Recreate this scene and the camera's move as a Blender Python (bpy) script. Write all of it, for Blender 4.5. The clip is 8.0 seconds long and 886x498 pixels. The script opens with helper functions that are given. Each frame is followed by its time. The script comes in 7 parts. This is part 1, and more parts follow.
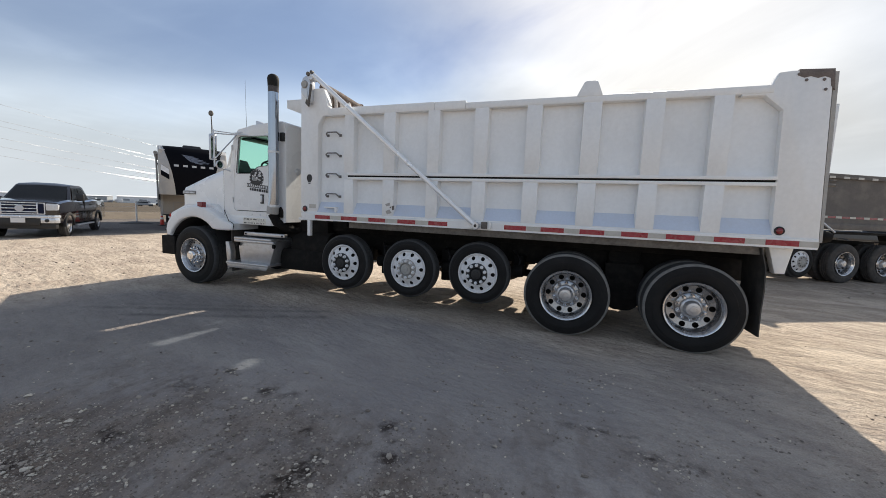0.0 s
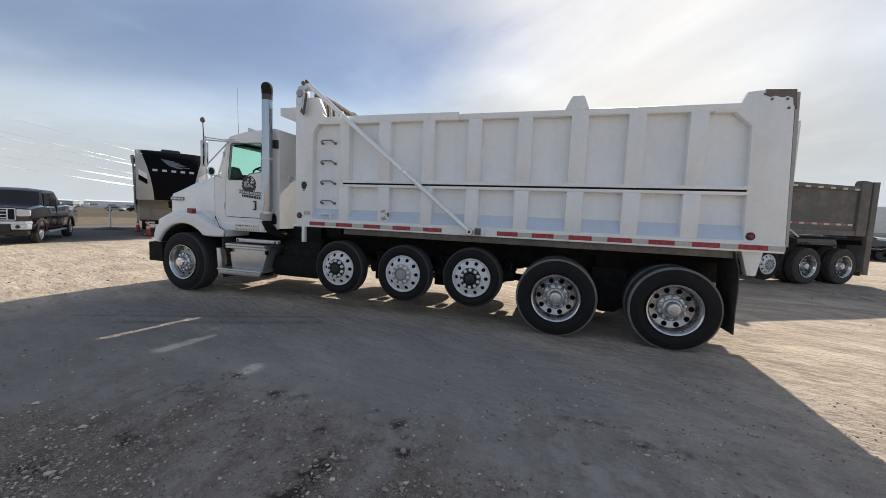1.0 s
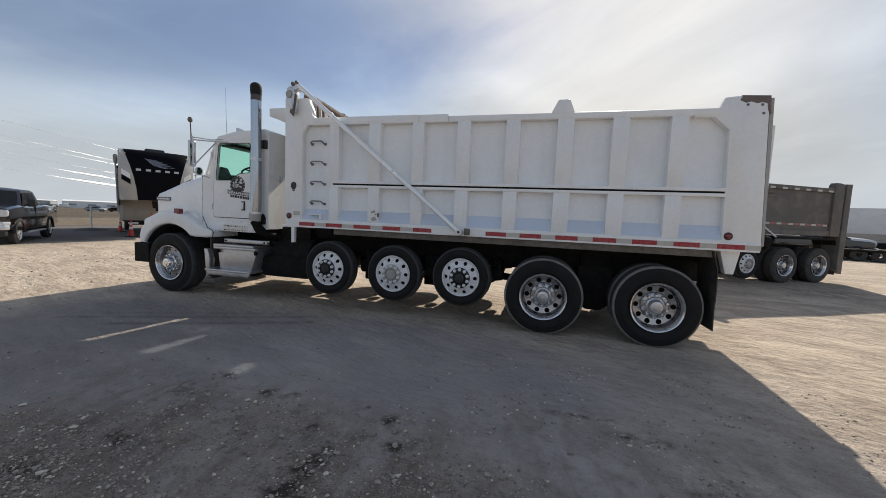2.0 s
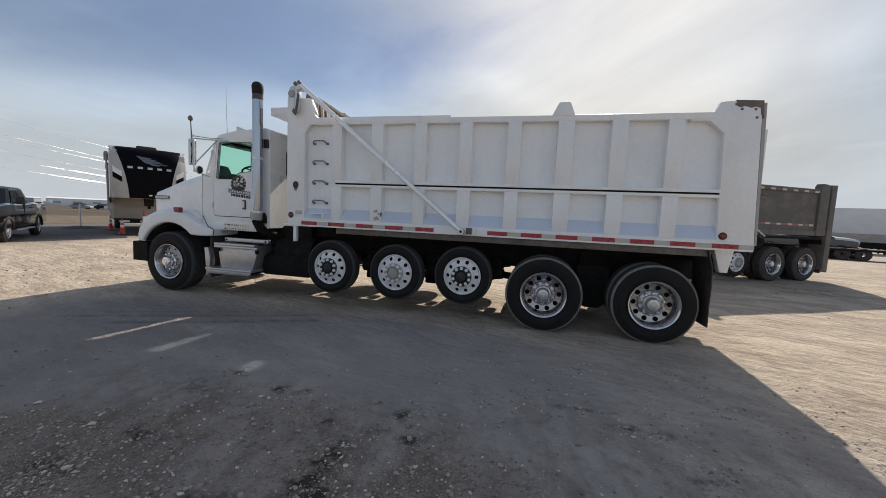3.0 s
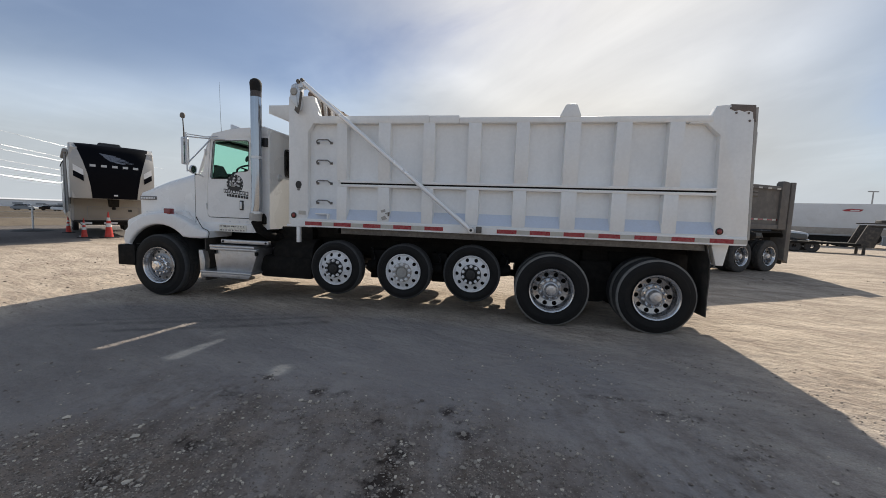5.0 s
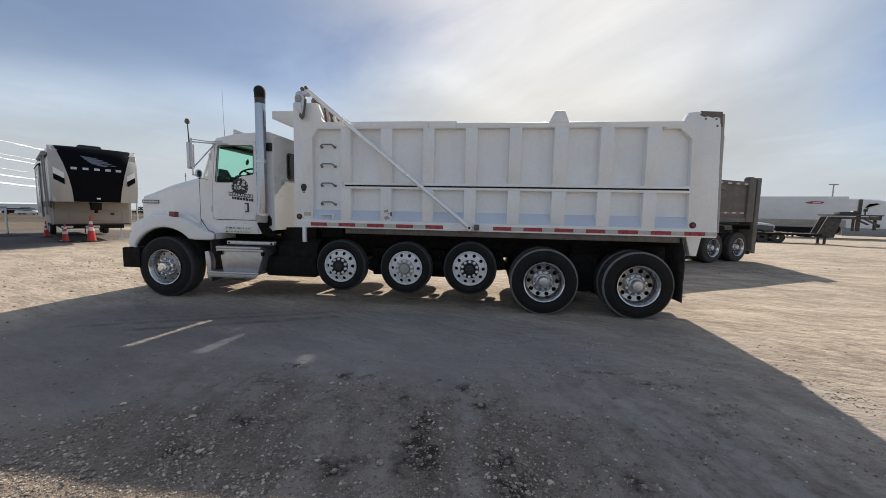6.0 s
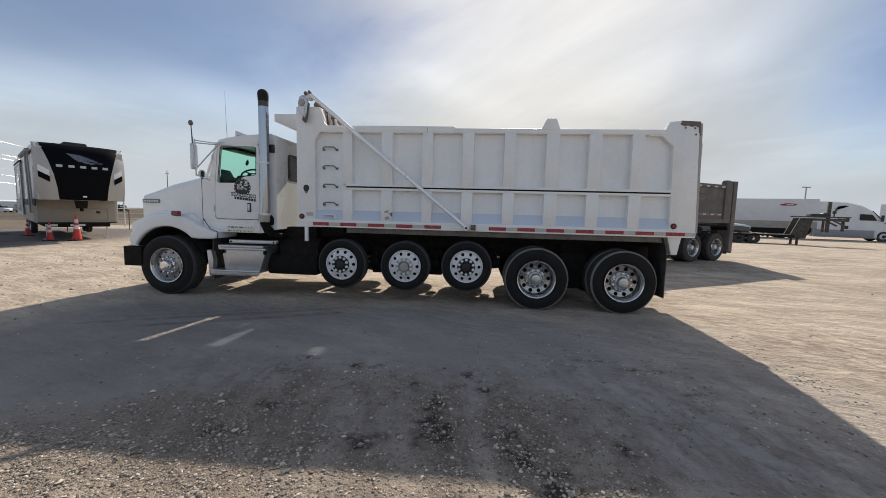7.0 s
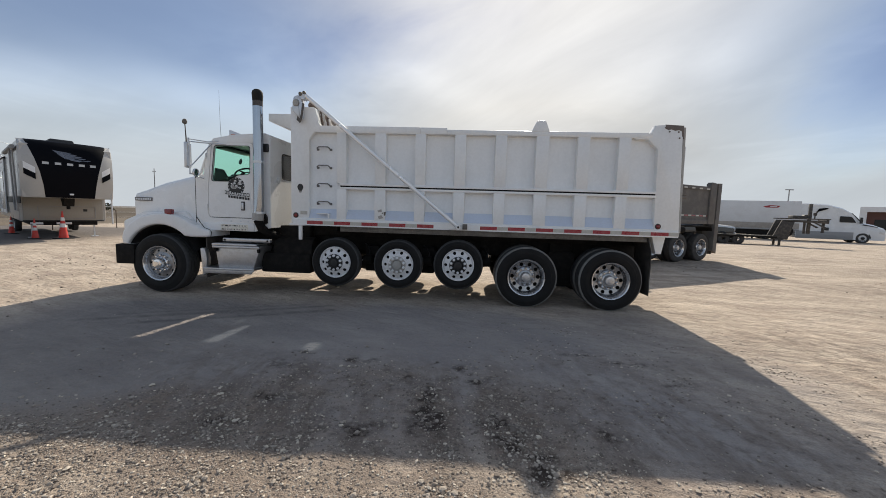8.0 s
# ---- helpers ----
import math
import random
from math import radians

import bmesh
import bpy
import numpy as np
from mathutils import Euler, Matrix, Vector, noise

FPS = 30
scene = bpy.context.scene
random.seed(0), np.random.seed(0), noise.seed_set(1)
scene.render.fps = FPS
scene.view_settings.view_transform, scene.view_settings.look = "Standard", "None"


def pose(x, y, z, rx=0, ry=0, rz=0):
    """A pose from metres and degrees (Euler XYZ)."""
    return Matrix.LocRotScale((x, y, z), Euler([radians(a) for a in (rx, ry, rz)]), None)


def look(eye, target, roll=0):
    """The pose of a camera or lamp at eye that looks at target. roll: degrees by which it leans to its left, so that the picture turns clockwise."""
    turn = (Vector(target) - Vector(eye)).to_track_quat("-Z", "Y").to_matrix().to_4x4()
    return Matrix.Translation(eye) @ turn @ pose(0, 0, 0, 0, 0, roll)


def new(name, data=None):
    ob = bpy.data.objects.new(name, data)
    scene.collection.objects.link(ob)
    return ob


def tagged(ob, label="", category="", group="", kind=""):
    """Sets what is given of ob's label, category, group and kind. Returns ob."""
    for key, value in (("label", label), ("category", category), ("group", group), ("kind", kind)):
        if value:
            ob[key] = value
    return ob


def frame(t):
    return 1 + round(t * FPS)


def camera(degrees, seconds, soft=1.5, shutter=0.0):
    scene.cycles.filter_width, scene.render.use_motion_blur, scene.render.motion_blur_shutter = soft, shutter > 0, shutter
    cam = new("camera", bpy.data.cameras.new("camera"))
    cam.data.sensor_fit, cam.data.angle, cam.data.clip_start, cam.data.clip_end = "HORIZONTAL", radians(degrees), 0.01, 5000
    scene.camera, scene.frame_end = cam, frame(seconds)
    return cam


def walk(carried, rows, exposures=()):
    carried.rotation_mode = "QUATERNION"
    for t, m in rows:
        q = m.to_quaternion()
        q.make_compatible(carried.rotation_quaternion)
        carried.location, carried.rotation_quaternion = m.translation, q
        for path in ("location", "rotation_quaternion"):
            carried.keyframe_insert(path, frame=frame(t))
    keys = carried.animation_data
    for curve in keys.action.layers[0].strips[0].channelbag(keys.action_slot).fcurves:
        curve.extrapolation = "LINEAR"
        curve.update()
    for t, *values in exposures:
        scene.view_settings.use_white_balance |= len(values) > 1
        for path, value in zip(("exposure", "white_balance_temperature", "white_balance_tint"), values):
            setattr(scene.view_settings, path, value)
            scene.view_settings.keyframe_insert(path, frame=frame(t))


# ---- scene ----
cam = camera(98.9, 8.0, soft=0.9)
PATH = [
    (0, (0.128, -5.113, 1.546), (-0.549, -3.242, 1.334), 2.4),
    (0.5, (0.035, -5.231, 1.558), (-0.593, -3.342, 1.361), 2.5),
    (1, (0.006, -5.335, 1.564), (-0.579, -3.431, 1.382), 2.4),
    (1.5, (0.029, -5.373, 1.558), (-0.523, -3.458, 1.383), 2.4),
    (3, (-0.101, -5.53, 1.571), (-0.589, -3.599, 1.389), 2.6),
    (3.5, (-0.203, -5.597, 1.566), (-0.662, -3.659, 1.382), 2.7),
    (4, (-0.286, -5.616, 1.575), (-0.712, -3.671, 1.385), 2.7),
    (4.5, (-0.44, -5.617, 1.57), (-0.827, -3.664, 1.38), 2.4),
    (5.8, (-0.838, -6.054, 1.569), (-1.103, -4.081, 1.378), 1.4),
    (6, (-0.844, -6.146, 1.588), (-1.093, -4.171, 1.39), 1.2),
    (6.5, (-0.902, -6.337, 1.593), (-1.111, -4.358, 1.394), 1.2),
    (7, (-0.997, -6.465, 1.602), (-1.175, -4.483, 1.404), 1.5),
    (7.5, (-1.04, -6.548, 1.596), (-1.19, -4.563, 1.399), 1.7),
    (8, (-1.002, -6.602, 1.592), (-1.134, -4.616, 1.396), 1.8),
]
walk(cam, [(t, look(eye, target, roll)) for t, eye, target, roll in PATH],
     [(0, 0.28), (1, 0.15), (1.5, 0.03), (3, -0.03), (4.5, -0.02), (6.5, 0), (8, 0.01)])

# ---- world, sun ----
SUN_EL, SUN_AZ = radians(35.0), radians(8.35)          # azimuth from +y towards +x
SUN_DIR = Vector((math.sin(SUN_AZ) * math.cos(SUN_EL), math.cos(SUN_AZ) * math.cos(SUN_EL), math.sin(SUN_EL)))


def build_world():
    world = bpy.data.worlds.new("sky")
    scene.world = world
    world.use_nodes = True
    nt = world.node_tree
    nt.nodes.clear()
    N, L = nt.nodes.new, nt.links.new
    out = N("ShaderNodeOutputWorld")
    sky = N("ShaderNodeTexSky")
    sky.sky_type = "NISHITA"
    sky.sun_disc = False
    sky.sun_elevation, sky.sun_rotation = SUN_EL, SUN_AZ
    sky.altitude, sky.air_density, sky.dust_density, sky.ozone_density = 900, 1.0, 0.35, 1.3
    bg = N("ShaderNodeBackground")
    bg.inputs["Strength"].default_value = 0.12
    tc = N("ShaderNodeTexCoord")
    # direction projected on a high flat layer, for streaky thin cloud
    sep = N("ShaderNodeSeparateXYZ")
    L(tc.outputs["Generated"], sep.inputs[0])
    zz = N("ShaderNodeMath"); zz.operation = "MAXIMUM"; zz.inputs[1].default_value = 0.06
    L(sep.outputs["Z"], zz.inputs[0])
    comb = N("ShaderNodeCombineXYZ")
    for i, ax in enumerate("XY"):
        d = N("ShaderNodeMath"); d.operation = "DIVIDE"
        L(sep.outputs[ax], d.inputs[0]); L(zz.outputs[0], d.inputs[1])
        L(d.outputs[0], comb.inputs[i])
    mp = N("ShaderNodeMapping")
    mp.inputs["Rotation"].default_value = (0, 0, radians(8))
    mp.inputs["Scale"].default_value = (0.55, 0.17, 1)
    mp.inputs["Location"].default_value = (2.3, 0.7, 0)
    L(comb.outputs[0], mp.inputs["Vector"])
    n1 = N("ShaderNodeTexNoise")
    n1.inputs["Scale"].default_value, n1.inputs["Detail"].default_value = 1.3, 7
    n1.inputs["Roughness"].default_value, n1.inputs["Distortion"].default_value = 0.55, 0.7
    L(mp.outputs[0], n1.inputs["Vector"])
    r1 = N("ShaderNodeMapRange")
    r1.inputs["From Min"].default_value, r1.inputs["From Max"].default_value = 0.40, 0.70
    r1.interpolation_type = "SMOOTHSTEP"
    L(n1.outputs["Fac"], r1.inputs["Value"])
    n2 = N("ShaderNodeTexNoise")
    n2.inputs["Scale"].default_value, n2.inputs["Detail"].default_value, n2.inputs["Roughness"].default_value = 0.9, 4, 0.55
    L(comb.outputs[0], n2.inputs["Vector"])
    patchy = N("ShaderNodeMapRange"); patchy.interpolation_type = "SMOOTHSTEP"
    patchy.inputs["From Min"].default_value, patchy.inputs["From Max"].default_value = 0.36, 0.62
    L(n2.outputs["Fac"], patchy.inputs["Value"])
    # compass direction and height above the horizon, for the cirrus bands and the clear gaps between them
    az = N("ShaderNodeMath"); az.operation = "ARCTAN2"
    L(sep.outputs["X"], az.inputs[0]); L(sep.outputs["Y"], az.inputs[1])
    el = N("ShaderNodeMath"); el.operation = "ARCSINE"
    L(sep.outputs["Z"], el.inputs[0])
    dome = N("ShaderNodeCombineXYZ")
    L(az.outputs[0], dome.inputs[0]); L(el.outputs[0], dome.inputs[1])

    def wisps(scale, stretch, turn):
        m = N("ShaderNodeMapping"); m.vector_type = "TEXTURE"
        m.inputs["Rotation"].default_value = (0, 0, radians(turn))
        m.inputs["Scale"].default_value = (stretch, 1, 1)
        L(dome.outputs[0], m.inputs["Vector"])
        n = N("ShaderNodeTexNoise")
        n.inputs["Scale"].default_value, n.inputs["Detail"].default_value, n.inputs["Roughness"].default_value, n.inputs["Distortion"].default_value = scale, 6, 0.58, 0.5
        L(m.outputs[0], n.inputs["Vector"])
        return n.outputs["Fac"]
    ragged = wisps(5.0, 2.2, 14)

    def band(at_az, at_el, half_long, half_wide, turn, amount):
        """A soft patch of the sky, all in degrees, with ragged edges."""
        m = N("ShaderNodeMapping"); m.vector_type = "TEXTURE"
        m.inputs["Location"].default_value = (radians(at_az), radians(at_el), 0)
        m.inputs["Rotation"].default_value = (0, 0, radians(turn))
        m.inputs["Scale"].default_value = (radians(half_long), radians(half_wide), 1)
        L(dome.outputs[0], m.inputs["Vector"])
        d = N("ShaderNodeVectorMath"); d.operation = "LENGTH"
        L(m.outputs[0], d.inputs[0])
        e = N("ShaderNodeMath"); e.operation = "MULTIPLY_ADD"; e.inputs[1].default_value = 1.3
        L(ragged, e.inputs[0]); L(d.outputs["Value"], e.inputs[2])
        f = N("ShaderNodeMapRange"); f.interpolation_type = "SMOOTHSTEP"
        f.inputs["From Min"].default_value, f.inputs["From Max"].default_value = 1.85, 0.70
        f.inputs["To Max"].default_value = amount
        L(e.outputs[0], f.inputs["Value"])
        return f.outputs[0]

    def summed(parts):
        last = parts[0]
        for q in parts[1:]:
            k = N("ShaderNodeMath"); k.operation = "ADD"
            L(last, k.inputs[0]); L(q, k.inputs[1])
            last = k.outputs[0]
        return last
    clear = summed([band(-42, 20.5, 46, 9.5, 9, 0.60), band(45, 14.5, 13, 7.0, 50, 1.0), band(-22, 20, 18, 4.5, 12, 0.25)])
    streak = summed([band(-56, 11.0, 26, 3.2, 7, 0.5), band(-5, 17.5, 13, 3.2, -20, 0.38), band(20, 16.5, 13, 3.4, 16, 0.34), band(33, 20, 10, 3.5, 40, 0.4), band(-33, 12.5, 16, 3.0, -14, 0.3)])
    # thin veil brightens round the sun
    dot = N("ShaderNodeVectorMath"); dot.operation = "DOT_PRODUCT"
    dot.inputs[1].default_value = SUN_DIR
    L(tc.outputs["Generated"], dot.inputs[0])
    g1 = N("ShaderNodeMapRange"); g1.interpolation_type = "SMOOTHSTEP"
    g1.inputs["From Min"].default_value, g1.inputs["From Max"].default_value = 0.75, 1.0
    L(dot.outputs["Value"], g1.inputs["Value"])
    g2 = N("ShaderNodeMath"); g2.operation = "POWER"; g2.inputs[1].default_value = 2.6
    L(g1.outputs[0], g2.inputs[0])
    amt = N("ShaderNodeMath"); amt.operation = "MULTIPLY_ADD"; amt.use_clamp = True
    amt.inputs[1].default_value, amt.inputs[2].default_value = 0.0, 0.33
    low = N("ShaderNodeMapRange"); low.interpolation_type = "SMOOTHSTEP"
    low.inputs["From Min"].default_value, low.inputs["From Max"].default_value = 0.03, 0.22
    L(sep.outputs["Z"], low.inputs["Value"])
    thin = N("ShaderNodeMath"); thin.operation = "MULTIPLY"
    L(r1.outputs[0], thin.inputs[0]); L(low.outputs[0], thin.inputs[1])
    L(thin.outputs[0], amt.inputs[0])
    side = N("ShaderNodeMapRange"); side.interpolation_type = "SMOOTHSTEP"
    side.inputs["From Min"].default_value, side.inputs["From Max"].default_value = -0.2, 0.55
    side.inputs["To Min"].default_value = 1.0
    L(dot.outputs["Value"], side.inputs["Value"])
    amt_s = N("ShaderNodeMath"); amt_s.operation = "MULTIPLY"
    L(amt.outputs[0], amt_s.inputs[0]); L(side.outputs[0], amt_s.inputs[1])
    amt2 = N("ShaderNodeMath"); amt2.operation = "MULTIPLY_ADD"; amt2.use_clamp = True
    amt2.inputs[1].default_value = 0.55
    L(g1.outputs[0], amt2.inputs[0]); L(amt_s.outputs[0], amt2.inputs[2])
    # horizon haze
    hz = N("ShaderNodeMapRange"); hz.interpolation_type = "SMOOTHSTEP"
    hz.inputs["From Min"].default_value, hz.inputs["From Max"].default_value = 0.40, 0.0
    hz.inputs["To Min"].default_value, hz.inputs["To Max"].default_value = 0.0, 0.72
    L(sep.outputs["Z"], hz.inputs["Value"])
    veil = N("ShaderNodeMath"); veil.operation = "ADD"; veil.use_clamp = True
    L(amt2.outputs[0], veil.inputs[0]); L(hz.outputs[0], veil.inputs[1])
    gaps = N("ShaderNodeMath"); gaps.operation = "SUBTRACT"; gaps.inputs[0].default_value = 1.0; gaps.use_clamp = True
    L(clear, gaps.inputs[1])
    amt3 = N("ShaderNodeMath"); amt3.operation = "MULTIPLY"; amt3.use_clamp = True
    L(veil.outputs[0], amt3.inputs[0]); L(gaps.outputs[0], amt3.inputs[1])
    bright = N("ShaderNodeMath"); bright.operation = "MULTIPLY_ADD"
    bright.inputs[1].default_value, bright.inputs[2].default_value = 3.2, 4.4
    thick = N("ShaderNodeMapRange")                      # the veil is uneven
    thick.inputs["From Min"].default_value, thick.inputs["From Max"].default_value = 0.34, 0.68
    thick.inputs["To Min"].default_value, thick.inputs["To Max"].default_value = 0.86, 1.12
    L(wisps(3.2, 2.6, 22), thick.inputs["Value"])
    L(g2.outputs[0], bright.inputs[0])
    tint = N("ShaderNodeMixRGB"); tint.blend_type = "MIX"
    tint.inputs[1].default_value = (0.912, 0.984, 1.045, 1)
    tint.inputs[2].default_value = (1.03, 0.995, 0.94, 1)
    L(g1.outputs[0], tint.inputs[0])
    cloud = N("ShaderNodeVectorMath"); cloud.operation = "SCALE"
    low_b = N("ShaderNodeMath"); low_b.operation = "MULTIPLY_ADD"; low_b.inputs[1].default_value = 1.3
    uneven = N("ShaderNodeMath"); uneven.operation = "MULTIPLY"
    L(bright.outputs[0], uneven.inputs[0]); L(thick.outputs[0], uneven.inputs[1])
    L(hz.outputs[0], low_b.inputs[0]); L(uneven.outputs[0], low_b.inputs[2])
    L(tint.outputs[0], cloud.inputs[0]); L(low_b.outputs[0], cloud.inputs["Scale"])
    mix = N("ShaderNodeMixRGB")
    L(amt3.outputs[0], mix.inputs[0]); L(sky.outputs[0], mix.inputs[1]); L(cloud.outputs[0], mix.inputs[2])
    deep = N("ShaderNodeMixRGB"); deep.blend_type = "MULTIPLY"; deep.use_clamp = False      # clear gaps open on a deeper slate blue
    deep.inputs[2].default_value = (0.75, 0.67, 0.675, 1)
    opened = N("ShaderNodeClamp")
    L(clear, opened.inputs["Value"]); L(opened.outputs[0], deep.inputs[0]); L(mix.outputs[0], deep.inputs[1])
    # bright streaks of cirrus laid over, stronger towards the sun
    st = N("ShaderNodeMath"); st.operation = "MULTIPLY"
    L(thin.outputs[0], st.inputs[0]); L(patchy.outputs[0], st.inputs[1])
    st1 = N("ShaderNodeMath"); st1.operation = "MULTIPLY_ADD"; st1.inputs[1].default_value = 0.35
    L(st.outputs[0], st1.inputs[0]); L(streak, st1.inputs[2])
    st2 = N("ShaderNodeMath"); st2.operation = "MULTIPLY"
    L(st1.outputs[0], st2.inputs[0]); L(side.outputs[0], st2.inputs[1])
    lift = N("ShaderNodeVectorMath"); lift.operation = "SCALE"
    L(tint.outputs[0], lift.inputs[0]); L(st2.outputs[0], lift.inputs["Scale"])
    total = N("ShaderNodeVectorMath"); total.operation = "MULTIPLY_ADD"
    total.inputs[1].default_value = (1.9, 1.9, 1.9)
    L(lift.outputs[0], total.inputs[0]); L(deep.outputs[0], total.inputs[2])
    L(total.outputs[0], bg.inputs["Color"]); L(bg.outputs[0], out.inputs["Surface"])


build_world()
sun = new("sun", bpy.data.lights.new("sun", "SUN"))
sun.data.energy, sun.data.angle, sun.data.color = 5.0, radians(0.7), (1.0, 0.908, 0.765)
sun.matrix_world = look(SUN_DIR * 60, (0, 0, 0))

# ---- materials ----
def surf(name, col, rough=0.5, metal=0.0, var=0.10, big=1.3, fine=40.0, bump=0.06, dirt=None, dirt_amount=0.35, coat=0.0, spec=0.5, runs=False):
    m = bpy.data.materials.new(name)
    m.use_nodes = True
    nt = m.node_tree
    N, L = nt.nodes.new, nt.links.new
    p = nt.nodes["Principled BSDF"]
    tc = N("ShaderNodeTexCoord")
    info = N("ShaderNodeObjectInfo")
    off = N("ShaderNodeVectorMath"); off.operation = "MULTIPLY_ADD"
    off.inputs[1].default_value = (7.1, 3.3, 5.7)
    L(info.outputs["Random"], off.inputs[0]); L(tc.outputs["Object"], off.inputs[2])
    nb, nf = N("ShaderNodeTexNoise"), N("ShaderNodeTexNoise")
    for n, s, d in ((nb, big, 6), (nf, fine, 3)):
        n.inputs["Scale"].default_value, n.inputs["Detail"].default_value = s, d
        L(off.outputs[0], n.inputs["Vector"])
    add = N("ShaderNodeMath"); add.operation = "ADD"
    L(nb.outputs["Fac"], add.inputs[0]); L(nf.outputs["Fac"], add.inputs[1])
    mr = N("ShaderNodeMapRange")
    mr.inputs["From Min"].default_value, mr.inputs["From Max"].default_value = 0.6, 1.4
    mr.inputs["To Min"].default_value, mr.inputs["To Max"].default_value = 1 - var, 1 + var
    L(add.outputs[0], mr.inputs["Value"])
    sc = N("ShaderNodeVectorMath"); sc.operation = "SCALE"
    sc.inputs[0].default_value = col
    L(mr.outputs[0], sc.inputs["Scale"])
    last = sc.outputs[0]
    if dirt:
        nd = N("ShaderNodeTexNoise")
        nd.inputs["Scale"].default_value, nd.inputs["Detail"].default_value, nd.inputs["Roughness"].default_value = big * 2.3, 9, 0.68
        if runs:                                        # rain-washed grime in upright runs
            st = N("ShaderNodeVectorMath"); st.operation = "MULTIPLY"
            st.inputs[1].default_value = (1.0, 1.0, 0.35)
            L(off.outputs[0], st.inputs[0]); L(st.outputs[0], nd.inputs["Vector"])
        else:
            L(off.outputs[0], nd.inputs["Vector"])
        rd = N("ShaderNodeMapRange")
        rd.inputs["From Min"].default_value, rd.inputs["From Max"].default_value = 0.46, 0.74
        rd.inputs["To Max"].default_value = dirt_amount
        L(nd.outputs["Fac"], rd.inputs["Value"])
        mx = N("ShaderNodeMixRGB")
        mx.inputs[2].default_value = (*dirt, 1)
        L(rd.outputs[0], mx.inputs[0]); L(last, mx.inputs[1])
        last = mx.outputs[0]
    L(last, p.inputs["Base Color"])
    rr = N("ShaderNodeMapRange")
    rr.inputs["From Min"].default_value, rr.inputs["From Max"].default_value = 0.3, 0.7
    rr.inputs["To Min"].default_value, rr.inputs["To Max"].default_value = max(rough - 0.08, 0.02), min(rough + 0.10, 1)
    L(nb.outputs["Fac"], rr.inputs["Value"]); L(rr.outputs[0], p.inputs["Roughness"])
    p.inputs["Metallic"].default_value = metal
    p.inputs["Specular IOR Level"].default_value = spec
    p.inputs["Coat Weight"].default_value = coat
    if bump:
        b = N("ShaderNodeBump")
        b.inputs["Strength"].default_value, b.inputs["Distance"].default_value = bump, 0.01
        L(nf.outputs["Fac"], b.inputs["Height"]); L(b.outputs[0], p.inputs["Normal"])
    return m


def glass(name, col=(0.9, 0.95, 0.92), rough=0.02):
    m = bpy.data.materials.new(name)
    m.use_nodes = True
    p = m.node_tree.nodes["Principled BSDF"]
    p.inputs["Base Color"].default_value = (*col, 1)
    p.inputs["Roughness"].default_value = rough
    p.inputs["Transmission Weight"].default_value = 1.0
    p.inputs["IOR"].default_value = 1.05
    return m


DUST = (0.36, 0.30, 0.23)
M_PAINT = surf("white_paint", (0.86, 0.86, 0.855), 0.26, var=0.04, big=1.1, fine=30, bump=0.02, dirt=(0.50, 0.46, 0.41), dirt_amount=0.14, coat=0.25)
M_BED = surf("bed_paint", (0.865, 0.87, 0.865), 0.36, var=0.05, big=0.9, fine=24, bump=0.04, dirt=(0.56, 0.565, 0.56), dirt_amount=0.30, coat=0.2, runs=True)
M_BEDEDGE = surf("worn_dark_edge", (0.165, 0.140, 0.128), 0.8, var=0.3, big=9, fine=60, bump=0.3)
M_CHASSIS = surf("chassis_black", (0.010, 0.0095, 0.009), 0.8, var=0.25, big=3, fine=40, bump=0.15, dirt=(0.06, 0.05, 0.042), dirt_amount=0.3, spec=0.2)
M_SILL = surf("sill_grey", (0.10, 0.092, 0.085), 0.7, var=0.25, big=3, fine=40, bump=0.12, dirt=DUST, dirt_amount=0.4)
M_TYRE = surf("tyre_rubber", (0.0075, 0.0075, 0.008), 0.66, var=0.2, big=5, fine=70, bump=0.18, dirt=(0.035, 0.031, 0.028), dirt_amount=0.16, spec=0.3)
M_TYREDUST = surf("dusty_tyre_rubber", (0.055, 0.052, 0.050), 0.8, var=0.2, big=5, fine=70, bump=0.18, dirt=(0.15, 0.135, 0.12), dirt_amount=0.5, spec=0.3)
M_SHOULDER = surf("pale_tyre_shoulder", (0.20, 0.195, 0.185), 0.8, var=0.3, big=6, fine=70, bump=0.2, dirt=(0.05, 0.048, 0.045), dirt_amount=0.5, spec=0.3)
M_TYRETOP = surf("dusty_tyre_tread", (0.045, 0.046, 0.048), 0.7, var=0.25, big=6, fine=70, bump=0.3, dirt=(0.10, 0.097, 0.092), dirt_amount=0.45, spec=0.4)
M_ALU = surf("wheel_aluminium", (0.62, 0.62, 0.63), 0.34, 0.85, var=0.08, big=8, fine=90, bump=0.04, dirt=(0.34, 0.30, 0.26), dirt_amount=0.3)
M_ALUDULL = surf("dull_wheel_aluminium", (0.40, 0.40, 0.41), 0.24, 0.92, var=0.12, big=8, fine=90, bump=0.05, dirt=(0.24, 0.21, 0.18), dirt_amount=0.4)
M_STEELW = surf("white_wheel_steel", (0.80, 0.80, 0.81), 0.45, 0.0, var=0.06, big=8, fine=80, bump=0.05, dirt=(0.30, 0.26, 0.22), dirt_amount=0.4)
M_LIP = surf("brushed_rim_lip", (0.66, 0.66, 0.67), 0.22, 0.9, var=0.08, big=8, fine=90, bump=0.04, dirt=(0.30, 0.26, 0.22), dirt_amount=0.35)
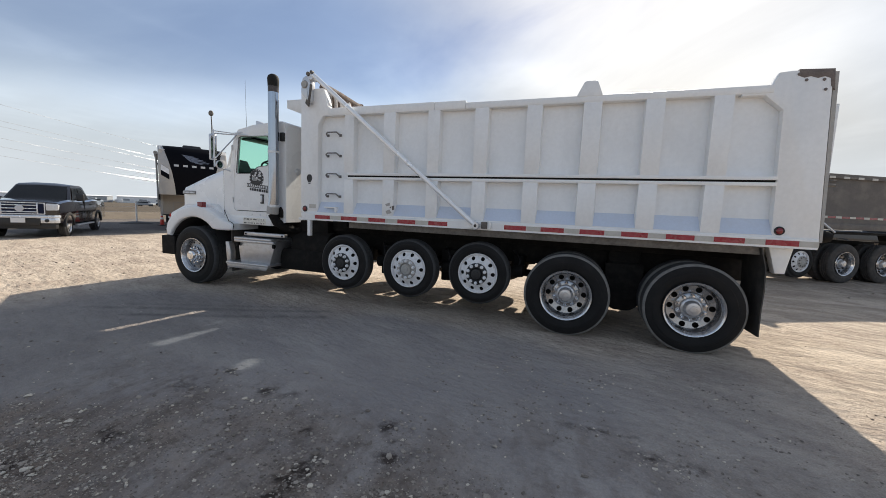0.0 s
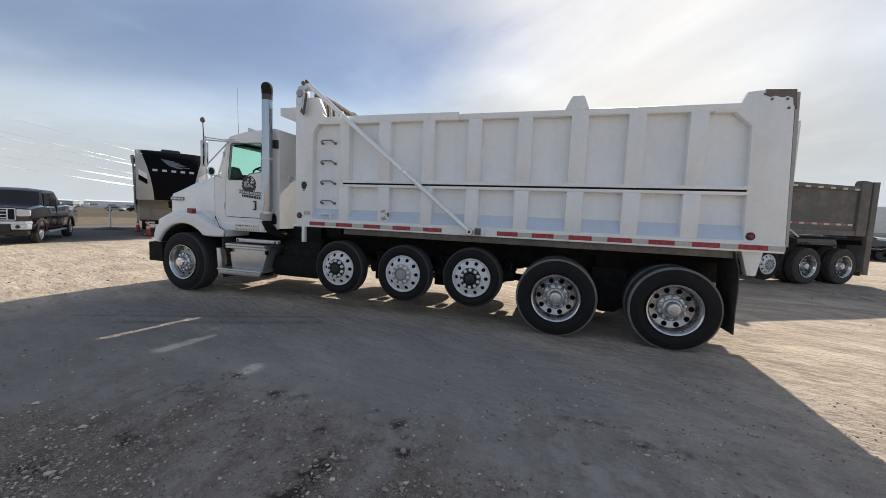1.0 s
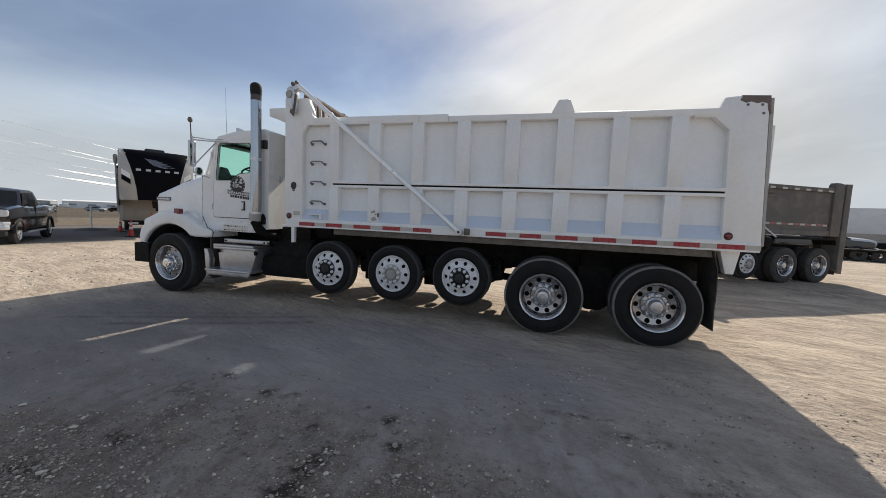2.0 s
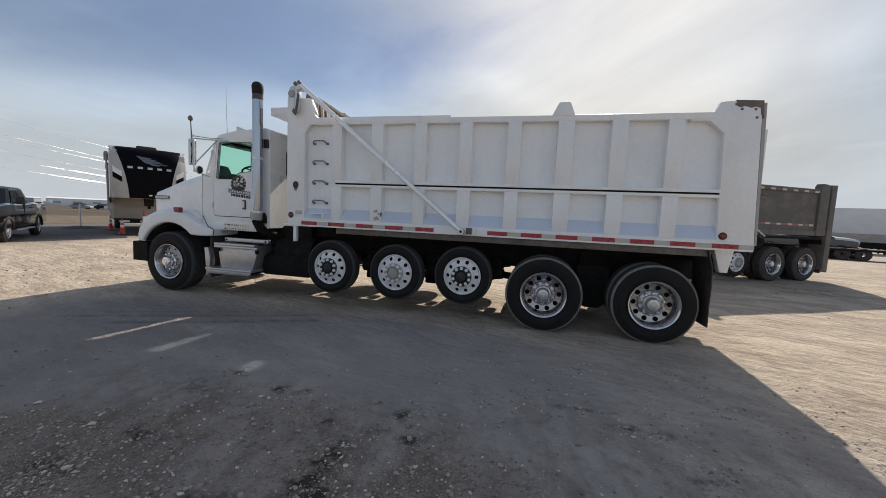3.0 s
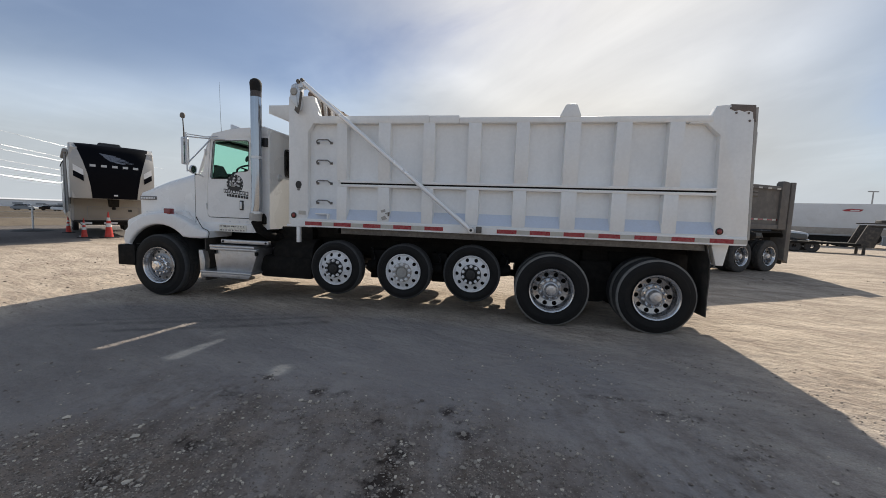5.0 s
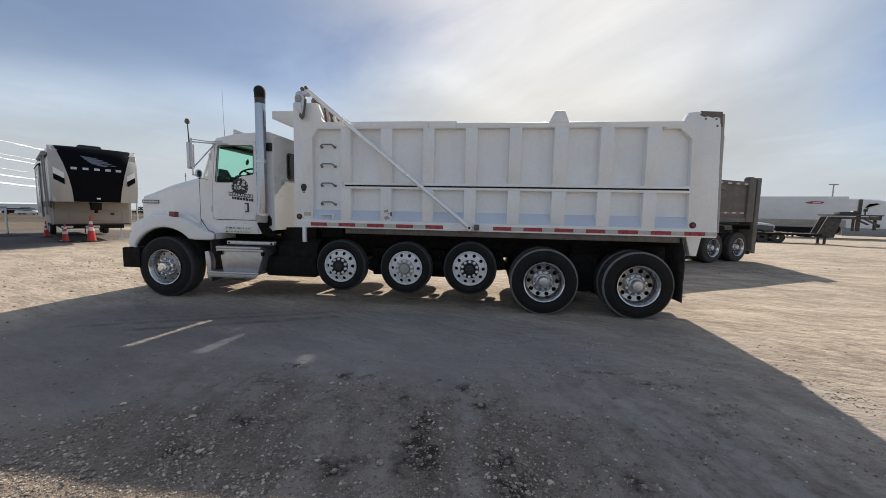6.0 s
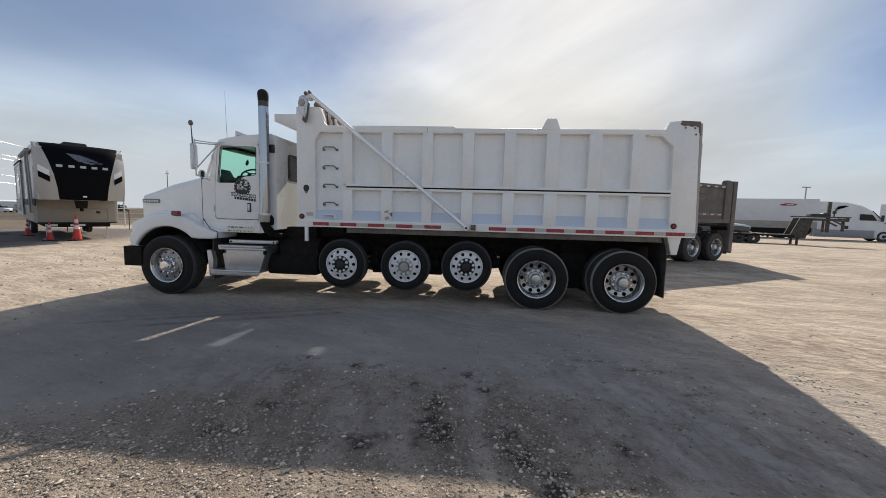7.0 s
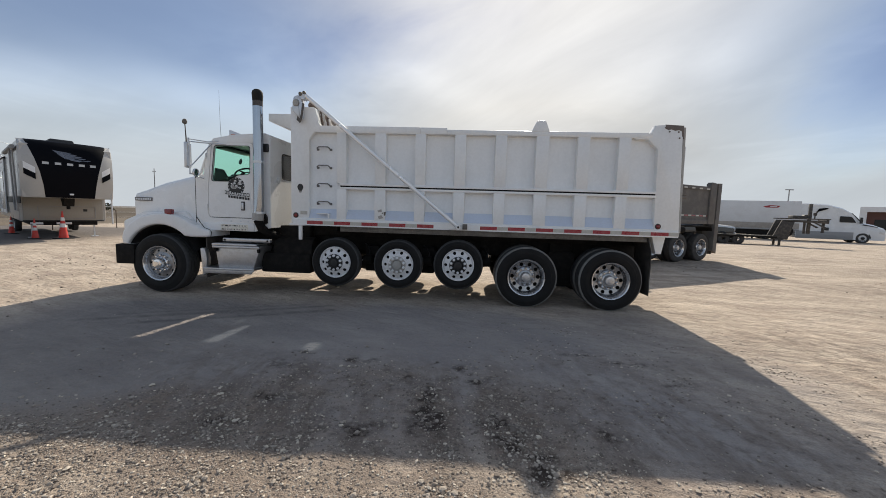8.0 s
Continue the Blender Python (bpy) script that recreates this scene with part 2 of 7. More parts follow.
M_FRONTALU = surf("grey_front_wheel", (0.30, 0.30, 0.31), 0.26, 0.85, var=0.12, big=8, fine=90, bump=0.04, dirt=(0.14, 0.12, 0.10), dirt_amount=0.4)
M_CHROME = surf("chrome_pipe", (0.78, 0.79, 0.81), 0.10, 1.0, var=0.04, big=3, fine=40, bump=0.01)
M_TREAD = surf("tread_plate_aluminium", (0.55, 0.55, 0.56), 0.36, 0.8, var=0.1, big=6, fine=55, bump=0.25, dirt=(0.22, 0.19, 0.16), dirt_amount=0.35)
M_GALV = surf("galvanised_tube", (0.66, 0.68, 0.71), 0.36, 0.45, var=0.1, big=4, fine=50, bump=0.04)
M_BLACK = surf("black_plastic", (0.02, 0.02, 0.021), 0.5, var=0.15, big=4, fine=50, bump=0.08)
M_SOOT = surf("sooty_pipe_end", (0.012, 0.011, 0.01), 0.85, var=0.2, big=6, fine=50, bump=0.15)
M_RED = surf("red_reflector", (0.33, 0.022, 0.036), 0.28, var=0.08, big=9, fine=200, bump=0.10, dirt=DUST, dirt_amount=0.25)
M_TAPEW = surf("white_reflector", (0.52, 0.50, 0.46), 0.35, var=0.1, big=9, fine=200, bump=0.10, dirt=DUST, dirt_amount=0.4)
M_REDLAMP = surf("red_lamp_lens", (0.20, 0.010, 0.014), 0.15, var=0.05, big=9, fine=100, bump=0.05, coat=0.5)
M_AMBER = surf("amber_lamp_lens", (0.55, 0.12, 0.02), 0.15, var=0.05, big=9, fine=100, bump=0.05, coat=0.5)
M_TARP = surf("brown_stained_tarp", (0.11, 0.075, 0.058), 0.9, var=0.35, big=5, fine=40, bump=0.5, dirt=(0.32, 0.28, 0.25), dirt_amount=0.6)
M_RUBBER = surf("rubber_flap", (0.040, 0.037, 0.034), 0.65, var=0.2, big=3, fine=30, bump=0.1, dirt=(0.13, 0.11, 0.092), dirt_amount=0.6)
M_INK = surf("black_decal", (0.02, 0.02, 0.022), 0.5, var=0.1, bump=0)
M_STACK = surf("blued_stack_chrome", (0.38, 0.42, 0.48), 0.09, 1.0, var=0.05, big=1.2, fine=12, bump=0)
M_HEAT = surf("heat_browned_chrome", (0.10, 0.082, 0.075), 0.3, 0.8, var=0.3, big=6, fine=40, bump=0.03, dirt=(0.03, 0.025, 0.022), dirt_amount=0.7)
M_RUNG = surf("worn_rung_steel", (0.16, 0.155, 0.15), 0.55, var=0.3, big=8, fine=60, bump=0.1, dirt=(0.5, 0.49, 0.47), dirt_amount=0.5)
M_PLATE = surf("weathered_white_plate", (0.80, 0.78, 0.70), 0.5, var=0.15, big=12, fine=80, bump=0.05, dirt=(0.34, 0.28, 0.18), dirt_amount=0.6)
M_UNDER = surf("weathered_sill_steel", (0.17, 0.155, 0.138), 0.65, var=0.4, big=3, fine=30, bump=0.15, dirt=(0.07, 0.06, 0.05), dirt_amount=0.75)
M_TARPW = surf("pale_tarp_fold", (0.66, 0.64, 0.62), 0.9, var=0.25, big=6, fine=40, bump=0.4, dirt=(0.16, 0.10, 0.07), dirt_amount=0.6)
M_SMEAR = surf("worn_grey_lettering", (0.33, 0.30, 0.29), 0.6, var=0.3, big=20, fine=90, bump=0)
M_ARM = surf("arm_aluminium", (0.92, 0.93, 0.94), 0.22, metal=0.35, var=0.06, big=3.0, fine=60.0, bump=0.03)
# white bed paint tinted blue to stand in for sky light
M_FOOT = surf("sky_tinted_paint", (0.60, 0.67, 0.79), 0.45, var=0.06, big=2.0, fine=40.0, bump=0.04, dirt=(0.55, 0.56, 0.58), dirt_amount=0.3)
M_DUSTGREY = surf("dusty_grey_paint", (0.40, 0.39, 0.37), 0.6, var=0.15, big=3, fine=40, bump=0.08, dirt=DUST, dirt_amount=0.4)
M_DECALW = surf("white_decal", (0.72, 0.72, 0.72), 0.5, var=0.05, bump=0)
M_GLASS = glass("green_tint_glass", (0.70, 0.96, 0.85))
M_DARKSMOKE = surf("smoked_glass", (0.03, 0.028, 0.026), 0.08, var=0.1, bump=0)
M_MIRROR = surf("mirror_glass", (0.85, 0.86, 0.87), 0.03, 1.0, var=0.01, bump=0)
M_SEAT = surf("seat_cloth", (0.05, 0.05, 0.055), 0.9, var=0.2, big=5, fine=80, bump=0.2)

# ---- mesh helpers ----
def box(bm, x0, x1, y0, y1, z0, z1, bev=0.0, seg=2):
    vs = bmesh.ops.create_cube(bm, size=1.0)["verts"]
    for v in vs:
        v.co = Vector((x0 + (v.co.x + 0.5) * (x1 - x0), y0 + (v.co.y + 0.5) * (y1 - y0), z0 + (v.co.z + 0.5) * (z1 - z0)))
    if bev:
        bmesh.ops.bevel(bm, geom=list({e for v in vs for e in v.link_edges}), offset=bev, segments=seg, profile=0.5, affect="EDGES")
    return bm


def prism(bm, pts, a0, a1, axis="y", bev=0.0, seg=2):
    """An outline (u, v) drawn in xz (axis y), yz (axis x) or xy (axis z) and drawn out from a0 to a1."""
    put = {"y": lambda u, v, a: (u, a, v), "x": lambda u, v, a: (a, u, v), "z": lambda u, v, a: (u, v, a)}[axis]
    lo = [bm.verts.new(put(u, v, a0)) for u, v in pts]
    hi = [bm.verts.new(put(u, v, a1)) for u, v in pts]
    n = len(pts)
    fs = [bm.faces.new(lo), bm.faces.new(hi[::-1])]
    for i in range(n):
        fs.append(bm.faces.new((lo[i], lo[(i + 1) % n], hi[(i + 1) % n], hi[i])))
    bmesh.ops.recalc_face_normals(bm, faces=fs)
    if bev:
        bmesh.ops.bevel(bm, geom=list({e for f in fs[:2] for e in f.edges}), offset=bev, segments=seg, profile=0.5, affect="EDGES")
    return bm


def tube(bm, pts, r, n=12, caps=True):
    """A round bar along a line of points; r is one radius or one for each point."""
    pts = [Vector(p) for p in pts]
    rs = r if isinstance(r, (list, tuple)) else [r] * len(pts)
    rings, side = [], None
    for i, p in enumerate(pts):
        d = ((pts[i] - pts[i - 1]).normalized() if i else Vector()) + ((pts[i + 1] - pts[i]).normalized() if i + 1 < len(pts) else Vector())
        d.normalize()
        if side is None:
            side = d.cross(Vector((0, 0, 1)) if abs(d.z) < 0.9 else Vector((0, 1, 0))).normalized()
        side = (side - d * side.dot(d)).normalized()
        up = d.cross(side)
        rings.append([bm.verts.new(p + rs[i] * (math.cos(2 * math.pi * k / n) * side + math.sin(2 * math.pi * k / n) * up)) for k in range(n)])
    for a, b in zip(rings, rings[1:]):
        for k in range(n):
            bm.faces.new((a[k], a[(k + 1) % n], b[(k + 1) % n], b[k]))
    if caps:
        bm.faces.new(rings[0][::-1]), bm.faces.new(rings[-1])
    return bm


def lathe(bm, prof, n=32, at=(0, 0, 0), axis="y"):
    """Turn a profile of (radius, along) round an axis through at."""
    at = Vector(at)
    rows = []
    for r, a in prof:
        row = []
        for k in range(n if r > 1e-5 else 1):
            c, s = r * math.cos(2 * math.pi * k / n), r * math.sin(2 * math.pi * k / n)
            row.append(bm.verts.new(at + Vector({"y": (c, a, s), "z": (c, s, a), "x": (a, c, s)}[axis])))
        rows.append(row)
    for p, q in zip(rows, rows[1:]):
        for k in range(n):
            a, b, c, d = p[k % len(p)], p[(k + 1) % len(p)], q[(k + 1) % len(q)], q[k % len(q)]
            vs = [v for i, v in enumerate((a, b, c, d)) if v not in (a, b, c, d)[:i]]
            if len(vs) > 2:
                bm.faces.new(vs)
    return bm


def loft(bm, rows, close=False, caps=False):
    """Join rows of points, all of one length, into a skin."""
    vs = [[bm.verts.new(p) for p in row] for row in rows]
    for a, b in zip(vs, vs[1:]):
        for k in range(len(a) - (0 if close else 1)):
            j = (k + 1) % len(a)
            bm.faces.new((a[k], a[j], b[j], b[k]))
    if caps:
        bm.faces.new(vs[0][::-1]), bm.faces.new(vs[-1])
    return bm


def mesh_of(name, bm, material, angle=35):
    bmesh.ops.recalc_face_normals(bm, faces=bm.faces)
    me = bpy.data.meshes.new(name)
    bm.to_mesh(me)
    bm.free()
    for p in me.polygons:
        p.use_smooth = True
    me.set_sharp_from_angle(angle=radians(angle))
    me.materials.append(material)
    return me


def part(name, bm, material, parent=None, label="", angle=35):
    ob = new(name, mesh_of(name, bm, material, angle))
    ob.parent = parent
    return tagged(ob, label)


def thing(name, at=None, label="", category="", group="", kind=""):
    ob = new(name)
    ob.empty_display_size = 0.3
    if at is not None:
        ob.matrix_basis = at
    return tagged(ob, label, category, group, kind)


B = bmesh.new

# ---- ground ----
def terrain(x, y):
    """Height of the yard: level under the truck, falling gently away to the west."""
    z = 0.0
    if x < -15:
        z -= 0.013 * (-15 - x)
    if y > 14:
        z -= 0.012 * (y - 14) * min(1.0, max(0.0, (x + 12) / 14))
    near = max(0.0, 1 - max(abs(x + 2) / 30, abs(y) / 30))
    z += near * (0.016 if x < 1.2 else 0.016 - 0.008 * min(1.0, (x - 1.2) / 0.8)) * (noise.noise(Vector((x * 0.45, y * 0.45, 3.1))) + 0.55 * noise.noise(Vector((x * 1.7, y * 1.7, 8.2))))
    z += near * 0.006 * noise.noise(Vector((x * 6.0, y * 6.0, 1.7)))
    if -6 < x < 4 and -6 < y < 0:
        z += 0.003 * noise.noise(Vector((x * 4.0 + y * 5, y * 11.0, 2.9))) + 0.003 * noise.noise(Vector((x * 17.0, y * 17.0, 4.4)))
    if -9.5 < x < -3.5:                                 # the front wheels stand in a slight dip
        z -= 0.04 * math.exp(-((x + 6.6) / 1.2) ** 2) * max(0.0, min(1.0, (y + 2.5) / 1.5))
    if -5.2 < y < 25 and x > 1.9:                       # hollows, and shallow wheel ruts in the open yard
        fade = min(1.0, (x - 1.9) / 0.8)
        z += fade * 0.020 * noise.noise(Vector((x * 0.8, y * 1.3, 7.7)))
        for cx in (2.45, 2.80, 3.35):
            z -= fade * 0.016 * math.exp(-((x - cx - 0.12 * math.sin(y * 0.8)) / 0.10) ** 2) * max(0.0, min(1.0, (-0.5 - y) / 1.5))
    if -5.2 < y < 25 and x > 2.3:
        z += 0.012 * noise.noise(Vector((x * 0.5 + y * 0.25, (y - 0.5 * x) * 2.6, 5.5)))
    return z


def steps(stops):
    out = []
    for a, b, d in stops:
        n = max(1, round((b - a) / d))
        out += [a + (b - a) * i / n for i in range(n)]
    return out + [stops[-1][1]]


# oily patches where gravel has been churned up: x, y, radii, strength
STAINS = [(-1.30, -3.52, 0.10, 0.20, 0.8), (-1.25, -3.84, 0.15, 0.20, 1.0), (-0.74, -3.86, 0.14, 0.14, 0.55), (-0.64, -4.05, 0.15, 0.15, 0.7), (-0.46, -4.32, 0.20, 0.17, 0.8),
          (-1.76, -4.04, 0.17, 0.13, 0.55), (-1.00, -2.83, 0.14, 0.10, 0.5), (-0.88, -3.12, 0.12, 0.16, 0.52), (-2.14, -2.79, 0.24, 0.10, 0.45), (0.08, -3.91, 0.12, 0.12, 0.5),
          (-1.57, -3.10, 0.10, 0.14, 0.52), (-2.61, -3.69, 0.24, 0.12, 0.42), (-2.82, -3.00, 0.20, 0.12, 0.42), (-2.80, -4.10, 0.26, 0.16, 0.42),
          (-2.76, -2.66, 0.12, 0.06, 0.6), (0.75, -2.5, 0.26, 0.06, 0.5), (1.04, -2.97, 0.18, 0.06, 0.5), (0.32, -2.29, 0.3, 0.05, 0.45)]


def gravel(x, y):
    """How thick the loose gravel lies, 0 to 1: a churned belt along the near side, with smoother wheel strips through it."""
    n = noise.noise(Vector((x * 0.8, y * 0.8, 4.0))) + 0.7 * noise.noise(Vector((x * 2.4, y * 2.4, 9.0)))
    edge = 0.45 * noise.noise(Vector((x * 1.3, y * 1.3, 2)))
    belt = min(1.0, max(0.0, (-2.60 + edge - y) / 0.9))
    belt *= min(1.0, max(0.0, (0.25 - x - 0.45 * (y + 3) + edge) / 1.3))
    belt *= min(1.0, max(0.0, (x + 2.9 - 1.57 * (y + 2.95) + edge) / 0.9))
    d = belt * (0.72 + 0.55 * n)
    strip = abs(x + 0.98 + 0.16 * (y + 3.6))
    if strip < 0.20 and y > -4.6:                       # wheel strips pressed smooth
        d *= 0.25 + 0.75 * strip / 0.20
    if y < -4.3:
        d = max(d, min(1.0, (-4.25 - y) / 0.4) * (0.70 + 0.45 * n) * max(0.0, min(1.0, (y + 9.5) / 3.0)))
    return max(0.03 + 0.10 * max(0.0, n), min(1.0, d))


def packed_shade(x, y):
    """Smooth dirt pressed hard by traffic beside the truck's front, its shade painted in."""
    if -34 < x < -17 and 1.5 < y < 18:                  # ground beside the camper, darkened in colour for the camper's shadow
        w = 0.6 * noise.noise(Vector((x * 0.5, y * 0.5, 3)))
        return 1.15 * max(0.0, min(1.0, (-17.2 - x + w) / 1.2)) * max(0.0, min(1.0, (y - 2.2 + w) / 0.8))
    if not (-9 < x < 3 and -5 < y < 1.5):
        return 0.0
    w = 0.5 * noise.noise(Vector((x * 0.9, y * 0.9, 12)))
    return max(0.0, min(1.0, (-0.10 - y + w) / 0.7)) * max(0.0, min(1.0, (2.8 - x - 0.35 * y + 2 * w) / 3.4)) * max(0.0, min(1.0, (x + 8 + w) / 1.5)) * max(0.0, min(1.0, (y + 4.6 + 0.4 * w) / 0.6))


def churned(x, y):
    """Where churned soil is darker, 0 to 1: the stretch beside the truck, deepened for its shade, and patches in the
    open yard.
    """
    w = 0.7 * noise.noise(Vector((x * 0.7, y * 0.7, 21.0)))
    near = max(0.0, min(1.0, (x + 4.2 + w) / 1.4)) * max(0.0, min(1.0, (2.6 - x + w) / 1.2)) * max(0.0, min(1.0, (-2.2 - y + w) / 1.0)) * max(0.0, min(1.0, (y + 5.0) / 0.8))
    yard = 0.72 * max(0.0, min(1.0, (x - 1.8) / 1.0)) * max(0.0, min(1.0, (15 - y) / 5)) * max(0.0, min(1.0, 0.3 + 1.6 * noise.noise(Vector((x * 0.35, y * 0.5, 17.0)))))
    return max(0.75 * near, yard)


def clump(x, y):
    """Uneven heaping of the stones, 0 to 1."""
    n = noise.noise(Vector((x * 3.1, y * 3.1, 14.0))) + 0.8 * noise.noise(Vector((x * 8.0, y * 8.0, 6.0)))
    return max(0.0, min(1.0, 0.25 + 1.1 * n))


# tyre marks pressed dark into the packed dirt, and sun patches painted pale: two ends, half widths at both, strength
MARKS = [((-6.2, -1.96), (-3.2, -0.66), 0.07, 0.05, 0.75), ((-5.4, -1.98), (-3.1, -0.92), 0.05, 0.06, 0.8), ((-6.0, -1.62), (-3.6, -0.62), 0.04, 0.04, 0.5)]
SUN_PATCHES = [((-3.91, -1.90), (-3.95, -2.46), 0.044, 0.076, 1.6), ((-2.76, -2.43), (-2.735, -2.56), 0.066, 0.052, 2.0), ((-4.12, -1.62), (-4.10, -1.80), 0.05, 0.03, 0.3)]


def along(x, y, marks):
    """The strongest of some tapering marks at a place, 0 to 1."""
    best = 0.0
    for (xa, ya), (xb, yb), wa, wb, amount in marks:
        ex, ey = xb - xa, yb - ya
        t = max(0.0, min(1.0, ((x - xa) * ex + (y - ya) * ey) / (ex * ex + ey * ey)))
        d = math.hypot(x - xa - t * ex, y - ya - t * ey) / (wa + (wb - wa) * t)
        if d < 2.5:
            best = max(best, amount * math.exp(-d ** 4 * 0.6) * (0.75 + 0.7 * noise.noise(Vector((x * 7, y * 7, 5.0)))))
    return min(1.0, best)


def build_ground():
    xs = steps([(-3000, -600, 300), (-600, -120, 60), (-120, -40, 10), (-40, -14, 2), (-14, -7, 0.3), (-7, 4, 0.045), (4, 14, 0.12), (14, 40, 2), (40, 120, 10), (120, 600, 60), (600, 3000, 300)])
    ys = steps([(-3000, -600, 300), (-600, -100, 50), (-100, -30, 8), (-30, -8, 2), (-8, -5.6, 0.12), (-5.6, 1.0, 0.045), (1.0, 12, 0.25), (12, 40, 2), (40, 120, 10), (120, 600, 60), (600, 3000, 300)])
    verts = [(x, y, terrain(x, y)) for y in ys for x in xs]
    w = len(xs)
    faces = [(j * w + i, j * w + i + 1, (j + 1) * w + i + 1, (j + 1) * w + i) for j in range(len(ys) - 1) for i in range(w - 1)]
    me = bpy.data.meshes.new("ground")
    me.from_pydata(verts, [], faces)
    stain = me.attributes.new("stain", "FLOAT", "POINT")
    vals = []
    for x, y, z in verts:
        s = 0.0
        if -8 < x < 6 and -6 < y < 2:
            for cx, cy, rx, ry, a in STAINS:
                d = ((x - cx) / rx) ** 2 + ((y - cy) / ry) ** 2
                if d < 4:
                    s = max(s, a * math.exp(-d * 0.9) * (0.8 + 1.1 * noise.noise(Vector((x * 9, y * 9, 2)))))
        vals.append(min(max(s, 0), 1))
    stain.data.foreach_set("value", vals)
    grav = me.attributes.new("gravel", "FLOAT", "POINT")
    grav.data.foreach_set("value", [gravel(x, y) if -14 < x < 14 and -11 < y < 6 else 0.06 for x, y, z in verts])
    near = [-7 < x < -2 and -3 < y < 0 for x, y, z in verts]
    for name, marks in (("marks_and_shade", MARKS), ("sun_patches", SUN_PATCHES)):
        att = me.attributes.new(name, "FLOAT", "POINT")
        lot_shade = 0.85 if name == "marks_and_shade" else 0.0      # camper's shadow painted black into the ground beside it
        att.data.foreach_set("value", [along(v[0], v[1], marks) if n else (lot_shade * packed_shade(v[0], v[1]) if v[0] < -16 else 0.0) for v, n in zip(verts, near)])
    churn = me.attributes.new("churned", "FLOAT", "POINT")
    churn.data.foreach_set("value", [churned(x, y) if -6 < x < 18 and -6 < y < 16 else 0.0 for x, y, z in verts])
    pack = me.attributes.new("packed_shade", "FLOAT", "POINT")
    pack.data.foreach_set("value", [packed_shade(x, y) for x, y, z in verts])
    for p in me.polygons:
        p.use_smooth = True
    me.materials.append(ground_material())
    ob = new("ground", me)
    return tagged(ob, "dry tan dirt and gravel yard with wheel tracks and oil stains", "ground", kind="structure")


def ground_material():
    m = bpy.data.materials.new("dirt_and_gravel")
    m.use_nodes = True
    nt = m.node_tree
    N, L = nt.nodes.new, nt.links.new
    p = nt.nodes["Principled BSDF"]
    tc = N("ShaderNodeTexCoord")

    def nz(scale, detail=6, rough=0.6, stretch=None, rot=0.0):
        n = N("ShaderNodeTexNoise")
        n.inputs["Scale"].default_value, n.inputs["Detail"].default_value, n.inputs["Roughness"].default_value = scale, detail, rough
        if stretch:
            mp = N("ShaderNodeMapping")
            mp.vector_type = "TEXTURE"
            mp.inputs["Rotation"].default_value = (0, 0, radians(rot))
            mp.inputs["Scale"].default_value = stretch
            L(tc.outputs["Object"], mp.inputs["Vector"]); L(mp.outputs[0], n.inputs["Vector"])
        else:
            L(tc.outputs["Object"], n.inputs["Vector"])
        return n

    def rng(src, a, b, c=0.0, d=1.0):
        r = N("ShaderNodeMapRange")
        for k, v in zip(("From Min", "From Max", "To Min", "To Max"), (a, b, c, d)):
            r.inputs[k].default_value = v
        L(src, r.inputs["Value"])
        return r.outputs[0]

    def mixc(f, a, b, mode="MIX"):
        x = N("ShaderNodeMixRGB"); x.blend_type = mode
        for i, v in ((0, f), (1, a), (2, b)):
            if isinstance(v, tuple):
                x.inputs[i].default_value = (*v, 1)
            elif isinstance(v, float):
                x.inputs[i].default_value = v
            else:
                L(v, x.inputs[i])
        return x.outputs[0]

    patch, mid, fine, grit = nz(0.35, 7), nz(2.2, 7, 0.62), nz(18, 6, 0.7), nz(85, 4, 0.7)
    blot = nz(1.0, 6, 0.62, (1.1, 0.45, 1), -20)         # blotches of pale dust and darker soil
    track = nz(1.0, 6, 0.62, (1.3, 0.42, 1), -14)        # long drag marks
    scuff = nz(1.0, 5, 0.6, (0.20, 0.12, 1), -18)       # short scrapes
    clod = nz(1.0, 4, 0.6, (0.075, 0.045, 1), -10)
    at = N("ShaderNodeAttribute"); at.attribute_name = "stain"
    ga = N("ShaderNodeAttribute"); ga.attribute_name = "gravel"
    c = mixc(rng(patch.outputs["Fac"], 0.36, 0.64), (0.527, 0.447, 0.352), (0.750, 0.643, 0.519))
    c = mixc(rng(mid.outputs["Fac"], 0.42, 0.68, 0, 0.5), c, (0.334, 0.280, 0.225))
    c = mixc(rng(blot.outputs["Fac"], 0.50, 0.60, 0, 0.58), c, (0.33, 0.255, 0.20))
    c = mixc(rng(blot.outputs["Fac"], 0.47, 0.38, 0, 0.70), c, (0.80, 0.70, 0.565))
    c = mixc(rng(track.outputs["Fac"], 0.46, 0.66, 0, 0.5), c, (0.324, 0.269, 0.219))
    c = mixc(rng(track.outputs["Fac"], 0.46, 0.30, 0, 0.5), c, (0.791, 0.694, 0.571))
    c = mixc(rng(scuff.outputs["Fac"], 0.52, 0.70, 0, 0.36), c, (0.218, 0.179, 0.145))
    c = mixc(rng(scuff.outputs["Fac"], 0.44, 0.28, 0, 0.4), c, (0.812, 0.713, 0.586))
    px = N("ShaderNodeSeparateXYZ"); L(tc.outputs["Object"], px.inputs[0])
    tone = mixc(rng(px.outputs["X"], -4.6, -2.4), (0.194, 0.194, 0.200), (0.305, 0.300, 0.306))      # bluish grey painting the shade, darker towards the truck's front
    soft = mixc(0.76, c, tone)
    pk = N("ShaderNodeAttribute"); pk.attribute_name = "packed_shade"
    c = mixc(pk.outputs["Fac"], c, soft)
    keep = N("ShaderNodeMath"); keep.operation = "MULTIPLY_ADD"                             # less grit on the packed dirt
    keep.inputs[1].default_value, keep.inputs[2].default_value = -0.75, 1.0
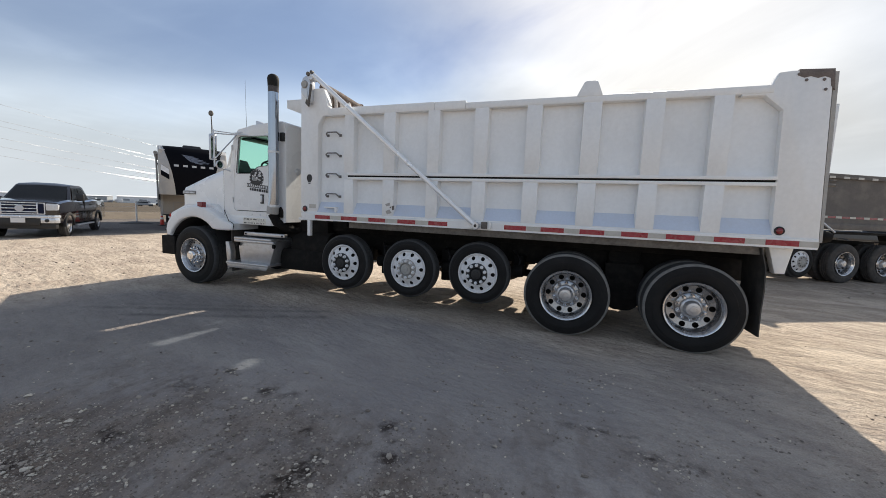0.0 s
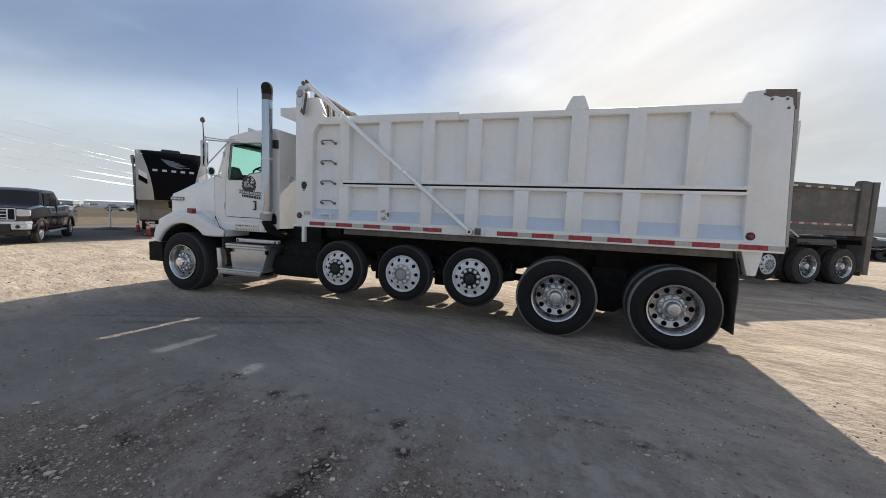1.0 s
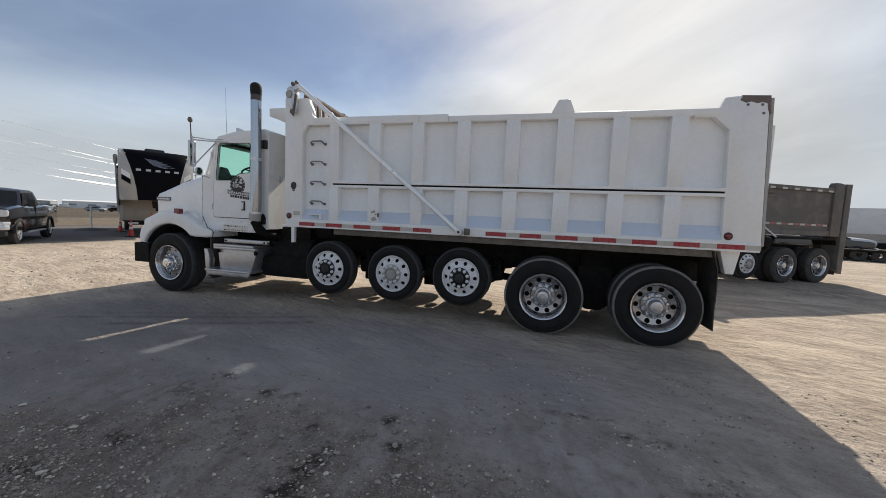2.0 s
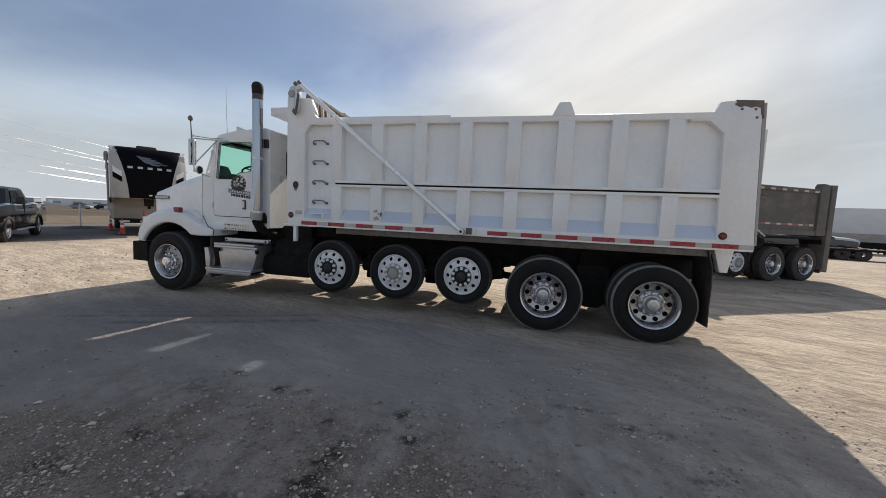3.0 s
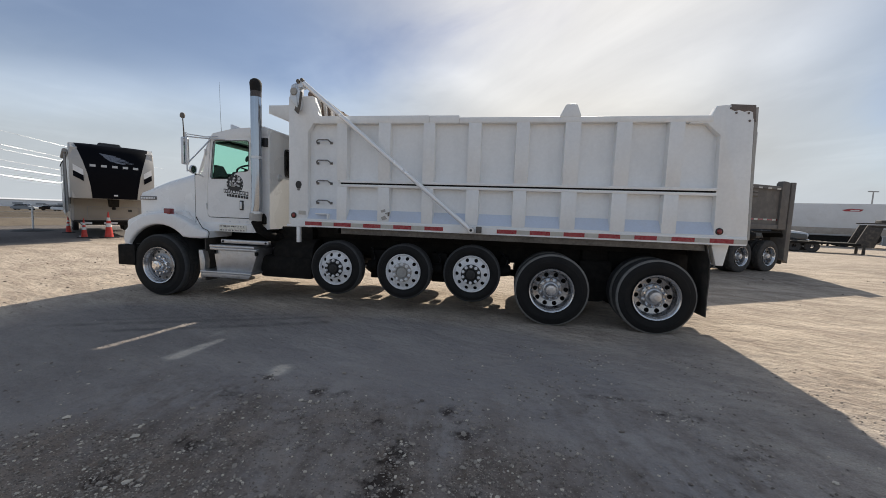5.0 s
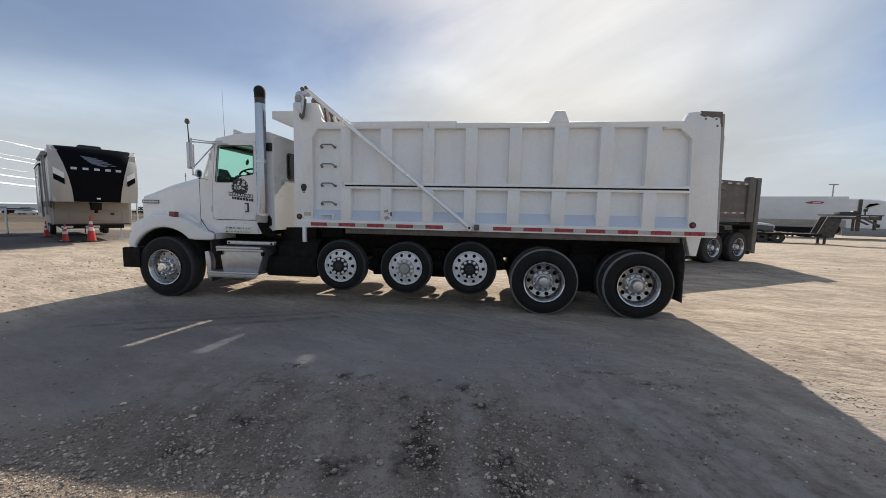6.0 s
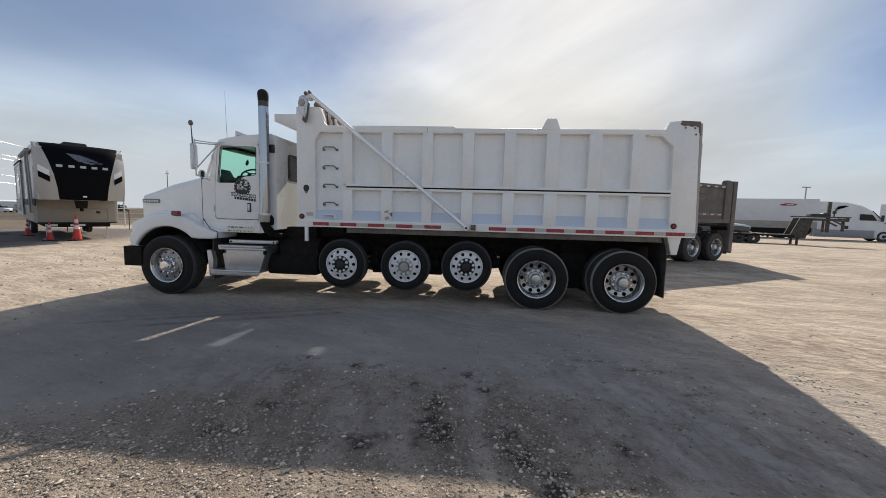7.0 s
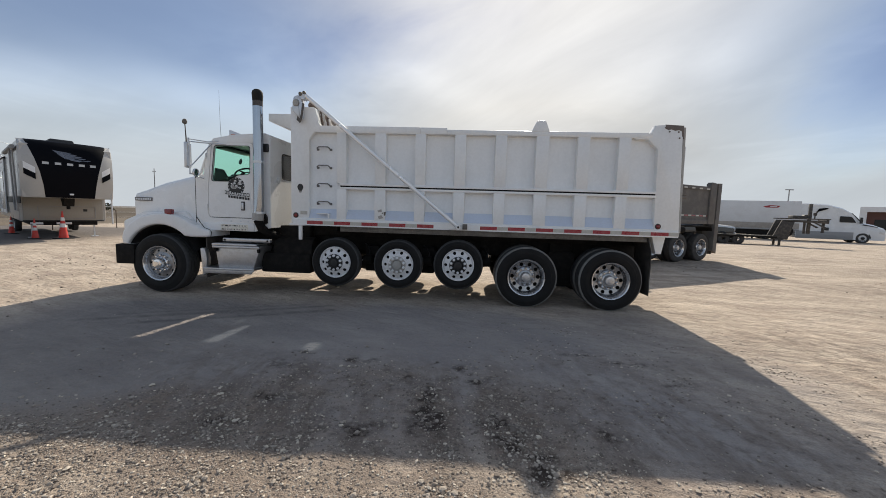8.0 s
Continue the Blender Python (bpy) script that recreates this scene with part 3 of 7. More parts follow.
    L(pk.outputs["Fac"], keep.inputs[0])

    def less(src):
        k = N("ShaderNodeMath"); k.operation = "MULTIPLY"
        L(src, k.inputs[0]); L(keep.outputs[0], k.inputs[1])
        return k.outputs[0]
    c = mixc(less(rng(clod.outputs["Fac"], 0.57, 0.66, 0, 0.75)), c, (0.162, 0.133, 0.107))
    c = mixc(less(rng(fine.outputs["Fac"], 0.36, 0.66, 0, 0.4)), c, (0.669, 0.577, 0.469))
    c = mixc(less(rng(grit.outputs["Fac"], 0.46, 0.66, 0, 0.65)), c, (0.150, 0.126, 0.102))
    c = mixc(less(rng(grit.outputs["Fac"], 0.44, 0.30, 0, 0.60)), c, (0.80, 0.71, 0.59))
    # churned soil under the gravel is darker
    gm = N("ShaderNodeMath"); gm.operation = "MULTIPLY"; gm.use_clamp = True
    L(ga.outputs["Fac"], gm.inputs[0]); L(rng(nz(5, 6, 0.65).outputs["Fac"], 0.36, 0.62, 0.35, 1.3), gm.inputs[1])
    c = mixc(gm.outputs[0], c, (0.375, 0.306, 0.246))
    # darker churned soil in ragged patches, deepened beside the truck for its shade
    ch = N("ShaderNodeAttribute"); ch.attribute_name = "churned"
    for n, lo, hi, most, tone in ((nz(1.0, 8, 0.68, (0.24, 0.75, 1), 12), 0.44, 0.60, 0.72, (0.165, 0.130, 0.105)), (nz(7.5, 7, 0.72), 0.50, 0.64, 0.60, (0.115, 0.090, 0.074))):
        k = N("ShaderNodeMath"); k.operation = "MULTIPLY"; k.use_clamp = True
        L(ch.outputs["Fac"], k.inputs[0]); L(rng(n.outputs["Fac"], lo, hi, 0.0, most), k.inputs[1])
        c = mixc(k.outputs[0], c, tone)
    # gravel: small stones of varied tone
    vor = N("ShaderNodeTexVoronoi"); vor.inputs["Scale"].default_value = 75
    wv = N("ShaderNodeVectorMath"); wv.operation = "MULTIPLY_ADD"
    wv.inputs[1].default_value = (0.02, 0.02, 0.02)
    L(fine.outputs["Color"], wv.inputs[0]); L(tc.outputs["Object"], wv.inputs[2]); L(wv.outputs[0], vor.inputs["Vector"])
    stones = N("ShaderNodeMath"); stones.operation = "MULTIPLY"; stones.use_clamp = True
    L(rng(vor.outputs["Distance"], 0.46, 0.36), stones.inputs[0])
    sep = N("ShaderNodeSeparateColor"); L(vor.outputs["Color"], sep.inputs[0])
    some = N("ShaderNodeMath"); some.operation = "MULTIPLY_ADD"; some.use_clamp = True      # only some cells hold a stone
    some.inputs[1].default_value = 1.0
    L(rng(ga.outputs["Fac"], 0.05, 1.0, -0.98, -0.40), some.inputs[2]); L(sep.outputs[1], some.inputs[0])
    L(rng(some.outputs[0], 0.0, 0.06), stones.inputs[1])
    tone = mixc(sep.outputs[0], (0.152, 0.126, 0.102), (0.507, 0.443, 0.377))
    c = mixc(stones.outputs[0], c, tone)
    brk = N("ShaderNodeMath"); brk.operation = "MULTIPLY"
    L(at.outputs["Fac"], brk.inputs[0]); L(rng(nz(11, 8, 0.75).outputs["Fac"], 0.38, 0.60, 0.15, 1.5), brk.inputs[1])
    c = mixc(rng(brk.outputs[0], 0.10, 0.55, 0.0, 0.88), c, (0.046, 0.033, 0.027))
    # real tyre marks, plus the camper's shadow painted on the ground beside it
    tm = N("ShaderNodeAttribute"); tm.attribute_name = "marks_and_shade"
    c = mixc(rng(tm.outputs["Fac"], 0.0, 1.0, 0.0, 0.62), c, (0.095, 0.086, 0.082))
    # small sun patches on the shaded ground, painted as paler colour
    sp = N("ShaderNodeAttribute"); sp.attribute_name = "sun_patches"
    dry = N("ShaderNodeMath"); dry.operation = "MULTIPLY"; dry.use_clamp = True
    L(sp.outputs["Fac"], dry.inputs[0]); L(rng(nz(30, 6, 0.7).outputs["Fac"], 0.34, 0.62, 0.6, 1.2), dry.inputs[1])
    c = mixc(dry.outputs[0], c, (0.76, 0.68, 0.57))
    # dry grass far out
    pos = N("ShaderNodeSeparateXYZ"); L(tc.outputs["Object"], pos.inputs[0])
    far = N("ShaderNodeMath"); far.operation = "MAXIMUM"
    L(rng(pos.outputs["X"], -30, -34), far.inputs[0]); L(rng(pos.outputs["Y"], 62, 75), far.inputs[1])
    grass = mixc(rng(nz(0.08, 8).outputs["Fac"], 0.35, 0.65), (0.085, 0.070, 0.050), (0.145, 0.118, 0.085))
    c = mixc(far.outputs[0], c, grass)
    c = mixc(1.0, c, (0.93, 0.904, 0.902), "MULTIPLY")
    L(c, p.inputs["Base Color"])
    p.inputs["Roughness"].default_value = 0.93
    p.inputs["Specular IOR Level"].default_value = 0.25
    h = N("ShaderNodeMath"); h.operation = "ADD"
    L(fine.outputs["Fac"], h.inputs[0])
    h2 = N("ShaderNodeMath"); h2.operation = "MULTIPLY_ADD"; h2.inputs[1].default_value = 0.9
    L(stones.outputs[0], h2.inputs[0]); L(grit.outputs["Fac"], h2.inputs[2])
    L(h2.outputs[0], h.inputs[1])
    b1, b2 = N("ShaderNodeBump"), N("ShaderNodeBump")
    b1.inputs["Distance"].default_value = 0.014
    L(rng(ga.outputs["Fac"], 0.05, 0.6, 0.42, 0.9), b1.inputs["Strength"])
    b2.inputs["Strength"].default_value, b2.inputs["Distance"].default_value = 0.55, 0.11
    L(h.outputs[0], b1.inputs["Height"])
    tr = N("ShaderNodeMath"); tr.operation = "ADD"
    L(track.outputs["Fac"], tr.inputs[0]); L(scuff.outputs["Fac"], tr.inputs[1])
    L(tr.outputs[0], b2.inputs["Height"]); L(b2.outputs[0], b1.inputs["Normal"]); L(b1.outputs[0], p.inputs["Normal"])
    return m


build_ground()

# ---- wheels ----
def pierced(bm, rows, n, rings, cut):
    """A turned disc of rows (r, along) in n sectors; in ring i the sectors k with k % rings[i][0] in rings[i][1] stay open."""
    vs = [[bm.verts.new((r * math.cos(2 * math.pi * k / n), a, r * math.sin(2 * math.pi * k / n))) for k in range(n)] for r, a in rows]
    for i, (p, q) in enumerate(zip(vs, vs[1:])):
        for k in range(n):
            if i in rings and (k % cut) in rings[i]:
                continue
            bm.faces.new((p[k], p[(k + 1) % n], q[(k + 1) % n], q[k]))
    return bm


def tyre_mesh(r, rim, w, name="tyre", shoulder=False):
    prof = [(rim - 0.01, 0.035), (rim + 0.012, 0.018), (rim + 0.03, 0.012), (rim + (r - rim) * 0.42, 0.0), (rim + (r - rim) * 0.52, 0.001), (rim + (r - rim) * 0.54, 0.006),
            (r - 0.055, 0.008), (r - 0.028, 0.018), (r - 0.008, 0.034)]
    grooves = 4
    for g in range(grooves + 1):
        a = 0.045 + (w - 0.09) * g / grooves
        b = 0.045 + (w - 0.09) * (g + 1) / grooves
        if g < grooves:
            prof += [(r, a), (r, b - 0.014), (r - 0.014, b - 0.012), (r - 0.014, b - 0.002)]
    prof += [(r, w - 0.045), (r - 0.01, w - 0.03), (r - 0.05, w - 0.006), (rim + 0.05, w), (rim - 0.01, w - 0.03)]
    me = mesh_of(name, lathe(B(), prof, 64), M_TYRE, 40)
    me.materials.append(M_TYRETOP)
    for p in me.polygons:
        if math.hypot(p.center.x, p.center.z) > r - 0.022 and p.center.y > 0.022:
            p.material_index = 1
    if shoulder:                                        # outer shoulder paler than the sidewall
        me.materials.append(M_SHOULDER)
        for p in me.polygons:
            if r - 0.022 < math.hypot(p.center.x, p.center.z) < r + 0.001 and p.center.y < 0.042:
                p.material_index = 2
    return me


def drilled_ring(bm, r0, a0, r1, a1, n, rc, h, depth=0.014):
    """A turned ring from radius r0 to r1 with n round holes of radius h, their centres at radius rc."""
    half = math.pi / n * rc
    corners = [math.atan2(v, u) for u in (-half, half) for v in (r0 - rc, r1 - rc)]
    angles = sorted([2 * math.pi * k / 20 - math.pi for k in range(20)] + corners)
    for j in range(n):
        th = 2 * math.pi * j / n

        def at(u, r, out=0.0):
            q = th + u / rc
            return bm.verts.new((r * math.cos(q), a0 + (a1 - a0) * (r - r0) / (r1 - r0) + out, r * math.sin(q)))
        rings = [[], [], []]
        for g in angles:
            c, s = math.cos(g), math.sin(g)
            reach = min(half / max(abs(c), 1e-6), (r1 - rc if s > 0 else rc - r0) / max(abs(s), 1e-6))
            rings[0].append(at(reach * c, rc + reach * s))
            rings[1].append(at(h * c, rc + h * s))
            rings[2].append(at(h * c, rc + h * s, depth))
        m = len(angles)
        for p, q in zip(rings, rings[1:]):
            for k in range(m):
                bm.faces.new((p[k], p[(k + 1) % m], q[(k + 1) % m], q[k]))
    return bm


def rear_rim():
    """A deep dish: flange, barrel, then the disc with its ring of hand holes."""
    bm = lathe(B(), [(0.318, 0.004), (0.312, -0.004), (0.300, 0.0), (0.292, 0.012), (0.286, 0.05), (0.268, 0.085), (0.262, 0.13), (0.255, 0.150)], 80)
    drilled_ring(bm, 0.176, 0.163, 0.256, 0.149, 10, 0.219, 0.0335)
    lathe(bm, [(0.177, 0.163), (0.170, 0.158), (0.165, 0.135), (0.150, 0.128), (0.11, 0.126)], 80)
    return mesh_of("wheel", bm, M_ALUDULL, 40)


def front_rim():
    """A shallow dish with small holes round the edge of its disc."""
    bm = lathe(B(), [(0.318, 0.014), (0.313, 0.0), (0.303, 0.0), (0.293, 0.014), (0.286, 0.055), (0.274, 0.080), (0.260, 0.088)], 80)
    drilled_ring(bm, 0.196, 0.082, 0.262, 0.087, 10, 0.230, 0.019)
    lathe(bm, [(0.197, 0.082), (0.172, 0.074), (0.155, 0.070), (0.10, 0.068), (0.095, 0.09)], 80)
    return mesh_of("wheel", bm, M_FRONTALU, 40)


def lift_rim(k=0.875):
    """A bulged disc close to flush with the tyre, ten round holes near its edge."""
    bm = lathe(B(), [(r * k, a) for r, a in ((0.318, 0.012), (0.312, 0.0), (0.302, 0.002), (0.292, 0.014), (0.284, 0.030), (0.274, 0.022))], 80)
    drilled_ring(bm, 0.212 * k, -0.012, 0.275 * k, 0.022, 10, 0.244 * k, 0.031 * k)
    lathe(bm, [(r * k, a) for r, a in ((0.213, -0.012), (0.190, -0.028), (0.172, -0.031), (0.155, -0.035), (0.10, -0.037), (0.095, 0.0))], 80)
    return mesh_of("wheel", bm, M_STEELW, 40)


def hub_mesh(mat, r0, r1, out, base):
    prof = [(r0, base), (r0, base - 0.02), (r0 * 0.93, base - 0.03), (r1 * 1.05, base - 0.036), (r1, base - 0.05), (r1 * 0.96, out + 0.02), (r1 * 0.82, out + 0.004), (r1 * 0.45, out), (r1 * 0.4, out - 0.006), (0, out - 0.008)]
    return mesh_of("hub", lathe(B(), prof, 28), mat, 40)


NUT = mesh_of("lug_nut", lathe(B(), [(0.024, 0.0), (0.024, -0.012), (0.020, -0.016), (0.019, -0.048), (0.012, -0.055), (0, -0.055)], 10), M_CHROME, 30)
NUT_DARK = mesh_of("lug_nut", lathe(B(), [(0.021, 0.0), (0.021, -0.012), (0.017, -0.014), (0.017, -0.034), (0.010, -0.038), (0, -0.038)], 8), M_SILL, 30)
NUT_PALE = mesh_of("lug_nut", lathe(B(), [(0.024, 0.012), (0.024, -0.010), (0.018, -0.014), (0.017, -0.034), (0.010, -0.038), (0, -0.038)], 10), M_STEELW, 30)
DRUM = mesh_of("brake_drum", lathe(B(), [(0.0, 0.02), (0.255, 0.02), (0.262, 0.03), (0.262, 0.20), (0.2, 0.22), (0.05, 0.22), (0.05, 0.30), (0, 0.30)], 40), M_CHASSIS, 40)


def make_wheel(parent, at, tyre, rim, hub, nut_r, nut_y, tyre2=None, w2=0.0, drum=0.14, nut=NUT_DARK):
    wheel = new("wheel", rim)
    wheel.parent, wheel.matrix_basis = parent, at

    def sub(name, me, m=None, label=""):
        o = new(name, me)
        o.parent = wheel
        if m is not None:
            o.matrix_basis = m
        return tagged(o, label)
    sub("tyre", tyre)
    if rim in (RIM_R, RIM_F):
        sub("rim_lip", LIP_R, None, "polished rim lip")
    if tyre2:
        sub("tyre", tyre2, pose(0, w2, 0))
    sub("hub", hub)
    sub("brake_drum", DRUM, pose(0, drum, 0))
    for k in range(10):
        a = 36 * k + 18
        sub("lug_nut", nut, pose(nut_r * math.cos(radians(a)), nut_y, nut_r * math.sin(radians(a))))
    return wheel


TYRE_R = tyre_mesh(0.525, 0.315, 0.275, shoulder=True)
TYRE_F = tyre_mesh(0.535, 0.315, 0.375)
TYRE_P = tyre_mesh(0.430, 0.276, 0.245)
LIP_R = mesh_of("rim_lip", lathe(B(), [(0.319, 0.006), (0.314, -0.006), (0.301, -0.003), (0.291, 0.010), (0.284, 0.05), (0.280, 0.055)], 64), M_LIP, 40)
RIM_R, RIM_F, RIM_P = rear_rim(), front_rim(), lift_rim()
HUB_R = hub_mesh(M_ALU, 0.120, 0.088, 0.015, 0.13)
HUB_F = hub_mesh(M_CHROME, 0.115, 0.092, -0.06, 0.075)
HUB_P = hub_mesh(M_BLACK, 0.150, 0.085, -0.080, -0.026)
HUB_PG = hub_mesh(M_DUSTGREY, 0.150, 0.090, -0.070, -0.026)


def loop_at(poly, c, angles):
    out = []
    for a in angles:
        d, best = (math.cos(a), math.sin(a)), None
        for (x0, y0), (x1, y1) in zip(poly, poly[1:] + poly[:1]):
            ex, ey = x1 - x0, y1 - y0
            den = d[0] * ey - d[1] * ex
            if abs(den) < 1e-9:
                continue
            t = ((x0 - c[0]) * ey - (y0 - c[1]) * ex) / den
            s = ((x0 - c[0]) * d[1] - (y0 - c[1]) * d[0]) / den
            if t > 1e-6 and -1e-6 <= s <= 1 + 1e-6:
                best = t if best is None else max(best, t)
        out.append((c[0] + best * d[0], c[1] + best * d[1]))
    return out


def ring_plate(bm, outer, inner, a0, a1, axis="y"):
    """A plate with an opening: two outlines, drawn out from a0 to a1."""
    c = (sum(p[0] for p in inner) / len(inner), sum(p[1] for p in inner) / len(inner))
    ang = sorted({round(math.atan2(p[1] - c[1], p[0] - c[0]), 5) for p in outer + inner})
    o, i = loop_at(outer, c, ang), loop_at(inner, c, ang)
    put = {"y": lambda u, v, a: (u, a, v), "x": lambda u, v, a: (a, u, v), "z": lambda u, v, a: (u, v, a)}[axis]
    rows = [[bm.verts.new(put(*p, a)) for p in lp] for lp, a in ((o, a0), (i, a0), (i, a1), (o, a1))]
    n = len(ang)
    for r in range(4):
        p, q = rows[r], rows[(r + 1) % 4]
        for k in range(n):
            bm.faces.new((p[k], p[(k + 1) % n], q[(k + 1) % n], q[k]))
    return bm


def rounded(pts, r=0.04, n=4):
    out = []
    for i, p in enumerate(pts):
        p, a, b = Vector(p), Vector(pts[i - 1]), Vector(pts[(i + 1) % len(pts)])
        k = min(r, (a - p).length * 0.45, (b - p).length * 0.45)
        s, e = p + (a - p).normalized() * k, p + (b - p).normalized() * k
        out += [tuple((1 - t) ** 2 * s + 2 * t * (1 - t) * p + t * t * e) for t in (j / n for j in range(n + 1))]
    return out


MID = 1.02          # the truck's centre line
RIBS = [(-3.28, -3.12), (-2.62, -2.44), (-1.94, -1.77), (-1.28, -1.10), (-0.61, -0.43), (0.05, 0.25), (0.71, 0.90), (1.36, 1.54)]


def build_dump_body(truck):
    yo, yi = -0.20, -0.105            # rib faces, panel faces
    # the tub: front wall, floor, side skins, tailgate
    bm = B()
    prism(bm, [(yi, 1.575), (yo + 0.004, 1.415), (yo + 0.004, 1.34), (yo + 0.10, 1.34), (yo + 0.11, 1.42), (yi + 0.012, 1.585), (yi + 0.012, 2.94), (yi, 2.94)], -3.90, 2.16, "x")
    fy = 2 * MID
    prism(bm, [(fy - yi, 1.575), (fy - yo - 0.004, 1.415), (fy - yo - 0.004, 1.34), (fy - yo - 0.10, 1.34), (fy - yo - 0.11, 1.42), (fy - yi - 0.012, 1.585), (fy - yi - 0.012, 2.94), (fy - yi, 2.94)][::-1], -3.90, 2.16, "x")
    body = part("dump_body", bm, M_BED, truck, "white painted steel dump body with chalky scuffs")
    part("floor_plate", box(B(), -3.9, 2.2, -0.09, 2.13, 1.38, 1.42), M_SILL, body)
    part("front_wall", box(B(), -4.02, -3.95, -0.12, 2.16, 1.34, 2.98, 0.008), M_BED, body)
    gate = part("tailgate", box(B(), 2.28, 2.50, 0.0, 2.04, 1.38, 2.78, 0.012), M_BED, body)
    for s, (y0, y1) in ((0, (yo, yo + 0.13)), (1, (fy - yo - 0.13, fy - yo))):
        face = yo if not s else fy - yo
        # front pillar, with the stepped head that carries the tarp gear
        pil = [(-4.085, 1.335), (-3.765, 1.335), (-3.765, 2.74), (-3.675, 2.868), (-3.55, 2.868), (-3.55, 2.965), (-3.60, 3.02), (-3.66, 3.26), (-3.70, 3.275), (-4.085, 3.275)]
        part("front_pillar", prism(B(), pil, y0 + 0.008, y1, "y", 0.008), M_BED, body)
        post = [(2.005, 1.30), (2.405, 1.30), (2.325, 3.055), (2.00, 3.07), (1.90, 3.06), (1.845, 2.94), (1.60, 2.94), (1.60, 2.845), (1.80, 2.84), (1.965, 2.69)]
        part("rear_post", prism(B(), post, y0 + 0.006, y1, "y", 0.008), M_BED, body)
        if s == 0:
            cap = prism(B(), [(2.055, 3.078), (2.335, 3.064), (2.352, 2.86), (2.318, 2.90), (2.308, 2.975), (2.262, 2.995), (2.21, 2.982), (2.15, 3.004), (2.10, 2.992), (2.06, 3.012)], y0 + 0.002, y0 + 0.14, "y", 0.003)
            part("worn_cap", cap, M_BEDEDGE, body, "scraped dark rusty steel cap")
            part("edge_strip", prism(B(), [(2.335, 3.04), (2.41, 1.36), (2.435, 1.36), (2.375, 3.04)], y0 + 0.02, y1 + 0.02, "y"), M_DUSTGREY, body, "dusty grey rear edge strip")
        # top rail, with a joint in the middle
        for x0, x1, zt in ((-3.58, -1.86, 2.975), (-1.86, -1.42, 2.972), (-1.42, 1.87, 2.955)):
            part("top_rail", box(B(), x0, x1, y0, y1 + 0.03, 2.86, zt - (0.012 if x0 > -1.5 else 0), 0.012), M_BED, body)
        fin = prism(B(), rounded([(-0.045, 2.93), (0.035, 3.095), (0.06, 3.105), (0.165, 3.105), (0.185, 3.095), (0.25, 2.93)], 0.02), y0 - 0.004, y1 + 0.01, "y", 0.006)
        part("side_fin", fin, M_BED, body)
        for x0, x1 in RIBS:
            c = B()
            d = -1 if not s else 1
            prism(c, [(x0, face), (x1, face), (x1 + 0.012, face - d * 0.10), (x0 - 0.012, face - d * 0.10)], 1.405, 1.925, "z", 0.006)
            part("rib", c, M_BED, body)
            c = B()
            prism(c, [(x0, face), (x1, face), (x1 + 0.012, face - d * 0.10), (x0 - 0.012, face - d * 0.10)], 2.015, 2.865, "z", 0.006)
            part("rib", c, M_BED, body)
        # waist band: two flats with an open slot between them
        part("waist_band", box(B(), -3.23, 1.99, y0 - 0.004, y1, 1.920, 1.958, 0.004), M_BED, body)
        part("waist_band", box(B(), -3.23, 1.99, y0 - 0.004, y1, 1.982, 2.022, 0.004), M_BED, body)
        part("waist_slot", box(B(), -3.22, 1.98, min(face, face - (0.06 if s else -0.06)) + 0.012, max(face, face - (0.06 if s else -0.06)) - 0.012, 1.950, 1.990), M_CHASSIS, body, "dark open slot")
        part("bottom_rail", prism(B(), [(y0 - 0.008, 1.285), (y1, 1.285), (y1, 1.41), (y0 + 0.02, 1.41), (y0 - 0.008, 1.385)], -4.05, 2.395, "x", 0.005), M_BED, body)
        part("under_sill", box(B(), -3.25, 2.0, y0 + 0.10, y0 + 0.22, 1.19, 1.29, 0.006), M_UNDER, body, "weathered mottled grey sill")
    # sloped foot of each bay, with reflected blue sky painted into its colour
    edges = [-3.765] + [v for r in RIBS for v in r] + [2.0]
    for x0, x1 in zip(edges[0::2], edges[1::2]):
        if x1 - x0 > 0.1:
            part("sloped_foot", prism(B(), [(yi - 0.003, 1.575), (yo + 0.001, 1.412), (yo + 0.012, 1.412), (yi + 0.008, 1.575)], x0 - 0.008, x1 + 0.008, "x"), M_FOOT, body, "sloped plate tinted pale blue for sky light")
    # reflective tape on the near bottom rail, red and white by turns
    reds = [-3.80 + 0.48 * k for k in range(5)] + [-0.815 + 0.462 * k for k in range(7)]
    for k, x in enumerate(reds):
        part("red_tape", box(B(), x, x + 0.28, yo - 0.0125, yo - 0.0075, 1.308, 1.365), M_RED, body, "red reflective tape")
        nxt = reds[k + 1] if k + 1 < len(reds) else 2.40
        if nxt - x < 0.6:
            part("white_tape", box(B(), x + 0.282, nxt - 0.002, yo - 0.0120, yo - 0.0075, 1.308, 1.365), M_TAPEW, body, "dusty white reflective tape")
    # ladder rungs on the front bay
    for z in (2.625, 2.315, 2.005, 1.70):
        y = yi - 0.062
        part("rung", tube(B(), [(-3.640, yi + 0.01, z - 0.035), (-3.640, y + 0.02, z - 0.032), (-3.632, y, z - 0.018), (-3.605, y, z + 0.002), (-3.45, y, z + 0.002), (-3.422, y, z - 0.018), (-3.414, y + 0.02, z - 0.032), (-3.414, yi + 0.01, z - 0.035)], 0.011, 8), M_RUNG, body, "dark worn steel rung")
        for x in (-3.640, -3.414):
            part("rung_foot", box(B(), x - 0.022, x + 0.022, yi - 0.012, yi + 0.004, z - 0.055, z - 0.018, 0.004), M_RUNG, body)
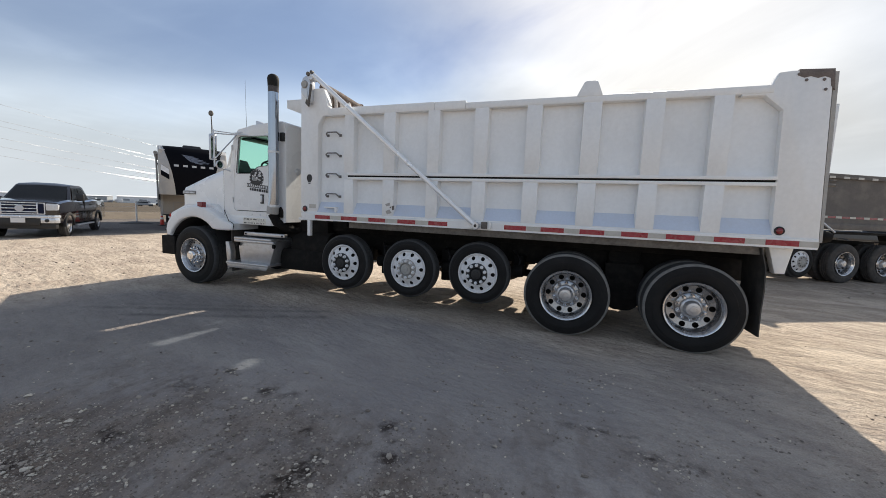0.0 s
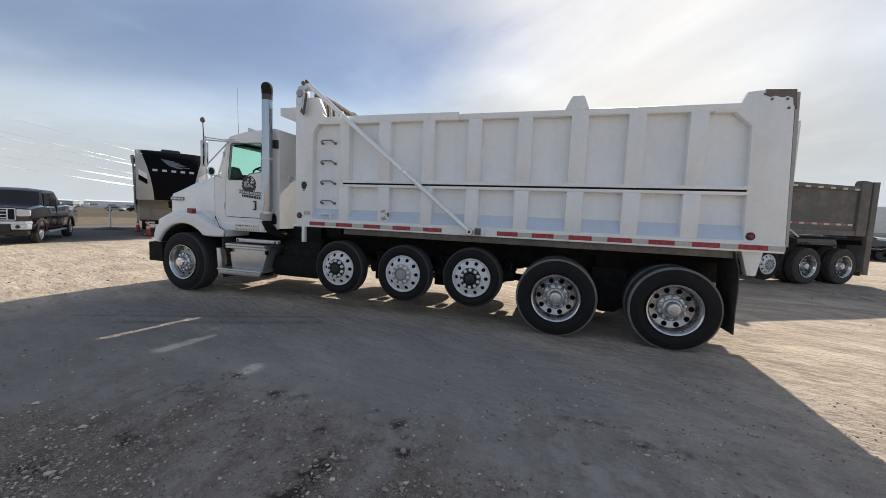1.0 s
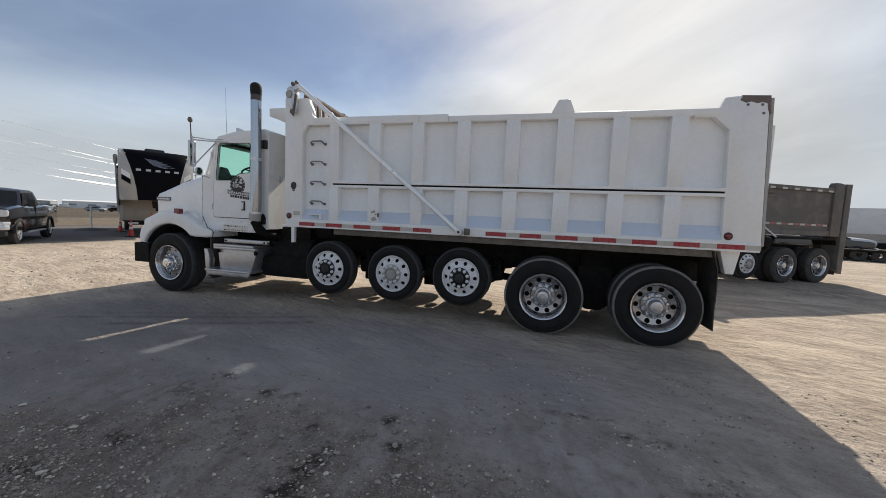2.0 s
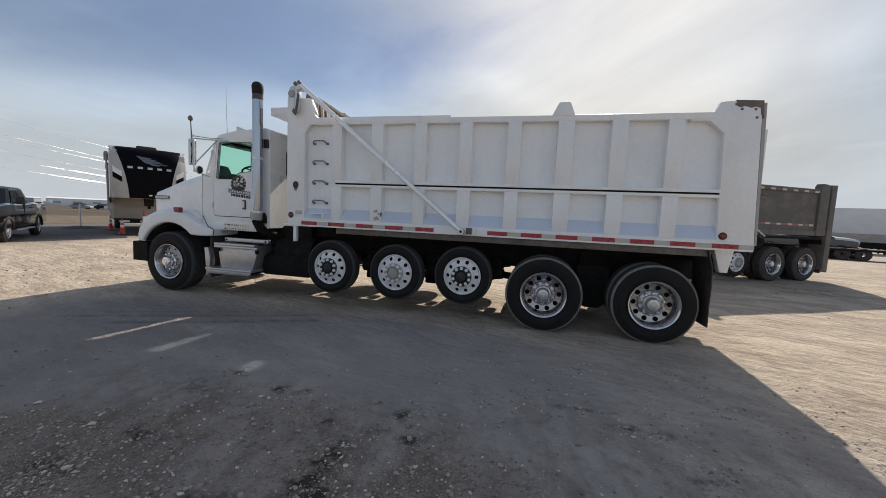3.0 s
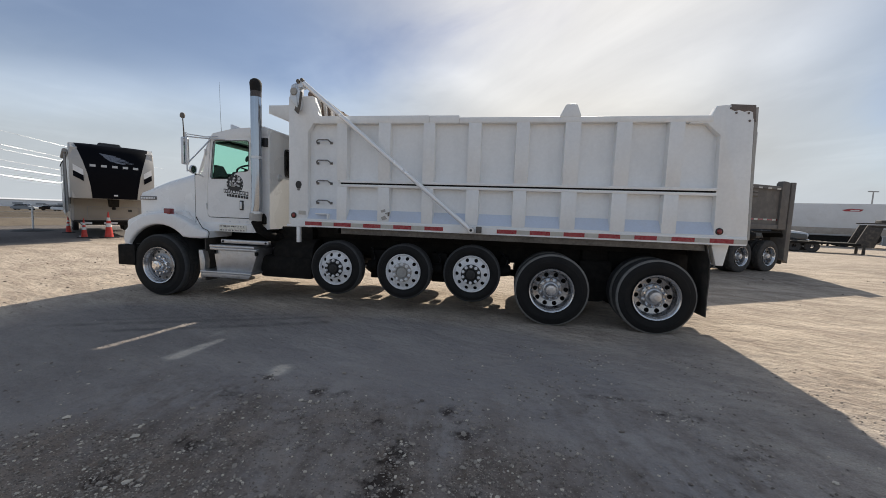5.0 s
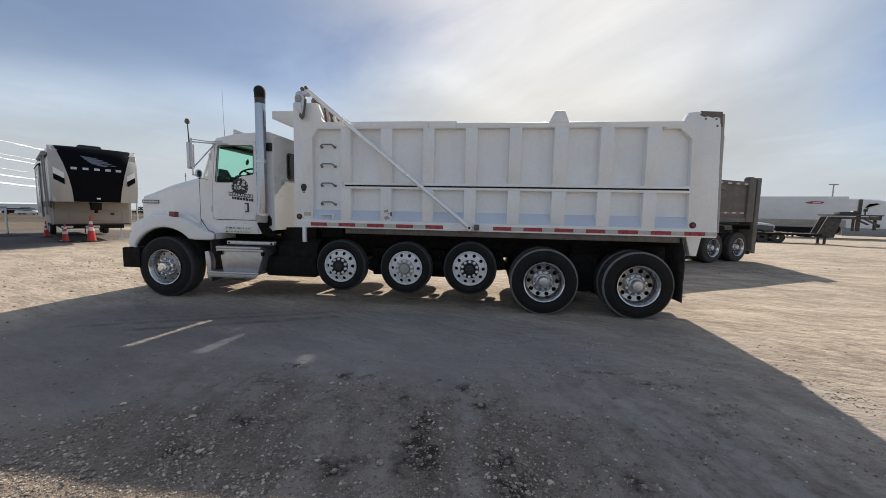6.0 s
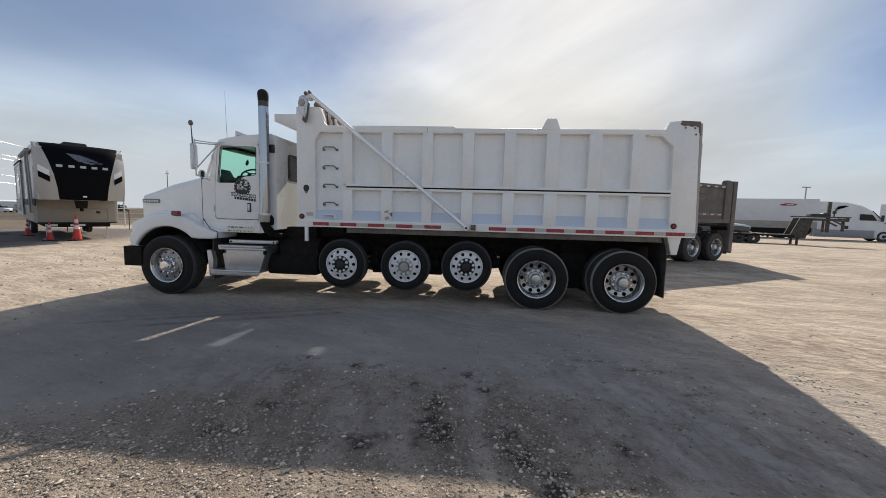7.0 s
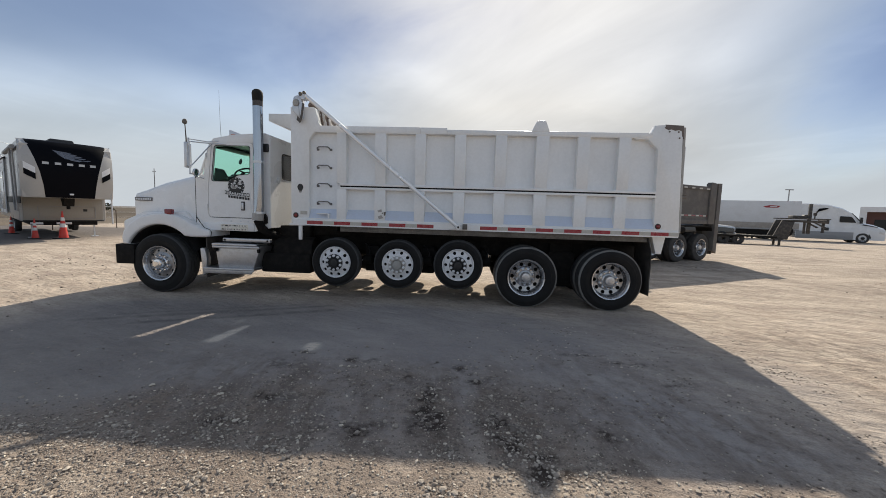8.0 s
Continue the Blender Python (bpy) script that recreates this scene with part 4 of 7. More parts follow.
    part("step_plate", prism(B(), [(-3.62, 1.50), (-3.40, 1.50), (-3.40, 1.42), (-3.425, 1.42), (-3.425, 1.485), (-3.62, 1.485)], yo - 0.03, yi + 0.02, "y"), M_BED, body)
    # torn and scraped foot of one rib
    for k, pts in enumerate(([(-2.57, 1.575), (-2.50, 1.60), (-2.49, 1.56), (-2.55, 1.545)], [(-2.46, 1.55), (-2.425, 1.56), (-2.43, 1.50), (-2.455, 1.49)], [(-2.56, 1.475), (-2.50, 1.50), (-2.46, 1.45), (-2.54, 1.43)], [(-2.50, 1.535), (-2.47, 1.545), (-2.475, 1.52)])):
        part("scrape", prism(B(), pts, yo - 0.003, yo + 0.004, "y"), M_SILL if k % 2 else M_DUSTGREY, body, "grey scraped patch")
    # lamps
    part("side_lamp", lathe(B(), [(0, -0.022), (0.022, -0.020), (0.032, -0.012), (0.034, 0.0)], 24, (2.065, yo + 0.006, 1.46)), M_REDLAMP, body, "round dark red side lamp")
    part("lamp_ring", lathe(B(), [(0.033, -0.004), (0.035, -0.014), (0.044, -0.012), (0.047, 0.002)], 24, (2.065, yo + 0.006, 1.46)), M_BLACK, body)
    part("side_lamp", lathe(B(), [(0, -0.022), (0.028, -0.018), (0.034, -0.004), (0.034, 0.002)], 20, (-4.0, yo + 0.008, 1.455)), M_REDLAMP, body, "small red side lamp")
    part("lamp_ring", lathe(B(), [(0.034, 0.004), (0.034, -0.012), (0.046, -0.008), (0.048, 0.004)], 20, (-4.0, yo + 0.004, 1.455)), M_BLACK, body, "black lamp ring")
    part("lamp_bezel", lathe(B(), [(0.036, -0.004), (0.052, -0.004), (0.055, 0.004)], 24, (-4.0, yo + 0.006, 1.455)), M_DECALW, body)
    part("data_plate", box(B(), -3.92, -3.80, yo + 0.003, yo + 0.0075, 1.47, 1.53), M_TAPEW, body)
    # black emblem on the pillar
    em = B()
    prism(em, rounded([(-3.975, 1.94), (-3.95, 1.99), (-3.89, 1.99), (-3.865, 1.94), (-3.88, 1.90), (-3.895, 1.87), (-3.945, 1.87), (-3.96, 1.90)], 0.02), yo + 0.004, yo + 0.0075, "y")
    prism(em, [(-3.945, 1.862), (-3.895, 1.862), (-3.905, 1.845), (-3.935, 1.845)], yo + 0.004, yo + 0.0075, "y")
    part("emblem", em, M_INK, body, "small black sticker")
    # corner plates on the rear post
    for x, z in ((2.12, 2.97), (2.26, 2.965), (2.28, 2.87), (2.055, 3.03)):
        part("bolt", lathe(B(), [(0, -0.008), (0.012, -0.007), (0.015, 0.0)], 10, (x, yo + 0.004, z)), M_BEDEDGE, body)
    part("bracket", prism(B(), [(2.03, 1.29), (2.25, 1.29), (2.20, 1.0), (2.11, 1.0)], yo + 0.10, yo + 0.22, "y", 0.01), M_BED, body, "white tapered rear bracket")
    part("bracket", prism(B(), [(2.03, 1.29), (2.25, 1.29), (2.20, 1.0), (2.11, 1.0)], fy - yo - 0.22, fy - yo - 0.10, "y", 0.01), M_BED, body)
    part("gate_hook", lathe(B(), [(0, 0.0), (0.05, 0.0), (0.06, 0.02), (0.06, 0.06), (0.045, 0.09), (0, 0.09)], 14, (2.44, -0.10, 1.42), "x"), M_CHASSIS, body, "black latch pin")
    for z in (1.985, 1.94):
        part("gate_bar", tube(B(), [(2.36, -0.12, z), (2.50, -0.12, z)], 0.013, 8), M_SILL, body)
    # cab shield
    sh = B()
    prism(sh, [(-4.63, 3.23), (-4.63, 3.10), (-4.60, 3.09), (-4.16, 2.935), (-3.96, 2.93), (-3.96, 3.23)], 0.10, 1.72, "y", 0.01)
    part("cab_shield", sh, M_BED, body)
    # tarp gear
    part("tarp_roll", tube(B(), [(-3.76, -0.10, 3.33), (-3.75, 0.3, 3.27), (-3.76, 0.8, 3.25), (-3.75, 1.3, 3.24), (-3.76, 1.8, 3.27), (-3.75, 2.09, 3.31)], [0.06, 0.095, 0.085, 0.10, 0.085, 0.075], 14), M_TARP, body, "brown stained rolled tarp")
    for mat, first, lab in ((M_TARP, 0, "loose stained tarp edge in folds"), (M_TARPW, 1, "pale bleached tarp fold")):
        for k in range(first, 14, 2):                   # the slack edge hangs in folds, stained and bleached by turns
            hang = []
            for j in range(5):
                y = -0.04 + 2.10 * (k + j / 4) / 14
                out = 0.045 * math.sin(j / 4 * math.pi) + 0.02 * math.sin(k * 2.3)
                drop = 0.05 * math.sin(k * 1.7) + 0.02 * j
                hang.append([(-3.76 + out, y, 3.33), (-3.69 + out, y, 3.17), (-3.60 + out * 1.4, y, 3.02 - drop), (-3.61 + out * 1.4, y, 3.01 - drop), (-3.71 + out, y, 3.16), (-3.78 + out, y, 3.32)])
            part("tarp_fold", loft(B(), hang, True, True), mat, body, lab)
    for k in range(9):                                  # the gathered end of the tarp, in upright folds below the arm
        x = -3.70 + 0.052 * k
        top = 3.36 - 0.80 * (x + 3.70)
        w, lean = 0.030 + 0.008 * math.sin(k * 2.1), 0.018 * math.sin(k * 1.3)
        fold = loft(B(), [[(x + lean, yo + 0.15 - 0.012 * (k % 2), 2.95), (x + w / 2 + lean, yo + 0.12 - 0.012 * (k % 2), 2.95), (x + w + lean, yo + 0.15, 2.95), (x + w / 2 + lean, yo + 0.19, 2.95)],
                          [(x - 0.03, yo + 0.15, top), (x + w / 2 - 0.03, yo + 0.125, top - 0.01), (x + w - 0.03, yo + 0.15, top - 0.025), (x + w / 2 - 0.03, yo + 0.19, top)]], True, True)
        part("tarp_fold", fold, M_TARPW if k % 2 else M_TARP, body, "bleached tarp fold" if k % 2 else "brown stained tarp fold")
    for y in (yo - 0.075, fy - yo + 0.075):
        part("tarp_arm", tube(B(), [(-3.785, y, 3.437), (-2.6, y, 2.483), (-1.20, y, 1.355)], [0.036, 0.034, 0.033], 12), M_ARM, body, "bright aluminium tarp arm tube")
        part("arm_pivot", lathe(B(), [(0, -0.03), (0.045, -0.03), (0.05, -0.02), (0.05, 0.05), (0, 0.05)], 20, (-1.18, y, 1.34)), M_GALV, body)
        part("pivot_bolt", lathe(B(), [(0, -0.042), (0.016, -0.040), (0.02, -0.03)], 12, (-1.18, y, 1.34)), M_BLACK, body)
        part("pivot_block", box(B(), -1.11, -1.03, y + 0.0, y + 0.03, 1.305, 1.395, 0.006), M_SILL, body)
        part("pivot_plate", prism(B(), rounded([(-1.36, 1.30), (-0.98, 1.30), (-0.98, 1.40), (-1.36, 1.40)], 0.04), y + 0.03, y + 0.06, "y"), M_BED, body)
        part("arm_head", lathe(B(), [(0, -0.05), (0.045, -0.05), (0.055, -0.03), (0.055, 0.06), (0, 0.06)], 16, (-3.82, y + 0.02, 3.415)), M_GALV, body)
        part("arm_clevis", prism(B(), rounded([(-3.90, 3.02), (-3.865, 3.00), (-3.84, 3.06), (-3.80, 3.30), (-3.83, 3.32), (-3.86, 3.12)], 0.012), y - 0.03, y - 0.005, "y", 0.004), M_SILL, body, "dark worn steel clevis")
        pod = B()
        prism(pod, rounded([(-4.03, 3.20), (-4.0, 3.42), (-3.93, 3.45), (-3.86, 3.44), (-3.84, 3.12), (-3.88, 3.04), (-3.92, 3.10)], 0.04), y, y + 0.13, "y", 0.02)
        part("tarp_motor", pod, M_GALV, body, "grey tarp motor housing")
        part("knob", lathe(B(), [(0, -0.03), (0.03, -0.025), (0.034, 0.0), (0.03, 0.025), (0, 0.03)], 12, (-3.86, y - 0.02, 3.455)), M_SILL, body)
        part("knob", lathe(B(), [(0, -0.03), (0.024, -0.025), (0.026, 0.0), (0.024, 0.025), (0, 0.03)], 12, (-3.80, y - 0.02, 3.475)), M_SILL, body)
        part("hook", prism(B(), [(-3.93, 3.12), (-3.87, 3.13), (-3.90, 3.00), (-3.95, 3.05)], y + 0.01, y + 0.05, "y", 0.004), M_SILL, body)
        part("motor_cap", lathe(B(), [(0, -0.02), (0.05, -0.02), (0.06, 0.0), (0.06, 0.02)], 16, (-3.95, y - 0.0, 3.32)), M_DUSTGREY, body, "round grey motor cap")
    part("hose", tube(B(), [(-4.10, 0.0, 2.93), (-4.13, 0.02, 2.86), (-4.12, 0.03, 2.78), (-4.09, 0.03, 2.72)], 0.012, 8), M_GALV, body)
    return body


def build_cab(truck):
    y0, y1 = 0.0, 2.04
    side = [(-5.955, 1.15), (-5.955, 2.06), (-5.80, 2.13), (-5.685, 2.66), (-5.60, 2.76), (-5.25, 2.83), (-4.66, 2.865), (-4.575, 2.83), (-4.56, 2.74), (-4.56, 1.20), (-4.86, 1.125)]
    door_o = rounded([(-5.715, 1.37), (-5.70, 1.95), (-5.625, 2.68), (-4.865, 2.69), (-4.875, 1.37)], 0.07)
    door_gap = rounded([(-5.728, 1.357), (-5.713, 1.95), (-5.638, 2.693), (-4.852, 2.703), (-4.862, 1.357)], 0.08)
    win = rounded([(-5.645, 2.015), (-5.575, 2.635), (-4.925, 2.635), (-4.935, 2.15), (-5.17, 2.13), (-5.30, 2.02)], 0.05)
    cab = part("cab_side", ring_plate(B(), side, door_gap, y0, y0 + 0.04), M_PAINT, truck)
    part("cab_side", ring_plate(B(), side, door_gap, y1 - 0.04, y1), M_PAINT, truck)
    bm = B()
    prism(bm, [(-5.69, 2.62), (-5.62, 2.76), (-5.25, 2.84), (-4.66, 2.875), (-4.57, 2.84), (-4.56, 2.70), (-4.63, 2.70)], y0 - 0.004, y1 + 0.004, "y", 0.035, 3)
    part("roof", bm, M_PAINT, cab)
    rear = rounded([(y0 + 0.004, 1.20), (y0 + 0.004, 2.72), (y0 + 0.07, 2.80), (y1 - 0.07, 2.80), (y1 - 0.004, 2.72), (y1 - 0.004, 1.20)], 0.03)
    rwin = rounded([(0.44, 2.12), (0.44, 2.56), (1.60, 2.56), (1.60, 2.12)], 0.08)
    part("rear_wall", ring_plate(B(), rear, rwin, -4.595, -4.557, "x"), M_PAINT, cab)
    part("rear_window_seal", ring_plate(B(), rounded([(0.415, 2.095), (0.415, 2.585), (1.625, 2.585), (1.625, 2.095)], 0.09), rwin, -4.557, -4.549, "x"), M_BLACK, cab)
    pane = part("rear_window", box(B(), -4.582, -4.574, 0.43, 1.61, 2.11, 2.57), M_DARKSMOKE, cab, "dark smoked rear window")
    pane.visible_shadow = False
    part("floor", box(B(), -5.95, -4.62, 0.04, 2.0, 1.16, 1.22), M_CHASSIS, cab)
    part("firewall", box(B(), -5.95, -5.90, 0.03, 2.01, 1.2, 2.08), M_PAINT, cab)
    # one-piece windscreen between its pillars
    for a, b in ((0.05, 1.99),):
        w = part("windscreen", loft(B(), [[(-5.89, a, 2.09), (-5.89, b, 2.09), (-5.67, b, 2.66), (-5.67, a, 2.66)], [(-5.88, a, 2.09), (-5.88, b, 2.09), (-5.66, b, 2.66), (-5.66, a, 2.66)]], True, True), M_GLASS, cab, "green tinted windscreen")
        w.visible_shadow = False
    for y in (0.02, 2.02):
        part("pillar", tube(B(), [(-5.89, y, 2.06), (-5.65, y, 2.70)], 0.025, 8), M_PAINT, cab)
    part("dashboard", box(B(), -5.88, -5.32, 0.06, 1.98, 1.78, 2.11, 0.05), M_BLACK, cab)
    part("dash_hood", box(B(), -5.52, -5.16, 0.30, 0.86, 2.02, 2.17, 0.05), M_BLACK, cab)
    wheel = B()
    rim = [(2 * math.pi * k / 24) for k in range(25)]
    hub = Vector((-5.36, 0.52, 2.22))
    at = [hub + Vector((0.11 * math.sin(q), 0.22 * math.cos(q), 0.075 * math.sin(q))) for q in rim]
    tube(wheel, [tuple(p) for p in at], 0.016, 6)
    for k in (1, 11, 18):
        tube(wheel, [tuple(hub), tuple(at[k])], 0.013, 6)
    tube(wheel, [tuple(hub), (-5.56, 0.52, 2.02)], 0.03, 8)
    part("steering_wheel", wheel, M_BLACK, cab)
    part("hanging_tag", prism(B(), rounded([(-5.735, 2.42), (-5.70, 2.45), (-5.69, 2.50), (-5.71, 2.55), (-5.755, 2.50), (-5.765, 2.45)], 0.01), 1.0, 1.01, "y"), M_BLACK, cab, "small dark hanging tag")
    for y in (0.25, 1.25):
        s = B()
        box(s, -5.25, -4.80, y, y + 0.5, 1.45, 1.62, 0.05)
        box(s, -4.88, -4.72, y + 0.02, y + 0.48, 1.58, 2.28, 0.05)
        part("seat", s, M_SEAT, cab)
    part("sun_visor", box(B(), -5.62, -5.36, 0.08, 0.95, 2.60, 2.64, 0.01), M_BLACK, cab)
    for y, d in ((y0, 1), (y1, -1)):
        out = y - d * 0.006
        door = part("door", ring_plate(B(), door_o, win, out, y + d * 0.035), M_PAINT, truck, "white cab door with a black round emblem" if d > 0 else "")
        g = part("window", prism(B(), win, y + d * 0.014, y + d * 0.020), M_GLASS, door, "green tinted door glass")
        g.visible_shadow = False
        part("window_seal", ring_plate(B(), rounded([(-5.655, 2.006), (-5.584, 2.644), (-4.916, 2.644), (-4.926, 2.142), (-5.165, 2.121), (-5.298, 2.009)], 0.052), win, out - d * 0.005, out + d * 0.0), M_BLACK, door)
        part("vent_pane", prism(B(), rounded([(-5.625, 2.03), (-5.60, 2.25), (-5.43, 2.22), (-5.33, 2.05)], 0.02), y + d * 0.022, y + d * 0.03), M_BLACK, door, "dark quarter pane")
        hd = B()
        box(hd, -5.10, -5.03, min(out, out - d * 0.014), max(out, out - d * 0.014), 1.50, 1.66, 0.006)
        part("handle", hd, M_BLACK, door, "black door handle")
        part("handle_pull", box(B(), -5.085, -5.045, min(out - d * 0.01, out - d * 0.03), max(out - d * 0.01, out - d * 0.03), 1.52, 1.64, 0.008), M_GALV, door)
        for z in (1.55, 2.45):
            part("hinge", tube(B(), [(-5.735, out - d * 0.01, z - 0.05), (-5.735, out - d * 0.01, z + 0.05)], 0.012, 8), M_PAINT, door)
        if d > 0:
            # round emblem: dark disc with pale shapes, and bars for the unread lettering
            cx, cz = -5.19, 1.93
            part("door_emblem", lathe(B(), [(0, -0.0025), (0.155, -0.0025), (0.157, 0.0)], 40, (cx, out, cz)), M_INK, door, "black round emblem with pale shapes")
            rs = random.Random(4)
            for k in range(16):
                a = k * 0.3927
                em = B()
                prism(em, [(cx + r * math.cos(a + o), cz + r * math.sin(a + o)) for r, o in ((0.150, -0.07), (0.150, 0.07), (0.135, 0.06), (0.135, -0.06))], out - 0.0045, out - 0.003)
                part("emblem_shape", em, M_DECALW, door)
            for k in range(26):
                u, v = rs.uniform(-0.10, 0.075), rs.uniform(-0.06, 0.085)
                w, h = rs.uniform(0.018, 0.055), rs.uniform(0.014, 0.038)
                em = B()
                prism(em, [(cx + u, cz + v), (cx + u + w, cz + v + 0.006), (cx + u + w * 0.8, cz + v + h), (cx + u - 0.005, cz + v + h * 0.8)], out - 0.0045, out - 0.003)
                part("emblem_shape", em, M_DECALW, door)
            for row, (z, h, xa, xb) in enumerate(((1.785, 0.062, -5.40, -4.965), (1.725, 0.04, -5.34, -4.955))):
                x = xa
                while x < xb:
                    w = rs.uniform(0.028, 0.05)
                    dz = -0.10 * (x - xa)
                    part("lettering_bar", prism(B(), [(x, z + dz), (x + w, z + dz - 0.004), (x + w, z + dz + h), (x, z + dz + h + 0.004)], out - 0.004, out), M_INK, door)
                    if row == 0:
                        part("lettering_bar", prism(B(), [(x + w * 0.2, z + dz + h * 0.2), (x + w * 0.8, z + dz + h * 0.2), (x + w * 0.8, z + dz + h * 0.8), (x + w * 0.2, z + dz + h * 0.8)], out - 0.0055, out - 0.0042), M_DECALW, door)
                    x += w + 0.012
    for y, d in ((y0, 1), (y1, -1)):
        a, b = sorted((y + d * 0.037, y + d * 0.045))
        part("door_seal", ring_plate(B(), rounded([(-5.75, 1.335), (-5.735, 1.95), (-5.66, 2.715), (-4.83, 2.725), (-4.84, 1.335)], 0.09), rounded([(-5.69, 1.395), (-5.675, 1.95), (-5.60, 2.655), (-4.89, 2.665), (-4.90, 1.395)], 0.06), a, b), M_BLACK, truck)
    # sill strip with worn printed plate
    part("sill", box(B(), -5.80, -4.86, y0 - 0.012, y0 + 0.03, 1.125, 1.27, 0.01), M_PAINT, truck)
    sign = part("sill_plate", box(B(), -5.49, -4.98, y0 - 0.018, y0 - 0.0125, 1.135, 1.245), M_PLATE, truck, "worn printed sill plate")
    rs = random.Random(9)
    for r in (0, 2):
        x = -5.47
        while x < -5.02:
            w = rs.uniform(0.015, 0.06)
            part("printed_mark", box(B(), x, x + w, y0 - 0.0200, y0 - 0.0182, 1.145 + 0.033 * r, 1.165 + 0.033 * r), rs.choice((M_SMEAR, M_INK)), sign)
            x += w + rs.uniform(0.01, 0.03)
    for x in (-5.30, -5.12, -4.98):
        part("bolt", lathe(B(), [(0, -0.01), (0.012, -0.008), (0.014, 0)], 10, (x, y0 - 0.0, 1.305)), M_GALV, truck)
    # roof gear
    for y in (0.25, 0.65, 1.02, 1.4, 1.8):
        part("clearance_lamp", prism(B(), [(-5.42, 2.80), (-5.40, 2.88), (-5.33, 2.885), (-5.20, 2.83)], y - 0.05, y + 0.05, "y", 0.01), M_AMBER, truck)
    part("antenna", tube(B(), [(-5.53, 0.12, 2.75), (-5.545, 0.12, 3.1), (-5.555, 0.12, 3.62)], [0.004, 0.0025, 0.0015], 6), M_BLACK, truck)
    part("work_lamp", box(B(), -4.655, -4.575, -0.045, 0.01, 2.54, 2.68, 0.01), M_BLACK, truck, "small black rear work lamp")
    part("door_latch", box(B(), -4.605, -4.57, 0.10, 0.16, 1.95, 2.05, 0.006), M_BLACK, truck)
    return cab


def build_hood(truck):
    secs = []
    for x, yl, zs, zt, zb in ((-7.47, 0.40, 1.52, 1.70, 0.98), (-7.455, 0.35, 1.60, 1.775, 0.96), (-7.42, 0.325, 1.68, 1.81, 0.95), (-7.2, 0.30, 1.74, 1.875, 1.10), (-6.8, 0.245, 1.84, 2.005, 1.34), (-6.4, 0.165, 1.90, 2.085, 1.34), (-6.1, 0.075, 1.94, 2.135, 1.15), (-5.975, 0.03, 1.96, 2.15, 1.15)):
        half = [(yl, zb), (yl, (zb + zs) / 2), (yl, zs), (yl + 0.03, zs + (zt - zs) * 0.55), (yl + 0.11, zt - 0.03), (yl + 0.25, zt), (MID - 0.2, zt + 0.015)]
        row = [(x, y, z) for y, z in half] + [(x, MID, zt + 0.02)] + [(x, 2 * MID - y, z) for y, z in half[::-1]]
        secs.append(row)
    bm = loft(B(), secs)
    bm.faces.new([v for v in bm.verts][:15][::-1])
    hood = part("hood", bm, M_PAINT, truck, "white sloped hood", 50)
    gr = B()
    box(gr, -7.50, -7.468, 0.50, 1.54, 1.0, 1.62, 0.02)
    part("grille", gr, M_CHROME, hood)
    for s in (0, 1):
        f = (lambda y: y) if not s else (lambda y: 2 * MID - y)
        # fender: an arch over the front wheel
        top = [(-7.27, 0.83), (-7.29, 0.95), (-7.25, 1.08), (-7.12, 1.22), (-6.92, 1.34), (-6.70, 1.40), (-6.47, 1.415), (-6.25, 1.38), (-6.05, 1.30), (-5.86, 1.20), (-5.70, 1.145), (-5.60, 1.13), (-5.605, 1.02)]
        cx, cz, r = -6.57, 0.52, 0.685
        arch = [(cx + r * math.cos(a), cz + r * math.sin(a)) for a in (radians(d) for d in range(46, 152, 7))]
        low = [(-5.75, 1.0), (-5.98, 1.0)] + arch[0:] + [(-7.16, 0.83)]
        pts = top + low
        bm = B()
        n1, n2 = len(top), len(low)
        a, b = sorted((f(-0.155), f(0.42)))
        prism(bm, pts, a, b, "y", 0.0)
        edges = [e for e in bm.edges if all(abs(v.co.y - f(-0.155)) < 1e-4 for v in e.verts)]
        bmesh.ops.bevel(bm, geom=edges, offset=0.045, segments=4, profile=0.6, affect="EDGES")
        part("fender", bm, M_PAINT, truck, "white flared front fender", 40)
        part("fender_seam", tube(B(), [(-5.955, f(-0.004), 1.36), (-5.86, f(-0.045), 1.27), (-5.74, f(-0.10), 1.175), (-5.62, f(-0.125), 1.14), (-5.588, f(-0.13), 1.10), (-5.588, f(-0.15), 1.02)], 0.006, 8), M_CHASSIS, truck, "dark gap behind the fender")
        # skirt between hood side and fender
        a, b = sorted((f(0.02), f(0.40)))
        part("hood_skirt", prism(B(), rounded([(-7.40, 0.86), (-7.40, 1.25), (-7.0, 1.42), (-6.2, 1.45), (-5.98, 1.25), (-5.98, 1.12), (-6.6, 1.30), (-7.1, 1.05), (-7.2, 0.86)], 0.05), a, b, "y", 0.03), M_PAINT, truck)
        wl = [(cx + (r - 0.012) * math.cos(t), cz + (r - 0.012) * math.sin(t)) for t in (radians(d) for d in range(20, 171, 10))]
        rows = [[(x, f(y), z) for x, z in wl] for y in (-0.10, 0.45)]
        rows2 = [[(x * 1, f(y), z - 0.006) for x, z in wl] for y in (0.45, -0.10)]
        part("wheel_arch_liner", loft(B(), rows + rows2), M_BLACK, truck)
        part("marker_lamp", prism(B(), rounded([(-6.46, 1.485), (-6.33, 1.485), (-6.335, 1.385), (-6.375, 1.355), (-6.42, 1.355), (-6.455, 1.385)], 0.02), min(f(-0.14), f(-0.06)), max(f(-0.14), f(-0.06)), "y", 0.006), M_REDLAMP, truck, "red marker lamp on the fender")
        a, b = sorted((f(0.44), f(0.47)))
